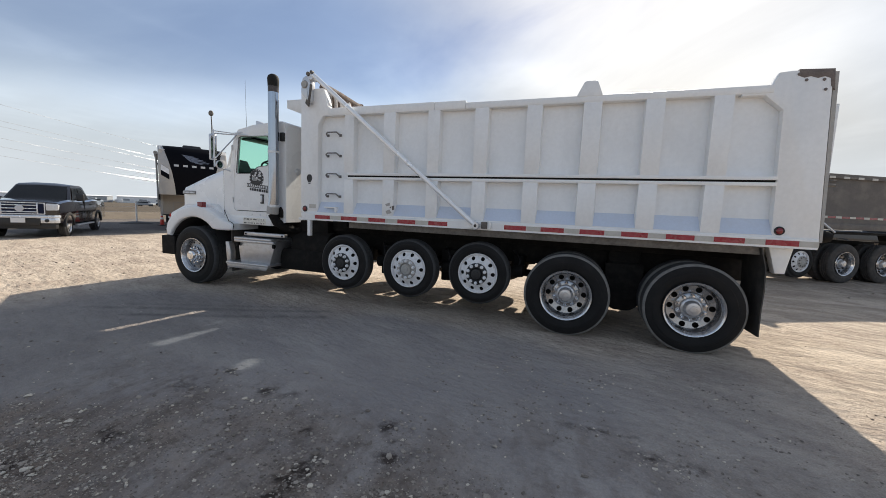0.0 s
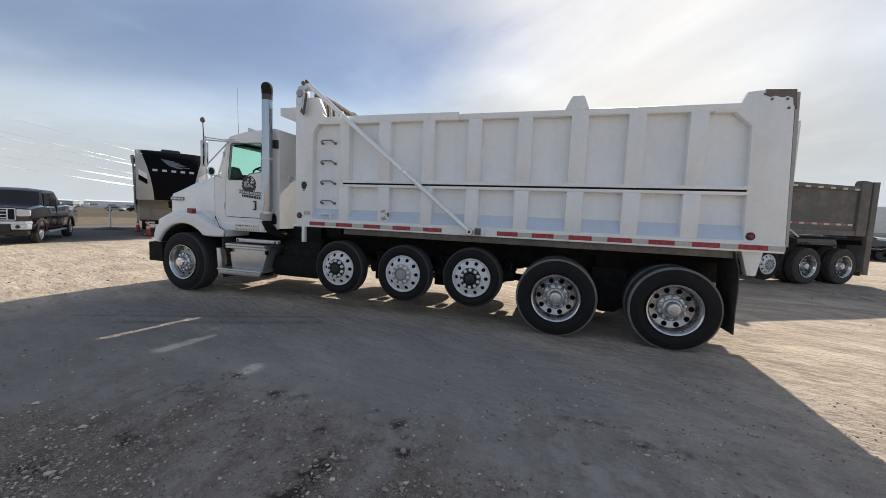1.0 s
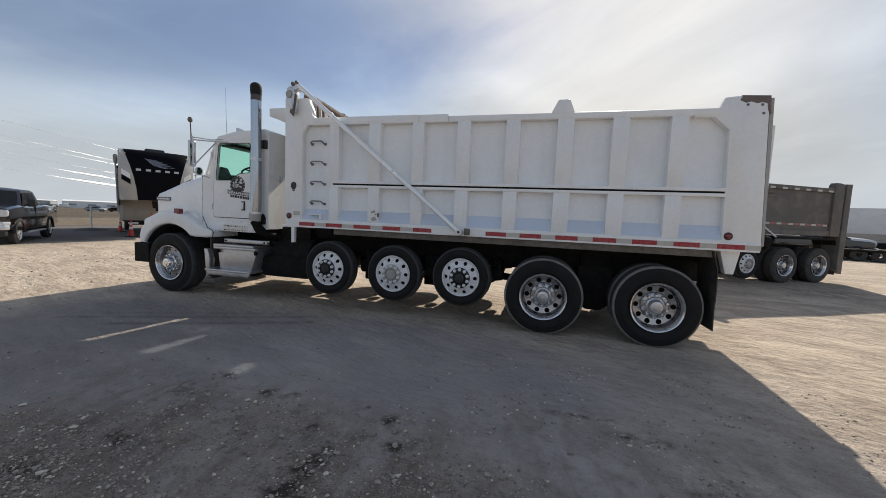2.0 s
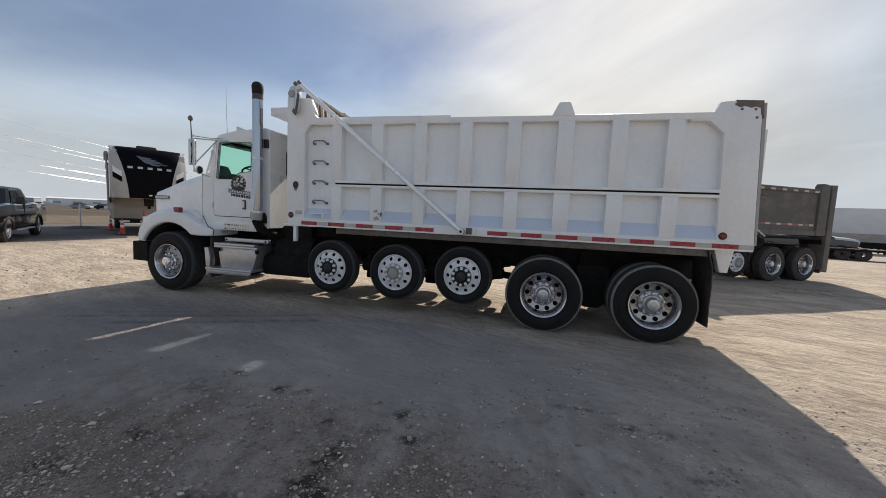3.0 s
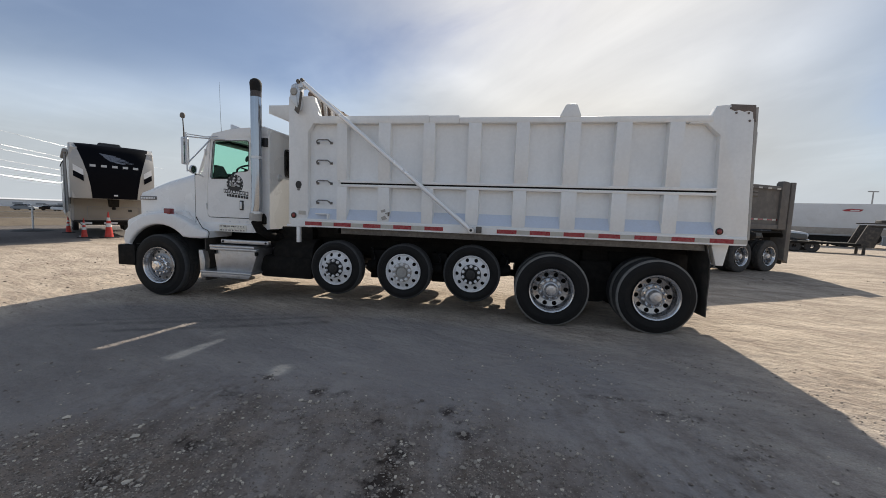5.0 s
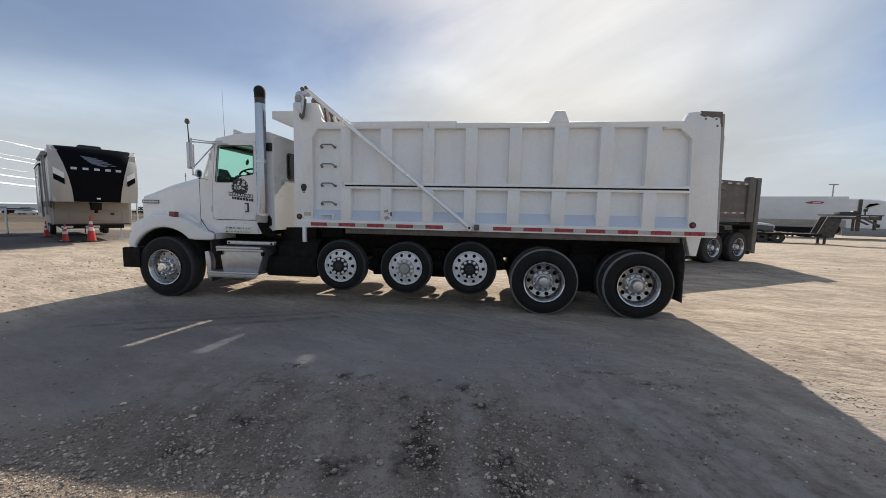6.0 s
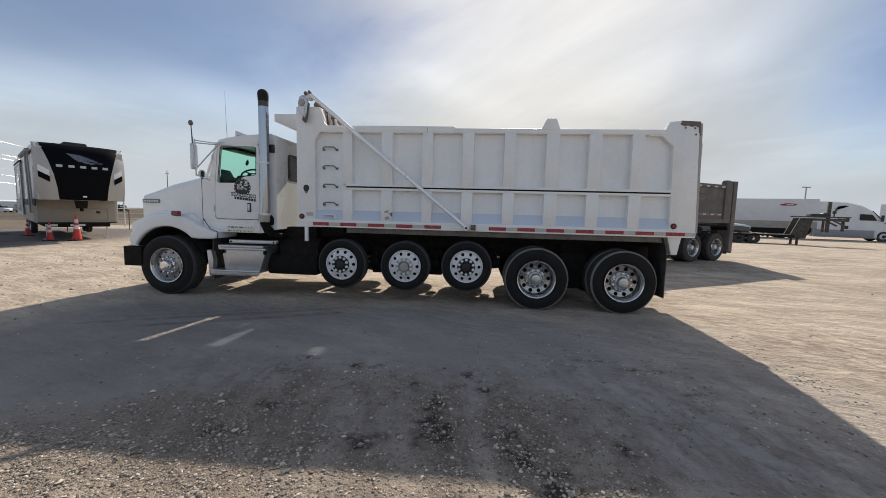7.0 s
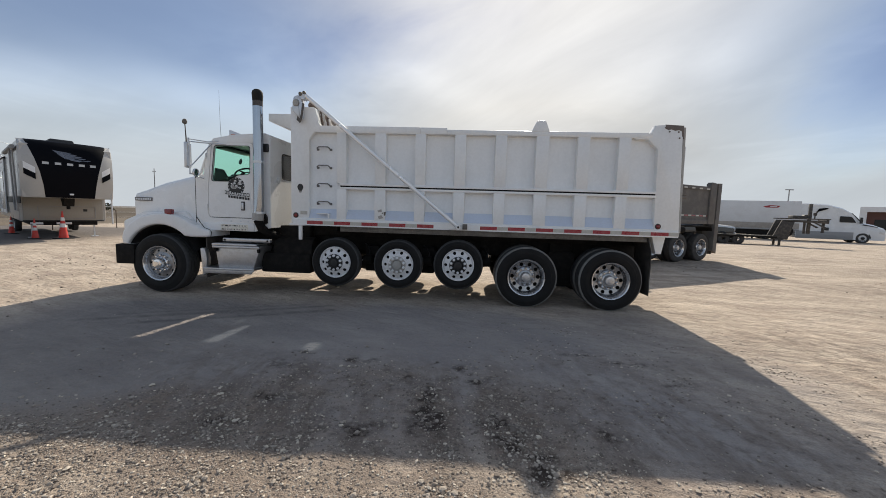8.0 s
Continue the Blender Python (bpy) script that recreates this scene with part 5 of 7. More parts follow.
        part("inner_wheel_well", prism(B(), [(-7.30, 0.55), (-7.30, 1.30), (-6.9, 1.42), (-6.2, 1.42), (-5.80, 1.25), (-5.80, 0.55)], a, b, "y"), M_CHASSIS, truck)
    # air vent strip on the hood side
    part("vent", box(B(), -7.38, -7.03, 0.262, 0.30, 1.622, 1.690, 0.008), M_RUNG, hood, "grey hood vent strip")
    for k in range(9):
        part("vent_slot", box(B(), -7.355 + 0.035 * k, -7.330 + 0.035 * k, 0.2585, 0.2635, 1.640, 1.672), M_GALV, hood)
    part("hood_gap", box(B(), -5.975, -5.956, 0.012, 2.03, 1.16, 2.10), M_CHASSIS, truck, "dark gap behind the hood")
    bump = B()
    prism(bump, [(-7.62, 1.02), (-7.44, -0.12), (-7.40, -0.155), (-7.06, -0.155), (-7.06, -0.11), (-7.36, -0.10), (-7.50, 1.02), (-7.36, 2.14), (-7.06, 2.15), (-7.06, 2.195), (-7.40, 2.195), (-7.44, 2.16)], 0.47, 0.82, "z", 0.012)
    part("bumper", bump, M_CHASSIS, truck, "black steel bumper")
    return hood


def build_truck():
    truck = thing("dump_truck", None, "white five-axle dump truck with raised lift axles, standing on dirt", "truck")
    # chassis
    fr = B()
    for y in (0.58, 1.38):
        box(fr, -7.3, 2.2, y, y + 0.09, 0.80, 1.08, 0.006)
    for x in (-7.2, -5.2, -4.0, -2.6, -1.7, -0.7, 0.7, 2.1):
        box(fr, x, x + 0.09, 0.66, 1.40, 0.86, 1.04)
    frame_ob = part("chassis_frame", fr, M_CHASSIS, truck)
    part("body_sill", box(B(), -3.95, 2.1, 0.46, 0.62, 1.08, 1.285, 0.006), M_CHASSIS, truck)
    part("body_sill", box(B(), -3.95, 2.1, 1.42, 1.58, 1.08, 1.285, 0.006), M_CHASSIS, truck)
    for x in (-3.4, -2.75, -2.1, -1.45, -0.8, -0.15, 0.5, 1.15, 1.8):
        part("cross_beam", box(B(), x, x + 0.08, -0.06, 2.10, 1.19, 1.33, 0.004), M_CHASSIS, truck)
    for x, z in ((-6.58, 0.46), (-3.33, 0.64), (-2.22, 0.645), (-1.165, 0.675), (0.0, 0.52), (1.4, 0.52)):
        a = B()
        tube(a, [(x, 0.15, z), (x, 1.9, z)], 0.075 if x < -0.5 else 0.10, 12)
        if x > -0.5:
            lathe(a, [(0, -0.22), (0.17, -0.18), (0.22, 0), (0.17, 0.18), (0, 0.22)], 20, (x, MID, z))
        part("axle", a, M_CHASSIS, truck)
        for y in (0.48, 1.34):
            s = B()
            box(s, x - 0.17, x + 0.17, y, y + 0.20, z + 0.02, 0.86 if x > -7 else 0.8, 0.03)
            part("air_spring", s, M_CHASSIS, truck)
    for x, z in ((-3.33, 0.64), (-2.22, 0.645), (-1.165, 0.675)):
        for y, d in ((0.27, 1), (1.77, -1)):
            part("brake_chamber", tube(B(), [(x + 0.40, y, z + 0.02), (x + 0.42, y, z + 0.02), (x + 0.47, y, z + 0.03), (x + 0.56, y, z + 0.04), (x + 0.58, y, z + 0.04)], [0.05, 0.085, 0.09, 0.085, 0.05], 14), M_CHASSIS, truck)
            part("push_rod", tube(B(), [(x + 0.12, y, z - 0.02), (x + 0.42, y, z + 0.02)], 0.014, 8), M_GALV, truck)
            part("slack_adjuster", prism(B(), rounded([(x + 0.05, z - 0.10), (x + 0.14, z - 0.08), (x + 0.15, z + 0.04), (x + 0.06, z + 0.05)], 0.02), min(y, y + d * 0.04), max(y, y + d * 0.04), "y"), M_SILL, truck)
            part("air_hose", tube(B(), [(x + 0.50, y, z + 0.10), (x + 0.52, y, z + 0.19), (x + 0.46, y + d * 0.10, z + 0.26), (x + 0.38, y + d * 0.22, z + 0.30)], 0.012, 8), M_BLACK, truck)
            part("lift_arm", prism(B(), rounded([(x - 0.46, z - 0.13), (x - 0.30, z - 0.16), (x - 0.06, z - 0.06), (x - 0.06, z + 0.06), (x - 0.32, z + 0.12), (x - 0.46, z + 0.20)], 0.03), min(y + d * 0.05, y + d * 0.15), max(y + d * 0.05, y + d * 0.15), "y", 0.01), M_CHASSIS, truck)
    # walking beam, tanks, dark boxes between the wheels
    part("walking_beam", prism(B(), rounded([(-0.1, 0.45), (0.7, 0.36), (1.5, 0.45), (1.5, 0.58), (0.7, 0.74), (-0.1, 0.58)], 0.05), 0.48, 0.60, "y", 0.02), M_CHASSIS, truck)
    part("walking_beam", prism(B(), rounded([(-0.1, 0.45), (0.7, 0.36), (1.5, 0.45), (1.5, 0.58), (0.7, 0.74), (-0.1, 0.58)], 0.05), 1.44, 1.56, "y", 0.02), M_CHASSIS, truck)
    # plates added between the rear wheels to keep sun off the ground there
    for y in (0.40, 1.95):
        part("beam_hanger", prism(B(), rounded([(0.46, 0.92), (0.94, 0.92), (0.90, 0.36), (0.80, 0.29), (0.60, 0.29), (0.50, 0.36)], 0.04), y, y + 0.05, "y", 0.006), M_CHASSIS, truck, "dark plate added between the rear wheels to block sun")
    part("torque_bracket", box(B(), 0.5, 0.9, 0.5, 0.66, 0.55, 1.1, 0.03), M_CHASSIS, truck)
    part("air_tank", tube(B(), [(-4.62, 0.42, 0.78), (-4.60, 0.42, 0.78), (-3.88, 0.42, 0.78), (-3.86, 0.42, 0.78)], [0.2, 0.26, 0.26, 0.2], 24), M_CHASSIS, truck, "black tank under the cab")
    part("tank_box", box(B(), -4.84, -3.88, 0.14, 0.62, 0.37, 0.74, 0.05), M_CHASSIS, truck)
    part("frame_box", box(B(), -4.80, -3.98, 0.36, 0.58, 0.70, 1.24, 0.02), M_CHASSIS, truck)
    part("splash_flap", box(B(), -5.78, -5.755, -0.02, 0.46, 0.26, 1.0, 0.004), M_RUBBER, truck, "black rubber splash flap")
    part("under_tray", box(B(), -5.50, -4.86, 0.14, 0.60, 0.40, 0.50, 0.03), M_CHASSIS, truck)
    part("gearbox", box(B(), -5.3, -3.9, 0.7, 1.35, 0.55, 1.05, 0.06), M_CHASSIS, truck)
    part("engine_block", box(B(), -7.0, -5.9, 0.62, 1.42, 0.7, 1.55, 0.06), M_CHASSIS, truck)
    # unseen far side: tank hung low, steps and box added to shade the ground
    part("far_tank", tube(B(), [(-5.1, 1.82, 0.66), (-5.08, 1.82, 0.66), (-3.92, 1.82, 0.66), (-3.90, 1.82, 0.66)], [0.26, 0.32, 0.32, 0.26], 28), M_TREAD, truck)
    part("far_step", box(B(), -5.76, -4.90, 1.74, 2.20, 0.34, 0.43, 0.01), M_TREAD, truck)
    part("far_frame_box", box(B(), -5.60, -3.92, 1.50, 1.78, 0.40, 1.12, 0.02), M_CHASSIS, truck)
    part("far_step_box", box(B(), -5.58, -5.12, 1.62, 2.08, 0.43, 0.90, 0.012), M_TREAD, truck)
    for x0, x1, z0 in ((-2.92, -2.66, 0.44), (-1.87, -1.62, 0.44), (-0.76, -0.62, 0.74)):
        part("hanger", box(B(), x0, x1, 0.36, 0.60, z0, 0.92, 0.02), M_CHASSIS, truck)
    part("hoist", box(B(), -3.9, -3.55, 0.8, 1.25, 0.85, 1.38, 0.03), M_CHASSIS, truck)
    # unseen upright tube, added to cut the sun streak between cab and body
    part("hoist_cylinder", tube(B(), [(-4.235, MID, 1.10), (-4.235, MID, 2.35), (-4.235, MID, 2.36), (-4.235, MID, 2.90)], [0.09, 0.09, 0.075, 0.075], 20), M_CHASSIS, truck, "unseen dark tube added to narrow the sun streak")
    part("drive_shaft", tube(B(), [(-4.0, MID, 0.78), (-0.2, MID, 0.55)], 0.06, 12), M_CHASSIS, truck)
    # battery and step box
    st = B()
    prism(st, [(-5.58, 0.86), (-5.52, 0.46), (-4.86, 0.46), (-4.72, 0.86)], -0.06, 0.42, "y", 0.012)
    steps_ob = part("step_box", st, M_TREAD, truck, "brushed aluminium step and battery box")
    part("upper_tread", box(B(), -5.60, -4.76, -0.125, 0.42, 0.862, 0.905, 0.01), M_TREAD, steps_ob)
    part("upper_lip", box(B(), -5.59, -4.71, -0.13, -0.105, 0.82, 0.862, 0.008), M_TREAD, steps_ob)
    part("lower_tread", box(B(), -5.76, -4.80, -0.16, 0.30, 0.425, 0.462, 0.008), M_TREAD, steps_ob)
    part("lower_lip", prism(B(), [(-5.74, 0.425), (-4.80, 0.425), (-4.85, 0.365), (-5.70, 0.36)], -0.16, -0.145, "y", 0.004), M_TREAD, steps_ob)
    for x in (-5.55, -4.75):
        part("bracket", prism(B(), rounded([(x - 0.02, 0.815), (x + 0.02, 0.815), (x + 0.025, 0.77), (x, 0.74), (x - 0.02, 0.76)], 0.012), -0.10, -0.06), M_CHASSIS, steps_ob)
    part("deck_bar", box(B(), -5.44, -4.55, -0.05, 0.03, 0.935, 1.0, 0.012), M_TREAD, truck, "aluminium deck bar")
    for x in (-5.40, -4.60):
        part("bolt", lathe(B(), [(0, -0.012), (0.016, -0.01), (0.018, 0)], 10, (x, -0.05, 0.965)), M_CHASSIS, truck)
    part("splash_guard", prism(B(), [(-5.84, 0.80), (-5.76, 0.80), (-5.72, 0.62), (-5.74, 0.34), (-5.80, 0.30), (-5.82, 0.55)], -0.09, 0.02, "y", 0.006), M_TREAD, truck)
    # white hanger below the front of the body
    hg = B()
    box(hg, -4.12, -3.86, -0.205, -0.10, 1.275, 1.315, 0.006)
    box(hg, -3.955, -3.90, -0.20, -0.14, 1.03, 1.30, 0.006)
    part("hose_hanger", hg, M_BED, truck, "white hanger bracket")
    # exhaust stack
    ex = -4.70
    part("exhaust_pipe", tube(B(), [(ex - 0.02, -0.12, 1.45), (ex, -0.12, 1.60), (ex, -0.12, 3.29)], 0.083, 40, False), M_STACK, truck, "chrome vertical exhaust stack")
    part("heat_band", tube(B(), [(ex, -0.12, 3.29), (ex, -0.12, 3.385)], 0.0832, 28, False), M_HEAT, truck, "heat-browned top of the stack")
    part("stack_tip", tube(B(), [(ex, -0.12, 3.38), (ex, -0.12, 3.46), (ex - 0.004, -0.12, 3.51), (ex - 0.008, -0.118, 3.545), (ex - 0.010, -0.116, 3.566), (ex - 0.011, -0.115, 3.576)], [0.084, 0.089, 0.090, 0.076, 0.050, 0.012], 24), M_SOOT, truck, "soot-blackened stack tip")
    part("lower_pipe", tube(B(), [(ex - 0.03, -0.12, 1.34), (ex - 0.02, -0.12, 1.46)], 0.095, 20), M_DUSTGREY, truck)
    part("stack_bracket", prism(B(), rounded([(ex - 0.04, 1.28), (ex + 0.09, 1.28), (ex + 0.09, 1.40), (ex + 0.05, 1.46), (ex - 0.04, 1.46)], 0.02), -0.05, 0.0, "y", 0.006), M_CHASSIS, truck, "black stack bracket")
    part("elbow_pipe", tube(B(), [(ex - 0.03, -0.12, 1.34), (ex + 0.0, -0.06, 1.20), (ex + 0.06, 0.10, 1.10), (ex + 0.10, 0.4, 1.02)], 0.075, 16), M_CHASSIS, truck)
    for z in (1.47, 2.35):
        part("clamp", tube(B(), [(ex, -0.12, z - 0.02), (ex, -0.12, z + 0.02)], 0.091, 20), M_GALV, truck)
    part("roof_horn", prism(B(), [(-5.475, 2.78), (-5.475, 2.965), (-5.44, 2.965), (-5.22, 2.885), (-5.20, 2.80)], 0.26, 0.38, "y", 0.01), M_GALV, truck, "grey roof horn")
    part("round_cap", lathe(B(), [(0, 0.03), (0.035, 0.028), (0.055, 0.018), (0.060, -0.005)], 20, (-4.555, 0.28, 2.07), "x"), M_GALV, truck, "round grey vent cap")
    # mirrors
    for s in (0, 1):
        f = (lambda y: y) if not s else (lambda y: 2 * MID - y)
        mx, my = -5.885, -0.26
        rod = B()
        tube(rod, [(mx + 0.02, f(my), 2.66), (-5.72, f(-0.1), 2.665), (-5.30, f(0.02), 2.66)], 0.011, 8)
        tube(rod, [(mx + 0.03, f(my), 2.66), (mx + 0.03, f(my), 2.10)], 0.012, 8)
        tube(rod, [(mx + 0.05, f(my), 2.24), (-5.62, f(-0.02), 2.66)], 0.011, 8)
        tube(rod, [(mx + 0.02, f(my), 2.72), (mx + 0.02, f(my), 2.60)], 0.016, 8)
        tube(rod, [(mx + 0.02, f(my), 2.70), (-5.66, f(-0.06), 2.69), (-5.42, f(0.03), 2.72)], 0.009, 8)
        tube(rod, [(mx + 0.03, f(my), 2.12), (-5.80, f(0.0), 2.05)], 0.011, 8)
        arm = part("mirror_arm", rod, M_GALV, truck, "grey tube mirror arm")
        part("mirror_head", prism(B(), rounded([(mx - 0.035, f(my) - 0.055), (mx + 0.02, f(my) - 0.065), (mx + 0.02, f(my) + 0.065), (mx - 0.035, f(my) + 0.055)], 0.03), 2.21, 2.645, "z", 0.015), M_GALV, arm)
        part("mirror_glass", box(B(), mx + 0.021, mx + 0.025, f(my) - 0.055, f(my) + 0.055, 2.235, 2.62), M_MIRROR, arm)
        sp = lathe(B(), [(0, 0.0), (0.048, 0.005), (0.066, 0.03), (0.062, 0.05), (0, 0.055)], 20, (mx + 0.08, f(my + 0.02), 2.135), "x")
        part("spot_mirror", sp, M_MIRROR, arm, "round spot mirror")
        part("spot_ring", lathe(B(), [(0.055, 0.045), (0.061, 0.060), (0.070, 0.050), (0.069, 0.03)], 20, (mx + 0.08, f(my + 0.02), 2.135), "x"), M_GALV, arm, "grey mirror rim")
    an = B()
    tube(an, [(-5.915, -0.24, 2.62), (-5.925, -0.24, 2.80), (-5.935, -0.24, 2.98)], [0.014, 0.009, 0.008], 8)
    lathe(an, [(0.012, -0.045), (0.034, -0.03), (0.040, 0.0), (0.028, 0.035), (0.01, 0.045), (0, 0.045)], 12, (-5.937, -0.24, 2.995), "z")
    part("mirror_antenna", an, M_SILL, truck, "grey antenna mast with a dark knob on the mirror")
    # wheels
    def pair(x, y, z, *a, **k):
        make_wheel(truck, pose(x, y, z), *a, **k)
        make_wheel(truck, pose(x, 2 * MID - y, z, 0, 0, 180), *a, **k)
    pair(-6.585, -0.15, 0.50, TYRE_F, RIM_F, HUB_F, 0.143, 0.072, drum=0.14, nut=NUT)
    pair(-3.335, -0.12, 0.645, TYRE_P, RIM_P, HUB_P, 0.122, -0.056, drum=0.03, nut=NUT_PALE)
    pair(-2.22, -0.12, 0.648, TYRE_P, RIM_P, HUB_PG, 0.122, -0.056, drum=0.03, nut=NUT_PALE)
    pair(-1.165, -0.12, 0.68, TYRE_P, RIM_P, HUB_P, 0.122, -0.056, drum=0.03, nut=NUT_PALE)
    for x in (0.0, 1.40):
        pair(x, -0.16, 0.518, TYRE_R, RIM_R, HUB_R, 0.143, 0.128, TYRE_R, 0.33, drum=0.2, nut=NUT)
    # mud flaps
    for y0, y1 in ((-0.17, 0.46), (1.58, 2.21)):
        fl = []
        for z, dx in ((1.27, 0.0), (1.05, 0.05), (0.8, 0.06), (0.55, 0.055), (0.30, 0.06)):
            fl.append([(1.95 + dx, y0 + (0.02 if z > 1.2 else 0), z), (1.95 + dx - 0.02, (y0 + y1) / 2, z), (1.95 + dx, y1, z), (1.962 + dx, y1, z), (1.942 + dx, (y0 + y1) / 2, z), (1.962 + dx, y0 + (0.02 if z > 1.2 else 0), z)])
        part("mud_flap", loft(B(), fl, True, True), M_RUBBER, truck, "black rubber mud flap")
    build_cab(truck)
    build_hood(truck)
    build_dump_body(truck)
    return truck


build_truck()

# ---- other vehicles and things in the yard ----
M_DUSTY = surf("dusty_dark_steel", (0.115, 0.105, 0.097), 0.7, var=0.2, big=1.2, fine=30, bump=0.12, dirt=(0.26, 0.23, 0.20), dirt_amount=0.5)
M_RVBEIGE = surf("rv_beige_gelcoat", (0.42, 0.41, 0.395), 0.3, var=0.05, big=1.2, fine=20, bump=0.01, coat=0.3)
M_RVDARK = surf("rv_black_gelcoat", (0.004, 0.0045, 0.007), 0.45, var=0.1, big=1, fine=20, bump=0.0, spec=0.05)
M_RVLOW = surf("rv_tan_panel", (0.34, 0.315, 0.275), 0.45, var=0.06, big=1.5, fine=25, bump=0.02, dirt=DUST, dirt_amount=0.3)
M_RVWHITE = surf("rv_white_stripe", (0.75, 0.75, 0.76), 0.3, var=0.03, bump=0)
M_RVGREY = surf("rv_grey_letter", (0.50, 0.52, 0.56), 0.35, 0.3, var=0.05, bump=0)
M_RVLETTER = surf("rv_white_letter", (0.46, 0.47, 0.49), 0.35, 0.2, var=0.05, bump=0)
M_RVWING = surf("rv_dark_silver_mark", (0.17, 0.18, 0.21), 0.3, 0.5, var=0.15, big=5, bump=0)
M_NAVY = surf("dark_blue_mesh", (0.008, 0.012, 0.035), 0.6, var=0.2, big=20, fine=80, bump=0.2, spec=0.2)
M_CARBLACK = surf("black_car_paint", (0.007, 0.005, 0.007), 0.14, var=0.15, big=1.5, fine=30, bump=0.01, dirt=(0.04, 0.033, 0.03), dirt_amount=0.25, coat=0.9, spec=0.5)
M_CARWHITE = surf("white_car_paint", (0.72, 0.73, 0.74), 0.25, var=0.05, big=1.5, fine=30, bump=0.01, coat=0.5)
M_TRAILER = surf("white_trailer_skin", (0.70, 0.71, 0.72), 0.4, var=0.06, big=0.6, fine=12, bump=0.02, dirt=(0.42, 0.40, 0.37), dirt_amount=0.25)
M_TRAILBROWN = surf("brown_trailer_side", (0.36, 0.32, 0.28), 0.6, var=0.15, big=0.5, fine=8, bump=0.03, dirt=(0.62, 0.60, 0.57), dirt_amount=0.5)
M_SEMIGREY = surf("grey_side_skirt", (0.30, 0.30, 0.30), 0.45, var=0.08, big=1.0, fine=20, bump=0.02)
M_BRIGHT = surf("bright_trim", (0.62, 0.65, 0.70), 0.22, 0.6, var=0.08, big=4, fine=40, bump=0.02)
M_DARKGLASS = surf("dark_vehicle_glass", (0.010, 0.011, 0.012), 0.05, var=0.3, big=2, bump=0, spec=0.3)
M_HEADLAMP = surf("headlamp_lens", (0.62, 0.64, 0.66), 0.08, var=0.15, big=14, fine=60, bump=0.1, coat=1.0)
M_CONE = surf("orange_cone_plastic", (0.66, 0.040, 0.026), 0.45, var=0.08, big=5, fine=60, bump=0.05, dirt=DUST, dirt_amount=0.25)
M_CONEBAND = surf("white_cone_band", (0.78, 0.78, 0.76), 0.4, var=0.05, bump=0.02)
M_GOOSE = surf("black_trailer_steel", (0.045, 0.041, 0.038), 0.6, var=0.25, big=3, fine=40, bump=0.1, dirt=DUST, dirt_amount=0.35)
M_POSTW = surf("white_post_paint", (0.90, 0.89, 0.87), 0.5, var=0.06, big=4, fine=50, bump=0.05, dirt=DUST, dirt_amount=0.3)
M_POSTD = surf("rusty_steel_post", (0.10, 0.07, 0.05), 0.8, var=0.2, big=5, fine=50, bump=0.1)
M_FARWHITE = surf("far_white_metal", (0.82, 0.83, 0.84), 0.5, var=0.06, big=0.2, fine=3, bump=0)
M_FARGREY = surf("far_grey_metal", (0.33, 0.35, 0.37), 0.5, var=0.08, big=0.2, fine=3, bump=0)
M_BRICK = surf("red_brown_wall", (0.13, 0.062, 0.052), 0.7, var=0.12, big=0.8, fine=12, bump=0.05)
M_WOODPOLE = surf("grey_wood_pole", (0.30, 0.29, 0.28), 0.85, var=0.2, big=4, fine=40, bump=0.2)
M_WIRE = surf("bare_metal_wire", (0.80, 0.81, 0.82), 0.10, 1.0, var=0.02, big=0.15, bump=0)
M_LEAF = surf("dull_bush_leaf", (0.075, 0.075, 0.045), 0.8, var=0.35, big=1, fine=8, bump=0.1)
M_BERM = surf("dry_bank_soil", (0.15, 0.118, 0.085), 0.95, var=0.35, big=0.7, fine=9, bump=0.3, dirt=(0.22, 0.185, 0.135), dirt_amount=0.5)

SMALL_TYRE = tyre_mesh(0.40, 0.235, 0.26)
SMALL_RIM = mesh_of("rim", pierced(B(), [(0.24, 0.01), (0.235, 0.0), (0.22, 0.01), (0.21, 0.04), (0.19, 0.03), (0.12, 0.015), (0.07, 0.012), (0.05, 0.0), (0.03, -0.006)], 60, {3: (3, 4, 5, 6, 7), 4: (3, 4, 5, 6, 7)}, 10), M_ALU, 40)


def small_wheel(parent, x, y, z, flip=False, scale=1.0):
    w = new("wheel", SMALL_RIM)
    w.parent = parent
    w.matrix_basis = pose(x, y, z, 0, 0, 180 if flip else 0) @ Matrix.Scale(scale, 4)
    t = new("tyre", SMALL_TYRE)
    t.parent = w
    d = new("brake_drum", DRUM)
    d.parent, d.matrix_basis = w, pose(0, 0.06, 0) @ Matrix.Scale(0.7, 4)
    return w


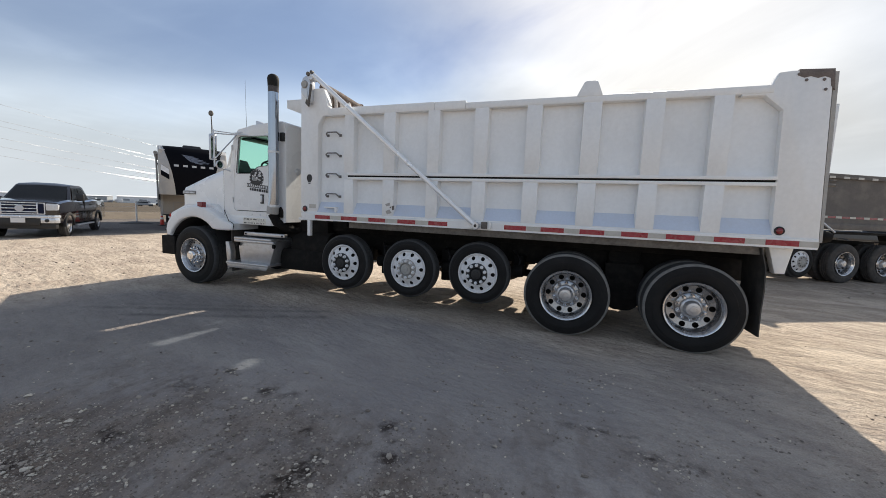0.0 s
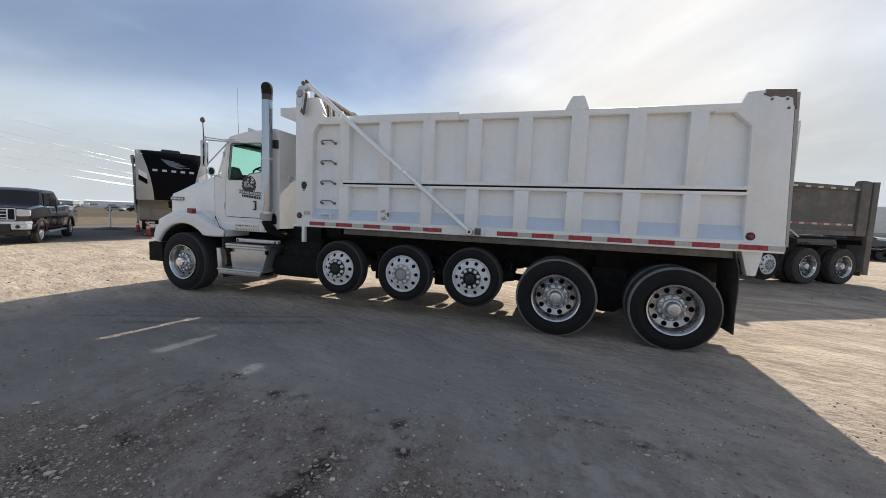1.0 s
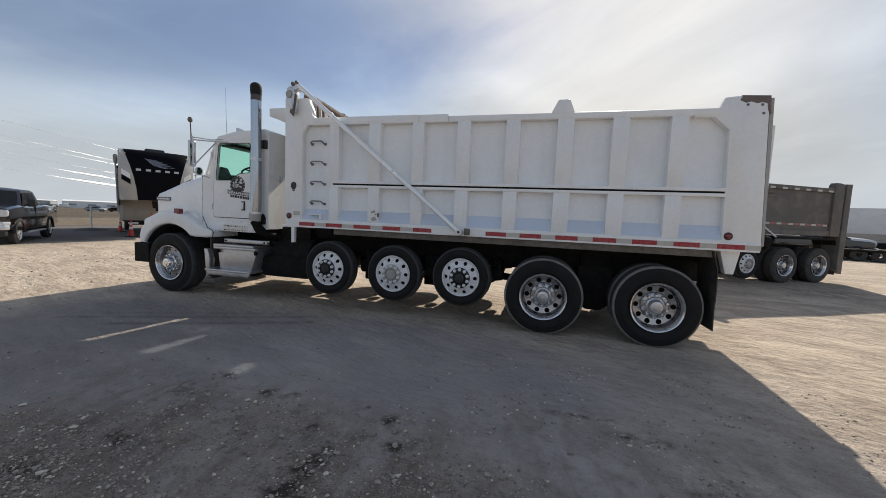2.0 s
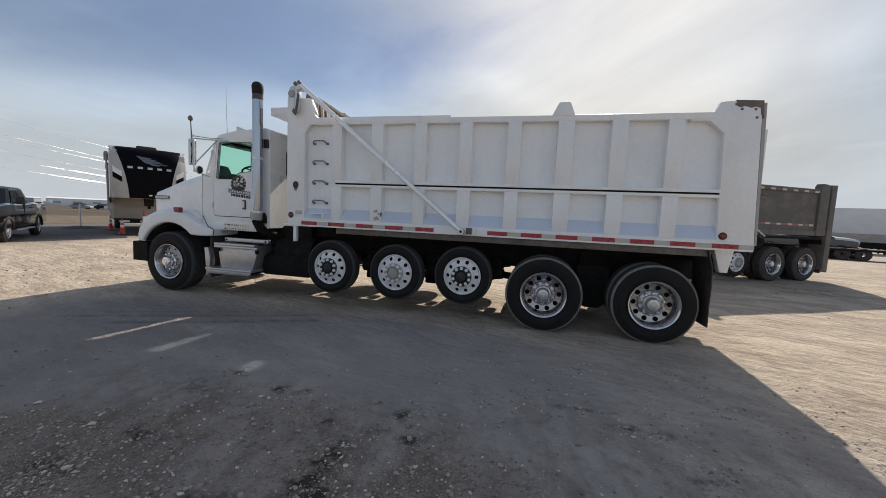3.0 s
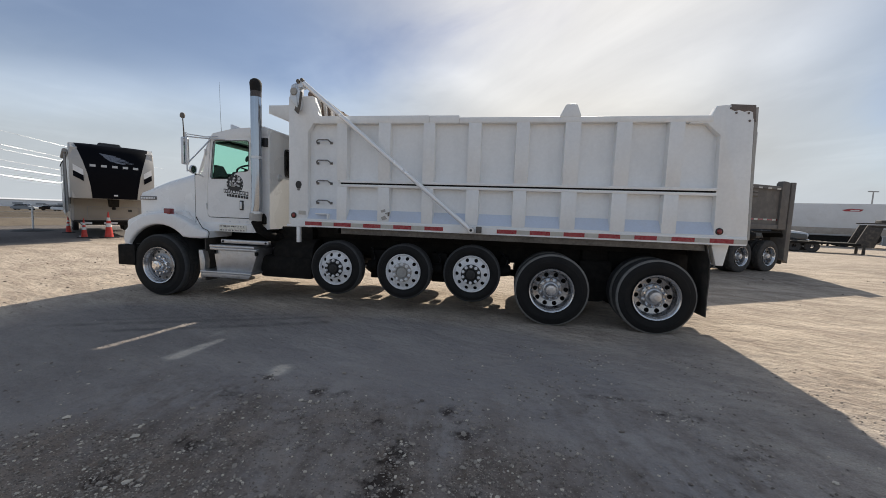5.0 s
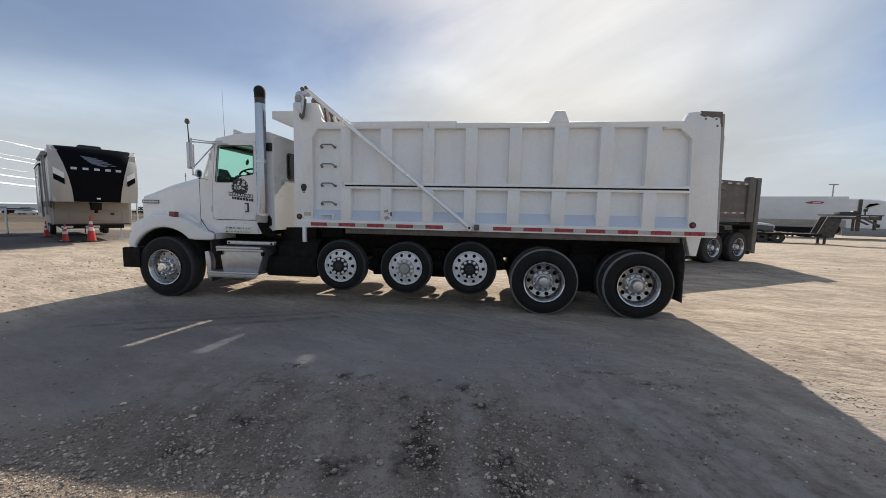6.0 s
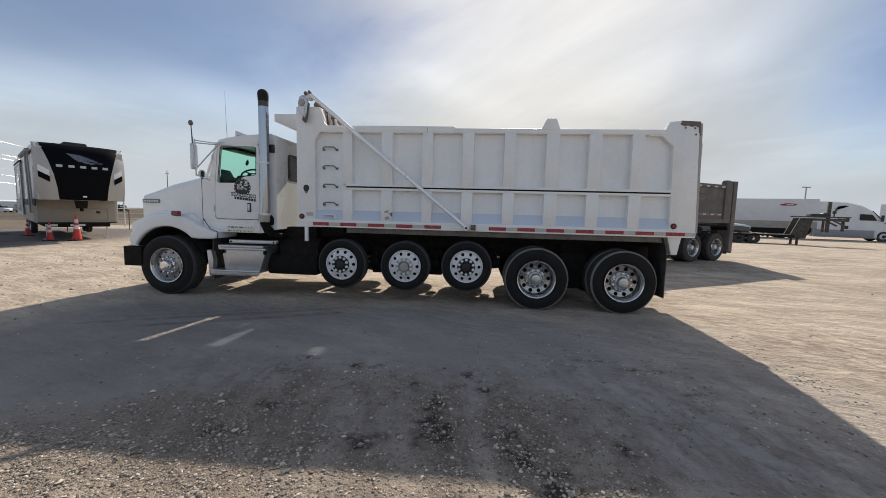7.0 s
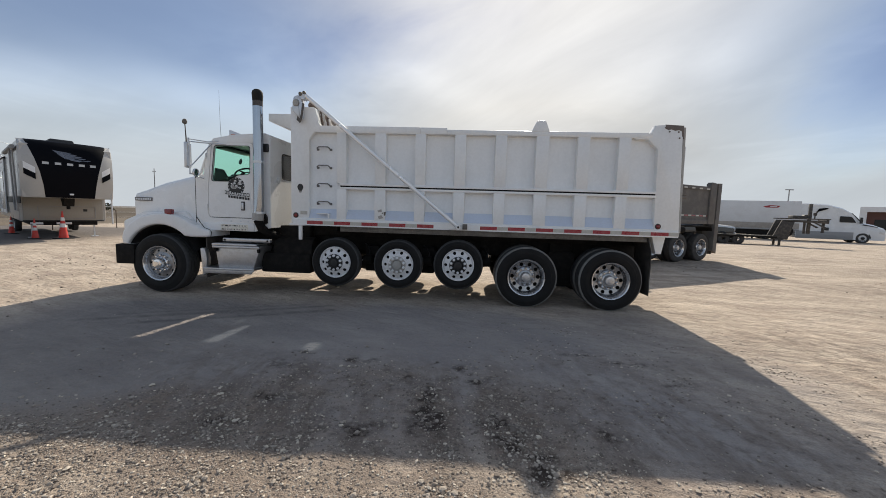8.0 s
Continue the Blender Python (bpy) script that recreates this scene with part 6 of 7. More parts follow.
def pickup(at, paint, label, group="", hood=None):
    """A crew-cab pickup; +x is its front, the origin on the ground between the axles."""
    car = thing("pickup_truck", at, label, "pickup truck", group)
    # body sides drawn in rows across: hood, doors, bed
    def row(x, hw, z0, z1, crown=0.03):
        return [(x, -hw, z0), (x, -hw - 0.015, (z0 + z1) / 2), (x, -hw + 0.01, z1 - 0.06), (x, -hw + 0.09, z1 - 0.005), (x, -0.3, z1 + crown), (x, 0.3, z1 + crown), (x, hw - 0.09, z1 - 0.005), (x, hw - 0.01, z1 - 0.06), (x, hw + 0.015, (z0 + z1) / 2), (x, hw, z0)]
    body = part("body", loft(B(), [row(2.72, 0.90, 0.62, 1.20), row(2.66, 0.95, 0.55, 1.25), row(2.2, 0.98, 0.50, 1.31), row(1.45, 0.99, 0.48, 1.35, 0.045), row(1.2, 0.99, 0.48, 1.32), row(-0.6, 0.99, 0.48, 1.32), row(-1.0, 0.99, 0.50, 1.36, 0.0), row(-3.0, 0.97, 0.55, 1.36, 0.0), row(-3.08, 0.95, 0.62, 1.34, 0.0)], False, True), paint, car, "", 30)
    hull = B()
    loft(hull, [[(1.32, -0.90, 1.29), (0.62, -0.74, 1.84), (0.45, -0.71, 1.90), (-0.55, -0.71, 1.90), (-0.80, -0.74, 1.84), (-1.02, -0.90, 1.29)],
                [(1.40, -0.3, 1.31), (0.68, -0.3, 1.84), (0.45, -0.3, 1.95), (-0.55, -0.3, 1.95), (-0.83, -0.3, 1.87), (-1.03, -0.3, 1.29)],
                [(1.40, 0.3, 1.31), (0.68, 0.3, 1.84), (0.45, 0.3, 1.95), (-0.55, 0.3, 1.95), (-0.83, 0.3, 1.87), (-1.03, 0.3, 1.29)],
                [(1.32, 0.90, 1.29), (0.62, 0.74, 1.84), (0.45, 0.71, 1.90), (-0.55, 0.71, 1.90), (-0.80, 0.74, 1.84), (-1.02, 0.90, 1.29)]], False, True)
    part("cabin", hull, paint, car, "", 25)
    if hood:
        part("hood", loft(B(), [[(x, -w - 0.10, z - 0.15), (x, -w - 0.05, z - 0.03), (x, -w * 0.4, z + c), (x, w * 0.4, z + c), (x, w + 0.05, z - 0.03), (x, w + 0.10, z - 0.15)] for x, w, z, c in ((2.73, 0.88, 1.225, 0.02), (2.62, 0.90, 1.295, 0.03), (2.2, 0.92, 1.350, 0.035), (1.48, 0.92, 1.395, 0.05))]), hood, car, "white hood")
    # glass lies just proud of the cabin skin
    part("windscreen", loft(B(), [[(1.352, -0.80, 1.345), (1.407, 0.0, 1.365), (1.352, 0.80, 1.345)], [(0.725, -0.68, 1.825), (0.755, 0.0, 1.855), (0.725, 0.68, 1.825)]]), M_DARKGLASS, car, "dark windscreen")
    for s in (-1, 1):
        for pts in ([(1.10, 1.34), (0.62, 1.79), (0.12, 1.81), (0.12, 1.34)], [(0.02, 1.34), (0.02, 1.81), (-0.52, 1.81), (-0.80, 1.36)]):
            g = [(x, s * (0.905 - 0.155 * (z - 1.29) / 0.55 + 0.012), z) for x, z in pts]
            part("side_window", loft(B(), [[g[0], g[1]], [g[3], g[2]]]), M_DARKGLASS, car, "dark side window")
        for x in (0.95, -0.25):
            part("door_handle", box(B(), x - 0.68, x - 0.46, min(s * 0.99, s * 1.02), max(s * 0.99, s * 1.02), 1.14, 1.17, 0.008), M_BLACK, car)
        part("door_seam", box(B(), 0.065, 0.077, min(s * 0.95, s * 1.006), max(s * 0.95, s * 1.006), 0.55, 1.29), M_BLACK, car)
        mir = B()
        box(mir, 1.0, 1.14, min(s * 1.02, s * 1.24), max(s * 1.02, s * 1.24), 1.30, 1.58, 0.03)
        part("mirror", mir, M_BLACK, car)
        part("mirror_stalk", tube(B(), [(1.06, s * 0.93, 1.34), (1.06, s * 1.05, 1.38)], 0.025, 8), M_BLACK, car)
        part("headlamp", prism(B(), rounded([(s * 0.63, 0.97), (s * 0.95, 0.98), (s * 0.95, 1.19), (s * 0.63, 1.21)], 0.05), 2.60, 2.735, "x", 0.01), M_HEADLAMP, car, "large clear headlamp")
        part("running_board", box(B(), -1.0, 1.05, min(s * 0.88, s * 1.04), max(s * 0.88, s * 1.04), 0.36, 0.42, 0.015), M_GALV, car)
        for x in (1.84, -1.84):
            arch = [(x + r * math.cos(radians(d)), 0.40 + r * math.sin(radians(d))) for r, ds in ((0.50, range(0, 181, 15)), (0.40, range(180, -1, -15))) for d in ds]
            part("wheel_arch", prism(B(), arch, min(s * 0.90, s * 1.015), max(s * 0.90, s * 1.015), "y", 0.006), M_BLACK, car)
            small_wheel(car, x, s * 0.98, 0.39, s > 0, 0.99)
    bump = [(2.70, -0.98), (2.86, -0.86), (2.90, 0), (2.86, 0.86), (2.70, 0.98), (2.62, 0.98), (2.70, 0.0), (2.62, -0.98)]
    part("bumper", prism(B(), rounded(bump, 0.03), 0.71, 0.81, "z", 0.02), M_BRIGHT, car, "bright front bumper")
    for s in (-1, 1):
        end = [(2.72, s * 0.97), (2.84, s * 0.88), (2.87, s * 0.52), (2.74, s * 0.50), (2.62, s * 0.95)]
        part("bumper_end", prism(B(), rounded(end if s > 0 else end[::-1], 0.03), 0.54, 0.72, "z", 0.02), M_BRIGHT, car)
        part("fog_lamp", lathe(B(), [(0, 0.02), (0.05, 0.018), (0.06, 0.0)], 16, (2.86, s * 0.68, 0.63), "x"), M_BLACK, car)
    part("bumper_inset", box(B(), 2.66, 2.85, -0.51, 0.51, 0.46, 0.71, 0.02), M_BLACK, car)
    part("lower_valance", box(B(), 2.5, 2.76, -0.88, 0.88, 0.34, 0.54, 0.03), M_BLACK, car)
    part("grille_back", box(B(), 2.66, 2.725, -0.60, 0.60, 0.84, 1.21, 0.01), M_NAVY, car, "dark blue grille mesh")
    for y in (-0.45, 0.41):
        part("grille_post", box(B(), 2.72, 2.762, y, y + 0.035, 0.85, 1.21, 0.006), M_BRIGHT, car)
    for z in (0.90, 1.01, 1.12):
        part("grille_bar", box(B(), 2.72, 2.765, -0.42, 0.42, z, z + 0.034, 0.006), M_BRIGHT, car, "bright grille bar")
    part("grille_frame", ring_plate(B(), rounded([(-0.62, 0.83), (0.62, 0.83), (0.62, 1.23), (-0.62, 1.23)], 0.04), rounded([(-0.595, 0.86), (0.595, 0.86), (0.595, 1.205), (-0.595, 1.205)], 0.03), 2.72, 2.755, "x"), M_BRIGHT, car)
    part("badge", lathe(B(), [(0, 0.02), (0.09, 0.016), (0.11, 0.0)], 20, (2.762, 0, 1.03), "x"), M_RVGREY, car)
    part("number_plate", box(B(), 2.905, 2.918, -0.17, 0.17, 0.56, 0.72), M_DECALW, car, "pale blank plate")
    part("rear_bumper", box(B(), -3.2, -3.05, -0.95, 0.95, 0.55, 0.72, 0.03), M_CHROME, car)
    part("bed_cover", box(B(), -3.02, -1.04, -0.88, 0.88, 1.355, 1.375, 0.006), M_BLACK, car)
    part("underbody", box(B(), -2.9, 2.5, -0.75, 0.75, 0.35, 0.55), M_CHASSIS, car)
    return car


def fifth_wheel():
    """A fifth-wheel camper; +x is its front, the origin under the middle of its nose."""
    x0, y0 = -17.02, 7.75
    rv = thing("camper_trailer", pose(x0, y0, terrain(x0, y0) - 0.12, 0, 0, -34.0) @ Matrix.Scale(1.035, 4), "beige and black fifth-wheel camper trailer parked on its legs", "camper")
    W = 1.30
    shell = B()
    prism(shell, [(-11.2, 0.80), (-1.75, 0.80), (-1.70, 1.74), (-0.35, 1.74), (-0.30, 3.70), (-0.55, 3.86), (-11.2, 3.86)], -W, W, "y", 0.05, 3)
    part("body", shell, M_RVBEIGE, rv, "beige camper body")
    # moulded nose: pale cheeks, black middle
    zs = (1.75, 2.2, 2.7, 3.2, 3.6, 3.82, 3.90)
    xs = (-0.14, -0.02, 0.05, 0.03, -0.08, -0.24, -0.45)
    cut = (0.70, 0.74, 0.82, 0.94, 1.06, 1.13, 1.15)

    def nose_x(x, y):
        return x - 0.30 * (abs(y) / W) ** 3.2
    for s in (-1, 1):
        rows = []
        for x, z, c in zip(xs, zs, cut):
            ys = [c + (W + 0.015 - c) * k / 4 for k in range(5)]
            rows.append([(nose_x(x, y), s * y, z) for y in ys] + [(-0.62, s * (W + 0.015), z)])
        part("nose_cheek", loft(B(), rows), M_RVBEIGE, rv, "beige nose cheek", 50)
        # white and black slash on the cheek
        for z0, z1, mat, lab in ((2.62, 2.84, M_RVWHITE, "white slash stripe"), (2.40, 2.62, M_RVDARK, "black slash stripe")):
            r = []
            for y in (0.93, 1.02, 1.12, 1.22):
                k = (y - 0.93) / 0.3
                za, zb = z0 + 0.20 * k, z1 + 0.22 * k
                r.append([(nose_x(0.055, y) + 0.004, s * y, za), (nose_x(0.045, y) + 0.006, s * y, zb)])
            part("slash_stripe", loft(B(), r), mat, rv, lab)
    rows = [[(nose_x(x, y) + 0.003, y, z) for y in (c * k / 8 for k in range(-8, 9))] for x, z, c in zip(xs, zs, cut)]
    part("nose_panel", loft(B(), rows), M_RVDARK, rv, "glossy black nose panel", 50)

    def on_nose(y, z):
        for (xa, za), (xb, zb) in zip(zip(xs, zs), zip(xs[1:], zs[1:])):
            if za <= z <= zb:
                return nose_x(xa + (xb - xa) * (z - za) / (zb - za), y) + 0.012
        return 0.02
    # maker's mark as plain pale bars, and a winged shape above
    for k in range(5):
        c = -0.66 + 0.33 * k
        bm = B()
        loft(bm, [[(on_nose(y, z), y, z) for y in (c - 0.085, c, c + 0.085)] for z in (2.985, 3.03, 3.075)])
        part("mark_bar", bm, M_RVLETTER, rv, "plain white bar")
    wing = B()
    for k, (ya, yb, z) in enumerate(((-0.46, 0.06, 3.47), (-0.40, 0.22, 3.41), (-0.34, 0.36, 3.35), (-0.28, 0.48, 3.29), (-0.20, 0.62, 3.23), (-0.05, 0.36, 3.19))):
        loft(wing, [[(on_nose(ya, z + 0.06), ya, z + 0.06), (on_nose(yb, z), yb, z)], [(on_nose(ya + 0.08, z + 0.0), ya + 0.08, z + 0.0), (on_nose(yb - 0.1, z - 0.035), yb - 0.1, z - 0.035)]])
    part("wing_mark", wing, M_RVWING, rv, "grey wing-shaped mark")
    part("lower_front", box(B(), -1.76, -1.68, -1.20, 1.20, 0.82, 1.73, 0.03), M_RVLOW, rv, "tan lower front panel")
    part("hatch", box(B(), -1.685, -1.668, -0.75, 0.90, 0.95, 1.36, 0.01), M_RVLOW, rv)
    part("hatch_lock", box(B(), -1.67, -1.655, 0.55, 0.68, 1.20, 1.30), M_BLACK, rv)
    pin = B()
    prism(pin, [(-1.45, 1.74), (-0.55, 1.74), (-0.62, 1.62), (-0.75, 1.42), (-1.05, 1.42), (-1.2, 1.6)], -0.16, 0.16, "y", 0.02)
    tube(pin, [(-0.9, 0, 1.44), (-0.9, 0, 1.30)], 0.06, 12)
    part("pin_box", pin, M_CHASSIS, rv, "black hitch pin box")
    part("nose_lamp", box(B(), 0.0, 0.03, -0.06, 0.06, 1.86, 1.92, 0.006), M_RVWHITE, rv)
    part("underframe", box(B(), -11.0, -1.7, -1.0, 1.0, 0.62, 0.80, 0.02), M_CHASSIS, rv)
    for y0_, y1_ in ((-1.02, -0.66), (-0.28, 0.18)):
        part("frame_plate", box(B(), -1.70, -1.685, y0_, y1_, 0.655, 0.745, 0.004), M_RVWHITE, rv, "white plate on the frame")
    part("hatch_frame", ring_plate(B(), rounded([(-0.80, 0.90), (0.95, 0.90), (0.95, 1.41), (-0.80, 1.41)], 0.04), rounded([(-0.775, 0.925), (0.925, 0.925), (0.925, 1.385), (-0.775, 1.385)], 0.03), -1.682, -1.664, "x"), M_SEMIGREY, rv)
    part("bottom_trim", box(B(), -1.70, -1.66, -1.22, 1.22, 0.78, 0.83, 0.008), M_BLACK, rv)
    for y in (-0.95, 0.95):
        leg = B()
        box(leg, -2.13, -2.08, y - 0.025, y + 0.025, 0.10, 0.85)
        box(leg, -2.22, -1.99, y - 0.12, y + 0.12, 0.10, 0.13)
        part("landing_leg", leg, M_GALV, rv)
    for s in (-1, 1):
        for x in (-7.0, -7.9):
            small_wheel(rv, x, s * 1.12, 0.46, s > 0, 0.92)
    part("roof_unit", box(B(), -2.6, -1.5, -0.38, 0.38, 3.85, 4.12, 0.08), M_BLACK, rv, "dark roof air unit")
    part("ladder_rail", tube(B(), [(-0.60, 1.30, 1.75), (-0.60, 1.30, 0.7)], 0.03, 8), M_GALV, rv)
    # side room pushed out, awning arms, steps
    room = part("slide_out", box(B(), -9.4, -6.0, -1.36, -1.2, 1.05, 3.45, 0.05), M_RVBEIGE, rv, "beige slide-out room")
    part("slide_trim", ring_plate(B(), [(-9.45, 1.0), (-5.95, 1.0), (-5.95, 3.5), (-9.45, 3.5)], [(-9.3, 1.15), (-6.1, 1.15), (-6.1, 3.35), (-9.3, 3.35)], -1.38, -1.355, "y"), M_RVWHITE, room)
    part("slide_window", box(B(), -8.4, -6.8, -1.375, -1.355, 2.0, 2.9), M_DARKGLASS, room)
    part("slide_awning", prism(B(), [(-1.2, 3.62), (-1.40, 3.50), (-1.42, 3.45), (-1.2, 3.55)], -9.5, -5.9, "x"), M_CHASSIS, rv)
    for x in (-1.2, -2.2):
        part("awning_arm", tube(B(), [(x, -1.40, 3.6), (x, -1.36, 1.2)], 0.03, 8), M_SEMIGREY, rv)
    part("awning_tube", tube(B(), [(-1.0, -1.40, 3.60), (-4.4, -1.40, 3.60)], 0.08, 12), M_SEMIGREY, rv)
    part("side_stripe", box(B(), -11.0, -0.6, -1.322, -1.305, 1.5, 1.75), M_RVDARK, rv)
    return rv


TYRE_D = TYRE_R.copy()
TYRE_D.materials[0] = M_TYREDUST
TYRE_D.materials[1] = M_TYREDUST
TYRE_D.materials[2] = M_TYREDUST


def second_dump_truck():
    """Seen from behind its corner; -x is its front, the origin under the first rear axle's near wheel."""
    at = pose(6.76, 7.92, terrain(6.76, 7.92), 0, 0, 30)
    t = thing("dump_truck", at, "dusty dark grey tandem dump truck with a worn steel body", "truck")
    for x, z in ((0, 0.52), (1.38, 0.52)):
        for y, r in ((0.0, 0), (2.36, 180)):
            make_wheel(t, pose(x, y, z, 0, 0, r), TYRE_D, RIM_R, HUB_R, 0.143, 0.128, TYRE_D, 0.33, drum=0.2)
    for y, r in ((0.0, 0), (2.36, 180)):
        make_wheel(t, pose(-1.45, y, 0.56, 0, 0, r), TYRE_P, RIM_P, HUB_PG, 0.125, -0.034)
        make_wheel(t, pose(-5.6, y, 0.52, 0, 0, r), TYRE_F, RIM_F, HUB_F, 0.143, 0.072)
    for x in (-5.6, -1.45, 0, 1.38):
        part("axle", tube(B(), [(x, 0.2, 0.52), (x, 2.16, 0.52)], 0.09, 10), M_CHASSIS, t)
    for y in (0.75, 1.5):
        part("frame_rail", box(B(), -6.8, 2.1, y, y + 0.1, 0.8, 1.1), M_CHASSIS, t)
    body = part("dump_body", prism(B(), [(0.0, 1.50), (0.0, 2.80), (0.06, 2.80), (0.06, 1.56), (2.30, 1.56), (2.30, 2.80), (2.36, 2.80), (2.36, 1.50)], -3.6, 1.75, "x"), M_DUSTY, t, "dusty dark steel dump body")
    part("front_wall", box(B(), -3.7, -3.6, 0.0, 2.36, 1.5, 3.1), M_DUSTY, body)
    part("tailgate", box(B(), 1.85, 1.95, 0.05, 2.31, 1.5, 2.82, 0.02), M_DUSTY, body)
    for s, (y0, y1) in enumerate(((-0.05, 0.12), (2.24, 2.41))):
        part("top_rail", box(B(), -3.65, 1.65, y0, y1, 2.73, 2.84, 0.015), M_DUSTY, body)
        part("bottom_rail", box(B(), -3.65, 1.75, y0, y1, 1.42, 1.58, 0.015), M_DUSTY, body)
        part("rear_post", prism(B(), [(1.55, 1.42), (1.95, 1.42), (1.95, 2.98), (1.75, 3.01), (1.62, 3.01), (1.55, 2.92)], y0 - 0.02, y1, "y", 0.015), M_DUSTY, body)
        part("rear_post", prism(B(), [(1.98, 0.40), (2.22, 0.28), (2.22, 3.0), (1.99, 2.99)], y0 - 0.04, y1 + 0.25 * (1 if not s else 0), "y", 0.015), M_DUSTY, body)
        if not s:
            for z in (2.69, 1.68):
                for k in range(11):
                    x = -3.3 + 0.46 * k
                    part("tape", box(B(), x, x + 0.19, -0.058 if z > 2.5 else -0.008, -0.051 if z > 2.5 else -0.001, z + 0.03, z + 0.085), M_TAPEW, body, "white reflective tape")
                    part("tape", box(B(), x + 0.2, x + 0.45, -0.058 if z > 2.5 else -0.008, -0.051 if z > 2.5 else -0.001, z + 0.03, z + 0.085), M_REDLAMP if z < 2 else M_DUSTY, body)
            part("prop", tube(B(), [(-1.9, -0.10, 2.05), (-0.65, -0.10, 1.35)], 0.025, 8), M_GALV, body, "grey tarp arm")
    part("fender", prism(B(), rounded([(-0.65, 1.12), (-0.5, 1.3), (1.9, 1.3), (2.0, 1.12), (2.0, 1.18), (1.9, 1.36), (-0.5, 1.36), (-0.65, 1.18)], 0.04), 0.0, 0.6, "y"), M_CHASSIS, t)
    part("mud_flap", box(B(), 2.04, 2.07, 0.0, 0.62, 0.25, 1.3), M_RUBBER, t, "black rubber mud flap")
    part("mud_flap", box(B(), 2.02, 2.05, 1.74, 2.36, 0.25, 1.3), M_RUBBER, t)
    cab = part("cab", prism(B(), [(-6.6, 0.9), (-6.6, 1.7), (-5.2, 1.95), (-4.95, 2.7), (-3.85, 2.75), (-3.85, 1.0)], 0.2, 2.16, "y", 0.05), M_CARWHITE, t)
    part("windscreen", box(B(), -5.2, -5.15, 0.3, 2.06, 2.0, 2.5), M_DARKGLASS, cab)
    return t


def semi_and_trailer():
    ang = -20.7
    base = pose(39.1, 34.6, terrain(39.1, 34.6), 0, 0, ang)
    s = thing("semi_tractor", base @ pose(-0.75, 0, 0), "white aerodynamic sleeper semi tractor with grey side skirts", "truck")
    hw = 1.22
    hull = B()
    rows = []
    for x, z0, z1, w in ((1.80, 0.35, 1.25, 0.90), (1.62, 0.32, 1.52, 1.10), (0.8, 0.32, 1.84, 1.2), (-0.15, 0.32, 2.05, 1.22), (-0.95, 0.32, 3.00, 1.22), (-1.65, 0.32, 3.45, 1.22), (-2.8, 0.32, 3.80, 1.22), (-4.3, 0.32, 3.92, 1.22), (-5.2, 0.32, 3.90, 1.22)):
        k = 0.86 if z1 > 2.2 else 0.8
        rows.append([(x, -w, z0), (x, -w, 1.1), (x, -w * 0.99, min(1.6, z1 - 0.15)), (x, -w * (0.93 if z1 > 2.2 else 0.9), z1 - 0.12), (x, -w * k + 0.12, z1), (x, w * k - 0.12, z1), (x, w * (0.93 if z1 > 2.2 else 0.9), z1 - 0.12), (x, w * 0.99, min(1.6, z1 - 0.15)), (x, w, 1.1), (x, w, z0)])
    part("body", loft(hull, rows, False, True), M_CARWHITE, s, "white aerodynamic body", 40)
    for y in (-1, 1):
        part("side_skirt", box(B(), -5.15, -0.7, min(y * 1.21, y * 1.25), max(y * 1.21, y * 1.25), 0.28, 1.05, 0.02), M_SEMIGREY, s, "grey side skirt")
        part("side_window", prism(B(), rounded([(-0.60, 2.02), (-0.98, 2.60), (-1.85, 2.64), (-1.85, 2.02)], 0.10), min(y * 1.19, y * 1.235), max(y * 1.19, y * 1.235), "y"), M_DARKGLASS, s, "dark side window")
        part("mark", prism(B(), [(-3.75, 2.95), (-2.75, 3.36), (-2.95, 3.44), (-3.5, 3.36)], min(y * 1.18, y * 1.225), max(y * 1.18, y * 1.225), "y"), M_RVDARK, s, "dark wing-shaped mark")
        part("mirror", box(B(), -0.42, -0.24, min(y * 1.3, y * 1.5), max(y * 1.3, y * 1.5), 1.95, 2.55, 0.03), M_BLACK, s)
        part("tank_cap", box(B(), -3.0, -2.6, min(y * 1.24, y * 1.26), max(y * 1.24, y * 1.26), 1.15, 1.45, 0.01), M_BLACK, s)
        arch = [(0.62 * math.cos(radians(d)), 0.5 + 0.62 * math.sin(radians(d))) for d in range(0, 181, 15)]
        part("wheel_arch", prism(B(), arch, min(y * 1.0, y * 1.208), max(y * 1.0, y * 1.208), "y"), M_BLACK, s)
        make_wheel(s, pose(0, y * 1.24, 0.5, 0, 0, 180 if y > 0 else 0), TYRE_D, RIM_F, HUB_P, 0.143, 0.072)
        part("hood_vent", prism(B(), [(-0.10, 1.80), (0.95, 1.60), (1.0, 1.66), (-0.05, 1.88)], min(y * 1.17, y * 1.215), max(y * 1.17, y * 1.215), "y"), M_BLACK, s, "dark hood side vent")
        for x in (-6.3, -7.6):
            make_wheel(s, pose(x, y * 1.22, 0.5, 0, 0, 180 if y > 0 else 0), TYRE_R, RIM_R, HUB_R, 0.143, 0.128, TYRE_R, 0.33, drum=0.2)
        part("headlamp", box(B(), 1.15, 1.60, min(y * 1.0, y * 1.16), max(y * 1.0, y * 1.16), 0.98, 1.32, 0.05), M_HEADLAMP, s)
    part("windscreen", loft(B(), [[(-0.12, -1.0, 2.14), (-0.08, 0, 2.16), (-0.12, 1.0, 2.14)], [(-0.88, -0.98, 2.97), (-0.86, 0, 3.03), (-0.88, 0.98, 2.97)]]), M_DARKGLASS, s)
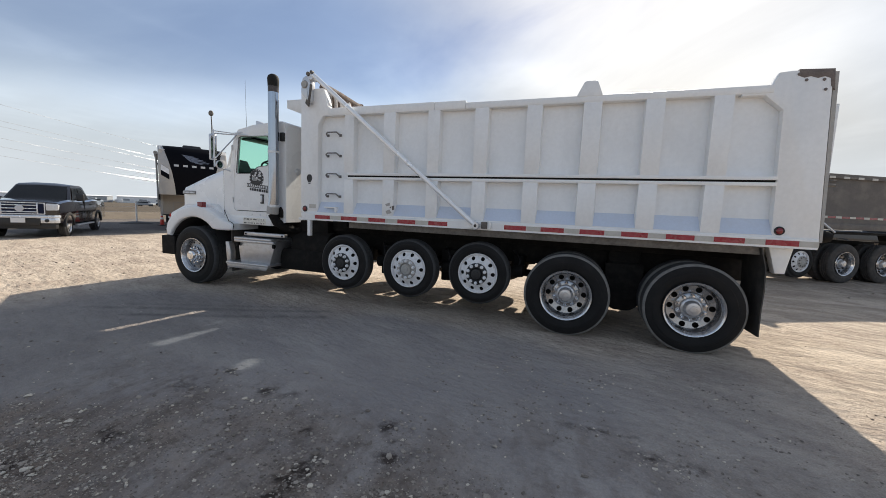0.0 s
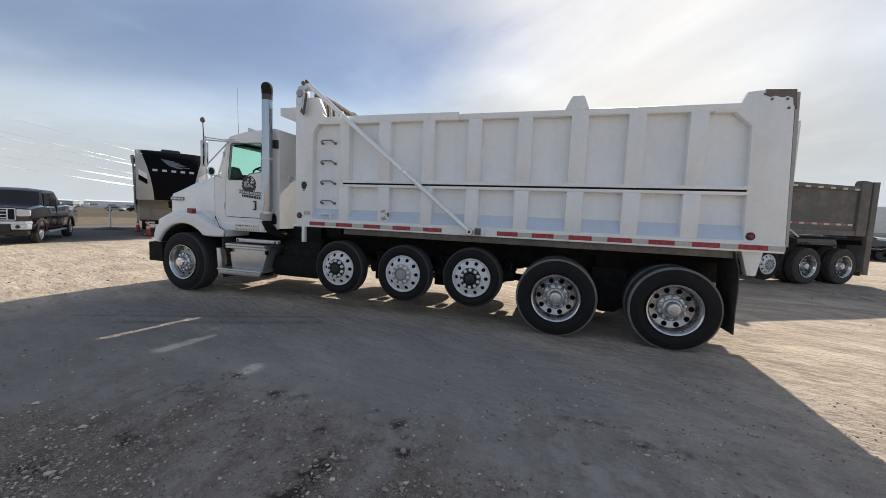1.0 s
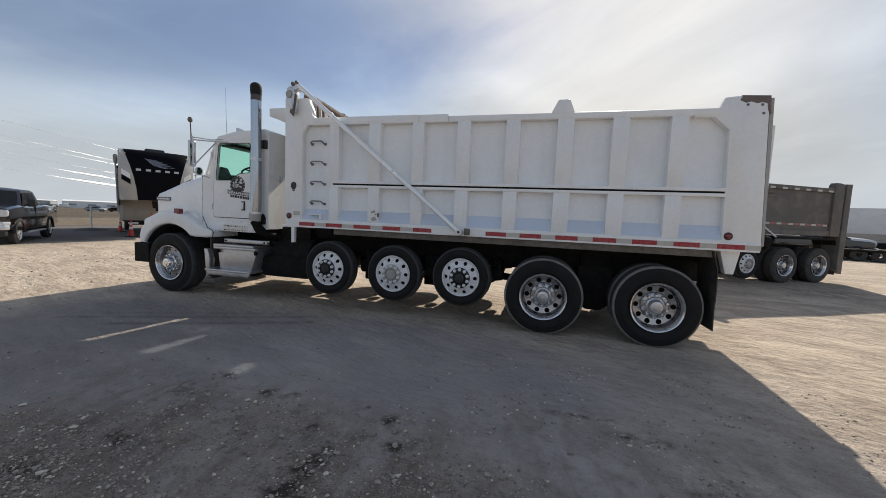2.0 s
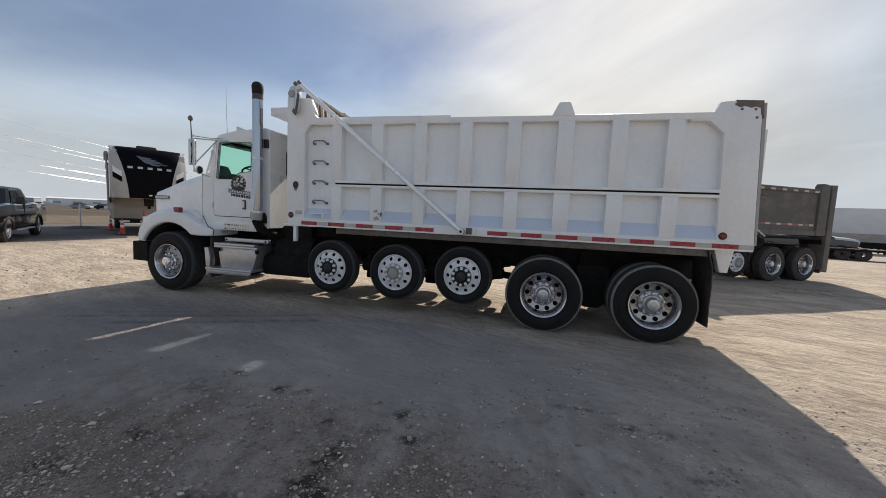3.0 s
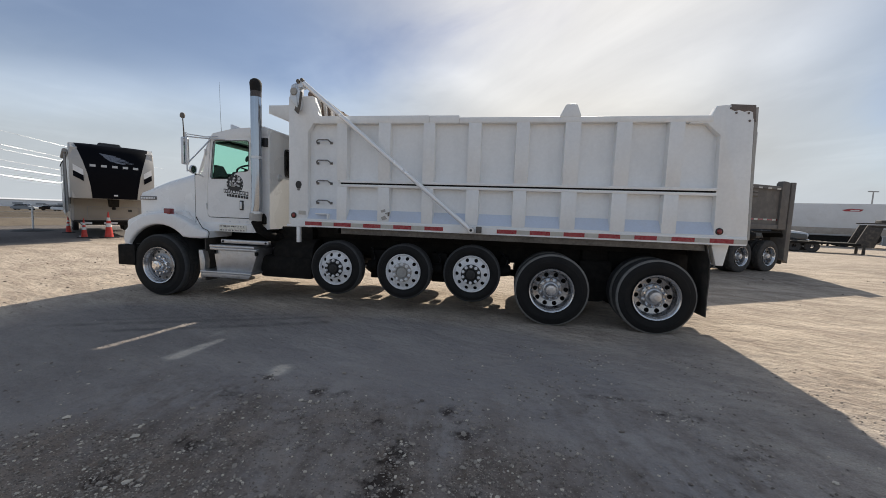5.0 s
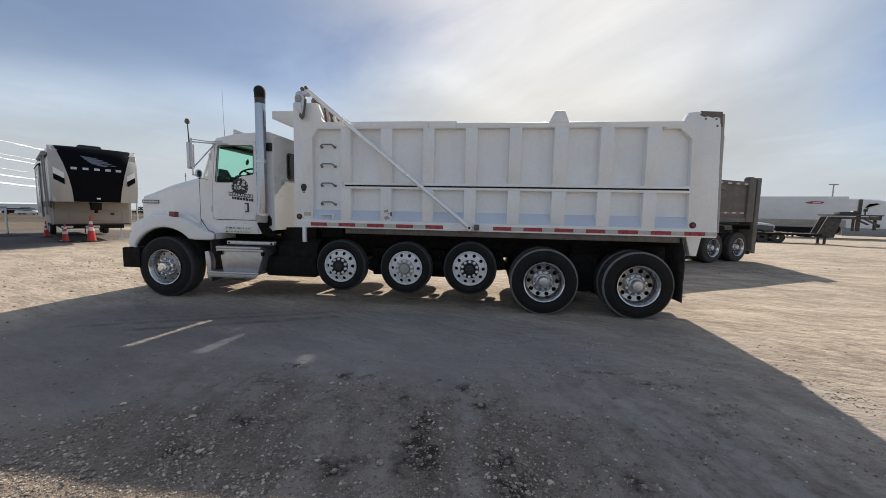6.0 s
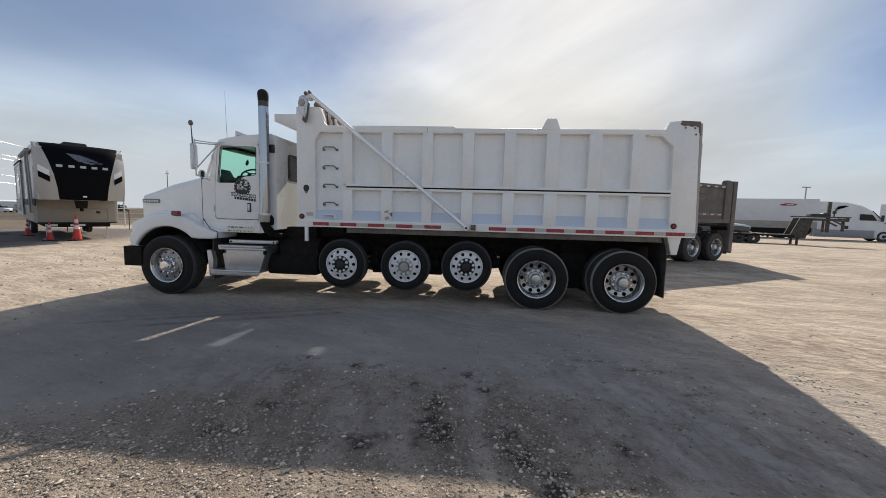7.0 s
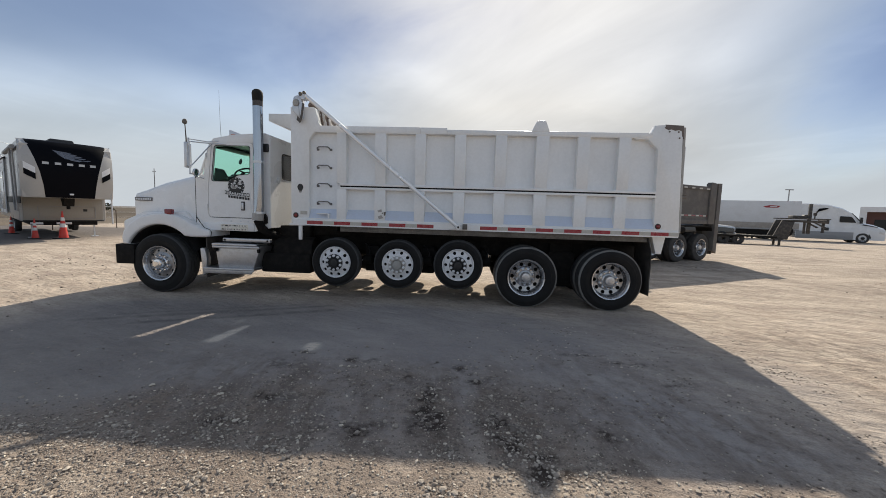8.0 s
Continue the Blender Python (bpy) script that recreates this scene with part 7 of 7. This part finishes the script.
    part("frame_rail", box(B(), -8.2, -5.6, -0.45, 0.45, 0.75, 1.05), M_CHASSIS, s)
    t = thing("box_trailer", base @ pose(-0.3, 0, 0), "long white box trailer with a red mark, behind the tractor", "trailer")
    part("box", box(B(), -22.4, -5.4, -1.29, 1.29, 1.12, 4.08, 0.03), M_TRAILER, t)
    # brown tone of the lower side, laid on as a thin plate
    part("lower_panel", box(B(), -22.38, -5.42, -1.302, -1.285, 1.16, 1.78, 0.004), M_TRAILBROWN, t, "brown band along the lower trailer side")
    part("base_rail", box(B(), -22.4, -5.4, -1.31, 1.31, 1.02, 1.14, 0.01), M_SEMIGREY, t)
    part("mark", prism(B(), rounded([(-8.35, 3.36), (-7.3, 3.36), (-7.1, 3.56), (-8.0, 3.62), (-8.6, 3.48)], 0.08), -1.305, -1.292, "y"), M_RED, t, "plain red mark")
    part("mark", box(B(), -8.0, -7.4, -1.312, -1.306, 3.43, 3.50), M_DECALW, t)
    part("nose_dirt", box(B(), -5.4, -5.37, -0.9, 0.9, 1.5, 2.2), M_SEMIGREY, t)
    for y in (-1, 1):
        part("landing_leg", box(B(), -9.2, -9.05, y * 0.8 - 0.06, y * 0.8 + 0.06, 0.0, 1.05), M_CHASSIS, t)
        part("side_guard", box(B(), -18.5, -6.2, min(y * 1.2, y * 1.24), max(y * 1.2, y * 1.24), 0.45, 1.0), M_CHASSIS, t)
        for x in (-19.4, -20.7):
            make_wheel(t, pose(x, y * 1.26, 0.5, 0, 0, 180 if y > 0 else 0), TYRE_R, RIM_R, HUB_R, 0.143, 0.128, TYRE_R, 0.33, drum=0.2)


def gooseneck():
    """A gooseneck trailer; +x is its front, the origin at the foot of one jack leg."""
    g = thing("gooseneck_trailer", pose(21.8, 23.4, terrain(21.8, 23.4), 0, 0, -20.7), "black steel gooseneck trailer propped on its jack legs", "trailer")
    for y in (0.05, -1.15):
        part("neck_beam", box(B(), 0.15, 2.55, y - 0.07, y + 0.07, 1.74, 1.90, 0.01), M_GOOSE, g)
        part("riser", prism(B(), [(-0.50, 0.48), (0.42, 0.48), (0.72, 1.80), (0.02, 1.90)], y - 0.07, y + 0.07, "y", 0.006), M_GOOSE, g)
        part("brace", prism(B(), [(1.75, 1.74), (1.90, 1.74), (2.48, 1.42), (2.36, 1.36)], y - 0.05, y + 0.05, "y"), M_GOOSE, g)
    for y in (0.0, -1.1):
        part("jack_leg", box(B(), -0.06, 0.07, y - 0.06, y + 0.06, 0.0, 1.25, 0.008), M_GOOSE, g)
        part("jack_foot", box(B(), -0.12, 0.13, y - 0.12, y + 0.12, 0.0, 0.025), M_GOOSE, g)
        part("leg_sleeve", box(B(), -0.09, 0.10, y - 0.09, y + 0.09, 0.62, 1.15, 0.008), M_GOOSE, g)
    part("top_rail", box(B(), -0.12, 2.62, -1.25, -1.15, 1.96, 2.03, 0.006), M_GOOSE, g)
    part("top_rail", box(B(), -0.12, 2.62, 0.05, 0.15, 1.96, 2.03, 0.006), M_GOOSE, g)
    part("cross_beam", box(B(), 2.42, 2.56, -1.2, 0.1, 1.70, 1.96, 0.01), M_GOOSE, g)
    part("jack_post", box(B(), 1.58, 1.76, -0.75, -0.57, 0.95, 3.05, 0.01), M_GOOSE, g, "tall black jack post")
    part("jack_crank", tube(B(), [(1.98, -0.60, 2.0), (1.98, -0.60, 2.42), (2.10, -0.60, 2.50)], 0.04, 8), M_GOOSE, g)
    part("crank_box", box(B(), 1.90, 2.06, -0.70, -0.50, 2.25, 2.45, 0.02), M_GOOSE, g)
    part("support_post", box(B(), 1.38, 1.50, -0.72, -0.60, 0.95, 1.75, 0.008), M_GOOSE, g)
    part("tool_box", box(B(), 0.65, 1.35, -1.0, -0.1, 1.96, 2.22, 0.03), M_GOOSE, g)
    part("winch", lathe(B(), [(0, -0.2), (0.14, -0.2), (0.14, 0.2), (0, 0.2)], 16, (1.45, -0.55, 2.16)), M_GOOSE, g)
    part("coupler", tube(B(), [(2.5, -0.55, 1.75), (2.5, -0.55, 1.2), (2.5, -0.55, 1.05)], [0.09, 0.08, 0.11], 12), M_GOOSE, g)
    part("spare_wheel", lathe(B(), [(0.15, -0.11), (0.33, -0.11), (0.37, -0.05), (0.37, 0.05), (0.33, 0.11), (0.15, 0.11)], 24, (0.55, -0.5, 1.05)), M_TYRE, g)
    part("spare_rim", lathe(B(), [(0, -0.05), (0.10, -0.06), (0.16, -0.10), (0.16, 0.05), (0, 0.05)], 20, (0.55, -0.5, 1.05)), M_STEELW, g, "pale spare rim")
    part("deck", box(B(), -4.4, -0.3, -1.65, 0.55, 0.58, 0.70, 0.01), M_CHASSIS, g)
    for y in (-1.55, 0.2):
        for x in (-2.5, -3.4):
            part("tyre", lathe(B(), [(0.12, 0.02), (0.33, 0.0), (0.38, 0.05), (0.38, 0.19), (0.33, 0.24), (0.12, 0.22)], 28, (x, y, 0.38)), M_TYREDUST, g)
    return g


def cone(x, y, h=0.9, group="orange cones"):
    c = thing("traffic_cone", pose(x, y, terrain(x, y)), "orange traffic cone with white bands on a square base", "cone", group)
    k = h / 0.9
    part("base", box(B(), -0.19 * k, 0.19 * k, -0.19 * k, 0.19 * k, 0.0, 0.04, 0.012), M_BLACK, c, "black rubber base")
    R = lambda z: 0.128 * k * (1 - z / (1.12 * h))
    part("body", lathe(B(), [(R(0.05), 0.05), (R(0.3 * h), 0.3 * h), (R(0.6 * h), 0.6 * h), (R(h), h), (R(h) * 0.6, h + 0.004), (0, h + 0.004)], 24, axis="z"), M_CONE, c)
    for a, b in ((0.42, 0.56), (0.66, 0.78)):
        part("band", lathe(B(), [(R(a * h) + 0.001, a * h), (R(a * h) + 0.005, a * h + 0.003), (R(b * h) + 0.005, b * h - 0.003), (R(b * h) + 0.001, b * h)], 24, axis="z"), M_CONEBAND, c, "white band")
    return c


def airliner(x, y, z, yaw, s=1.0):
    p = thing("parked_airplane", pose(x, y, z, 0, 0, yaw) @ Matrix.Scale(s, 4), "small far white airplane with a tall tail fin, parked", "airplane", "far airplanes")
    part("fuselage", lathe(B(), [(0, -11), (1.0, -9.5), (1.4, -6), (1.4, 5), (0.9, 9), (0.2, 11.5), (0, 11.6)], 16, (0, 0, 2.6), "x"), M_FARWHITE, p)
    part("fin", prism(B(), [(7.0, 3.6), (9.6, 8.0), (11.4, 8.0), (11.0, 3.2)], -0.15, 0.15), M_FARGREY, p)
    part("wing", prism(B(), [(-2, 0), (2.5, 0), (5.5, 11), (4.2, 11)], 2.2, 2.45, "z"), M_FARWHITE, p)
    part("wing", prism(B(), [(-2, 0), (4.2, -11), (5.5, -11), (2.5, 0)], 2.2, 2.45, "z"), M_FARWHITE, p)
    part("gear", box(B(), -0.6, 2.0, -2, 2, 0, 1.6), M_FARGREY, p)


def far_building(name, x, y, w, d, h, yaw, mat, label):
    b = thing(name, pose(x, y, terrain(x, y), 0, 0, yaw), label, "building", "far buildings")
    part("wall", box(B(), -w / 2, w / 2, -d / 2, d / 2, 0, h), mat, b)
    part("roof", prism(B(), [(-d / 2 - 0.4, h), (0, h + d * 0.035), (d / 2 + 0.4, h)], -w / 2 - 0.4, w / 2 + 0.4, "x"), M_FARWHITE, b)
    n = max(2, int(w / 9))
    for k in range(n):
        u = -w / 2 + w * (k + 0.5) / n
        part("window", box(B(), u - w / n * 0.22, u + w / n * 0.22, -d / 2 - 0.12, -d / 2 + 0.05, h * 0.35, h * 0.62), M_FARGREY, b)
    return b


def far_things():
    airliner(-300, 132, terrain(-300, 132), 200, 0.9)
    airliner(-330, 155, terrain(-330, 155), 150, 1.0)
    airliner(-310, 140, terrain(-310, 140), 30, 0.8)
    far_building("far_hangar", -310, 205, 60, 25, 4.5, 55, M_FARWHITE, "long low white far hangar")
    far_building("far_hangar", -340, 165, 30, 18, 4.5, 50, M_FARGREY, "low grey far hangar")
    far_building("far_hangar", -350, 120, 40, 18, 4.5, 60, M_FARWHITE, "low pale far shed")
    far_building("far_hangar", -360, 75, 50, 18, 4.5, 70, M_FARWHITE, "low pale far shed")
    far_building("far_hangar", -330, 20, 60, 18, 4.5, 80, M_FARGREY, "low grey far shed")
    rs = random.Random(5)
    for k in range(16):
        x, y = -300 - rs.uniform(0, 40), 84 + 9 * k + rs.uniform(-3, 3)
        v = thing("far_vehicle", pose(x, y, terrain(x, y), 0, 0, rs.uniform(0, 180)), "small far white vehicle", "vehicle", "far vehicles")
        L = rs.uniform(3, 7)
        part("body", box(B(), -L / 2, L / 2, -1, 1, 0.4, 1.6 + rs.uniform(0, 1.4), 0.2), rs.choice((M_FARWHITE, M_FARWHITE, M_FARGREY)), v)
        part("cab", box(B(), -L / 4, L / 4, -0.9, 0.9, 1.5, 2.2 + rs.uniform(0, 0.8), 0.2), M_FARGREY, v)
    for x, y, yaw, mat in ((-108.9, 70.4, 20, M_FARWHITE), (-104.0, 71.8, 95, M_FARGREY), (-114.2, 71.4, 60, M_CARBLACK), (-101.3, 77.4, 15, M_FARWHITE), (-120.1, 69.8, 35, M_FARGREY)):
        v = thing("far_car", pose(x, y, terrain(x, y), 0, 0, yaw), "small far parked car", "car", "far cars")
        part("body", loft(B(), [[(u, -0.85, z0), (u, -0.88, z1 - 0.1), (u, -0.7, z1), (u, 0.7, z1), (u, 0.88, z1 - 0.1), (u, 0.85, z0)] for u, z0, z1 in ((-2.2, 0.4, 0.85), (-1.9, 0.3, 1.0), (0.9, 0.3, 1.0), (2.1, 0.32, 0.85), (2.25, 0.42, 0.7))], False, True), mat, v)
        part("cabin", loft(B(), [[(u, -w, 0.98), (u * 0.72 - 0.1, -w * 0.82, 1.5), (u * 0.72 - 0.1, w * 0.82, 1.5), (u, w, 0.98)] for u, w in ((-1.7, 0.8), (-0.2, 0.84), (1.1, 0.8))], False, True), M_DARKGLASS, v)
        for u in (-1.35, 1.35):
            for w in (-0.80, 0.62):
                part("tyre", lathe(B(), [(0, 0.0), (0.30, 0.0), (0.33, 0.04), (0.33, 0.16), (0.30, 0.18), (0, 0.18)], 16, (u, w, 0.33)), M_TYRE, v)
    # fence: white pipe post on a dark mat, thin steel posts and a cable
    def post(x, y, h, r, mat, label):
        p = thing("fence_post", pose(x, y, terrain(x, y)), label, "post", "fence posts")
        part("pipe", tube(B(), [(0, 0, -0.02), (0, 0, h)], r, 12), mat, p)
        part("cap", lathe(B(), [(r * 1.2, h - 0.02), (r * 1.2, h + 0.01), (0, h + 0.03)], 12, axis="z"), mat, p)
        return p
    for k in range(-3, 6):
        x, y = -25.3 + 0.9 * k, 10.2 + 3.0 * k
        if k in (-2, 0, 3):
            post(x, y, 1.35, 0.042, M_POSTW, "white painted pipe fence post")
        else:
            post(x, y, 1.15, 0.025, M_POSTD, "thin rusty steel fence post")
    cable = B()
    for z, r in ((1.34, 0.017), (1.02, 0.006), (0.7, 0.006)):
        tube(cable, [(-25.3 + 0.9 * k, 10.2 + 3.0 * k, terrain(-25.3 + 0.9 * k, 10) + z + 0.003) for k in range(-3, 6)], r, 6)
    tagged(part("fence_cable", cable, M_POSTW), "thin pale fence cables strung between posts", "fence", kind="structure")
    mat = part("rubber_mat", lathe(B(), [(0, 0.14), (0.35, 0.12), (0.72, 0.06), (0.85, 0.0)], 24, (-25.3, 10.2, terrain(-25.3, 10.2)), "z"), M_RUBBER)
    tagged(mat, "flat dark rubber mat round a post foot", "mat")
    # low bank of dry soil beyond the fence
    rows = []
    for k in range(61):
        u = -90 + 3 * k
        x, y = -36 + 0.29 * u, 12 + 0.957 * u
        h = 0.42 + 0.16 * noise.noise(Vector((u * 0.11, 0.3, 0)))
        rows.append([(x - o * 0.957, y + o * 0.29, terrain(x, y) + z) for o, z in ((-3.4, -0.05), (-1.6, h * 0.55), (-0.4, h), (1.0, h * 0.9), (3.0, h * 0.5), (6.0, -0.15))])
    tagged(part("soil_bank", loft(B(), rows), M_BERM), "low bank of dry brown soil and grass", "bank", kind="structure")
    # utility pole and wires
    def pole(x, y, h):
        p = thing("utility_pole", pose(x, y, terrain(x, y)), "grey wooden utility pole with a cross arm", "pole", "utility poles")
        part("mast", tube(B(), [(0, 0, 0), (0, 0, h)], [0.12, 0.08], 10), M_WOODPOLE, p)
        part("cross_arm", tube(B(), [(-0.5, 0.11, h - 0.8), (0.5, -0.11, h - 0.8)], 0.05, 8), M_WOODPOLE, p)
        for k in (-0.45, 0.0, 0.45):
            part("insulator", lathe(B(), [(0.03, 0), (0.06, 0.05), (0.03, 0.12), (0.05, 0.16), (0, 0.2)], 8, (k, -0.22 * k, h - 0.76), "z"), M_FARGREY, p)
    pole(-79.7, 84.0, 10.9)
    pole(-75.9, 61.7, 9.6)
    # six wires in two tiers, sagging from the west
    for x, y, z in ((-68.2, 32.7, 8.22), (-67.6, 33.7, 5.69), (-66.3, 35.9, 10.0), (-66.6, 35.35, 8.32), (-66.0, 36.3, 6.19), (-66.2, 35.9, 4.30)):
        pts = [(x - 0.255 * u, y + 0.966 * u, z - 0.052 * u + 0.0004 * u * u) for u in range(-40, 31, 5)]
        tagged(part("power_wire", tube(B(), pts, 0.015, 6), M_WIRE), "bright thin overhead power wire", "wire", "power wires", "structure")
    # yard lamp, far shop and bushes to the east
    lp = thing("yard_lamp", pose(51.9, 60.9, terrain(51.9, 60.9)), "tall steel yard lamp with two heads", "lamp post")
    part("mast", tube(B(), [(0, 0, 0), (0, 0, 7.55)], [0.13, 0.08], 10), M_FARGREY, lp)
    for s in (-1, 1):
        part("lamp_head", box(B(), min(s * 0.04, s * 0.62), max(s * 0.04, s * 0.62), -0.13, 0.13, 7.50, 7.66, 0.03), M_FARGREY, lp)
    shop = thing("far_shop", pose(88.5, 73.4, terrain(88.5, 73.4), 0, 0, -45), "far red-brown shop with a pale canopy", "building", "far buildings")
    part("wall", box(B(), -9, 12, -5, 5, 0, 5.2), M_BRICK, shop)
    part("canopy", box(B(), -9.5, 12.5, -6.2, -4.8, 4.9, 5.9), M_FARWHITE, shop)
    for u in (-9, -3.5, 2, 7, 12):
        part("column", box(B(), u - 0.5, u + 0.5, -6.1, -5.2, 0, 4.9), M_FARWHITE, shop)
    for u in (-6, -1, 4.5, 9):
        part("window", box(B(), u - 1.4, u + 1.4, -5.1, -4.95, 0.6, 3.4), M_DARKGLASS, shop)
    # bushes on the skyline, one clump of many small leaves each
    rs = random.Random(12)
    for bx, by, bw, bh in ((-118, 132, 9, 3.2), (-104, 140, 7, 2.6), (-96, 152, 8, 3.0), (-128, 118, 6, 2.4), (-140, 108, 8, 2.8)):
        bm = B()
        zb = terrain(bx, by)
        for k in range(320):
            a, q = rs.uniform(0, 6.28), rs.random() ** 0.5
            h = rs.random()
            w = bw * 0.5 * (1 - 0.55 * h) * (0.8 + 0.35 * math.sin(a * 3 + bx))
            c = Vector((bx + w * q * math.cos(a), by + w * q * math.sin(a), zb + 0.15 + bh * h * (0.75 + 0.25 * math.sin(a * 2 + by))))
            s = rs.uniform(0.18, 0.42)
            d = Vector((rs.uniform(-1, 1), rs.uniform(-1, 1), rs.uniform(-1, 1))).normalized()
            e = d.orthogonal().normalized()
            f = d.cross(e)
            vs = [bm.verts.new(c + s * (e * u + f * v)) for u, v in ((-1, -0.5), (0.2, -0.8), (1, 0.1), (-0.1, 0.9))]
            bm.faces.new(vs)
        b = thing("bush", None, "dull brown-green far bush", "bush", "far bushes")
        part("foliage", bm, M_LEAF, b)
        part("stem", tube(B(), [(bx, by, zb - 0.05), (bx + 0.2, by, zb + bh * 0.5)], [0.14, 0.05], 6), M_WOODPOLE, b)


second_dump_truck()
fifth_wheel()
pickup(pose(-19.6, 3.72, terrain(-19.6, 3.7), 0, 0, -40), M_CARBLACK, "black crew-cab pickup truck with a chrome grille, parked on dirt")
pickup(pose(17.6, 26.5, terrain(17.6, 26.5), 0, 0, -12), M_CARBLACK, "dark pickup truck with a white hood, parked beyond", hood=M_CARWHITE)
semi_and_trailer()
gooseneck()
for cx, cy, ch in ((-18.75, 7.75, 0.84), (-17.9, 8.1, 1.15), (-22.6, 9.9, 0.84)):
    cone(cx, cy, ch)
far_things()


# ---- loose stones ----
def build_stones():
    rs = random.Random(21)
    mats = [surf("pebble_grey", (0.385, 0.330, 0.275), 0.9, var=0.25, big=20, fine=120, bump=0.3), surf("pebble_pale", (0.640, 0.560, 0.460), 0.9, var=0.2, big=20, fine=120, bump=0.3), surf("pebble_brown", (0.204, 0.169, 0.141), 0.9, var=0.25, big=20, fine=120, bump=0.3)]
    ico = B()
    bmesh.ops.create_icosphere(ico, subdivisions=1, radius=1.0)
    bv = np.array([v.co[:] for v in ico.verts])
    bf = np.array([[v.index for v in f.verts] for f in ico.faces])
    ico.free()
    ov = np.array([(1, 0, 0), (-1, 0, 0), (0, 1, 0), (0, -1, 0), (0, 0, 1), (0, 0, -1.0)])       # small grains have eight faces
    of = np.array([(0, 2, 4), (2, 1, 4), (1, 3, 4), (3, 0, 4), (2, 0, 5), (1, 2, 5), (3, 1, 5), (0, 3, 5)])
    sets = [([], []) for _ in mats]
    counts = [0] * len(mats)

    def add(x, y, r, mix=(0.44, 0.15, 0.41)):
        i = rs.choices((0, 1, 2), mix)[0]
        gv, gf = (bv, bf) if r > 0.0085 else (ov, of)
        jit = np.array([[rs.uniform(0.55, 1.3)] * 3 for _ in range(len(gv))])
        a = rs.uniform(0, 6.28)
        p = gv * jit * r * np.array([rs.uniform(0.8, 1.3), rs.uniform(0.7, 1.1), rs.uniform(0.38, 0.68)])
        c, s = math.cos(a), math.sin(a)
        p = p @ np.array([[c, s, 0], [-s, c, 0], [0, 0, 1]])
        p += np.array([x, y, terrain(x, y) + 0.28 * r])
        sets[i][0].append(p)
        sets[i][1].append(gf + counts[i])
        counts[i] += len(gv)

    made = 0
    while made < 42000:                                  # small gravel, lying in drifts
        x, y = rs.uniform(-6.5, 3.5), -1.2 - 4.6 * rs.random() ** 0.75
        g = gravel(x, y)
        if rs.random() < g * (0.35 + 0.65 * g) * (0.4 + 0.6 * clump(x, y)):
            add(x, y, 0.0035 + 0.0085 * rs.random() ** 3)
            made += 1
    made = 0
    while made < 24000:                                  # dense pale gravel beside the walk
        x, y = rs.uniform(-6.0, 1.2), rs.uniform(-5.7, -4.15)
        if rs.random() < gravel(x, y) * (0.5 + 0.5 * clump(x, y)):
            add(x, y, 0.0032 + 0.0075 * rs.random() ** 2.5, (0.42, 0.32, 0.26))
            made += 1
    made = 0
    while made < 2600:                                   # small stones trodden into the smoother dirt
        x, y = rs.uniform(-1.2, 2.6), rs.uniform(-4.6, -0.9)
        if rs.random() < clump(x * 0.6, y * 0.6) ** 1.5:
            add(x, y, 0.004 + 0.010 * rs.random() ** 2.5, (0.45, 0.15, 0.40))
            made += 1
    made = 0
    while made < 1400:                                    # coarser stones among it
        x, y = rs.uniform(-6.5, 1.8), rs.uniform(-5.6, -2.4)
        if rs.random() < gravel(x, y) * clump(x, y) ** 2:
            add(x, y, 0.010 + 0.013 * rs.random() ** 2)
            made += 1
    for k in range(600):
        add(rs.uniform(-9, 16), rs.uniform(-4, 14), 0.005 + 0.014 * rs.random() ** 4)
    for k in range(280):                                 # flat clods of dirt in the open yard
        x, y = rs.uniform(1.5, 14), rs.uniform(-4.6, 9)
        if clump(x * 0.35, y * 0.35) > rs.random() * 0.9:
            add(x, y, 0.012 + 0.022 * rs.random() ** 3)
    for k in range(500):
        x, y = rs.uniform(-13, -7), rs.uniform(-3.5, 7)
        add(x, y, 0.010 + 0.02 * rs.random() ** 3)
    # heaps of larger stones, about the oily patches
    for cx, cy, rx, ry, a in STAINS:
        for k in range(int(34 * a)):
            add(rs.gauss(cx, rx * 0.8), rs.gauss(cy, ry * 0.9), 0.006 + 0.016 * a * rs.random() ** 2, (0.32, 0.12, 0.56))
    for cx, cy, r in ((-0.46, -4.30, 0.030), (-0.41, -4.38, 0.036), (-0.53, -4.22, 0.026), (-0.62, -4.02, 0.026), (-0.59, -4.09, 0.024), (-0.70, -3.92, 0.026), (-0.76, -3.84, 0.022), (-0.80, -3.80, 0.024), (-0.69, -3.83, 0.022),
                      (-1.20, -3.72, 0.026), (-1.25, -3.92, 0.034), (-1.19, -3.86, 0.024), (-1.74, -4.08, 0.026), (-0.88, -3.14, 0.030), (-0.98, -2.86, 0.024), (-1.06, -3.08, 0.020), (0.10, -3.93, 0.024), (-0.30, -3.2, 0.018)):
        add(cx, cy, 0.78 * r)
    for i, m in enumerate(mats):
        me = bpy.data.meshes.new("stones")
        v, f = np.concatenate(sets[i][0]), np.concatenate(sets[i][1])
        me.from_pydata(v.tolist(), [], f.tolist())
        me.materials.append(m)
        ob = new("stones", me)
        tagged(ob, ("grey", "pale", "brown")[i] + " loose gravel stones scattered over the dirt", "gravel", kind="stuff")


build_stones()
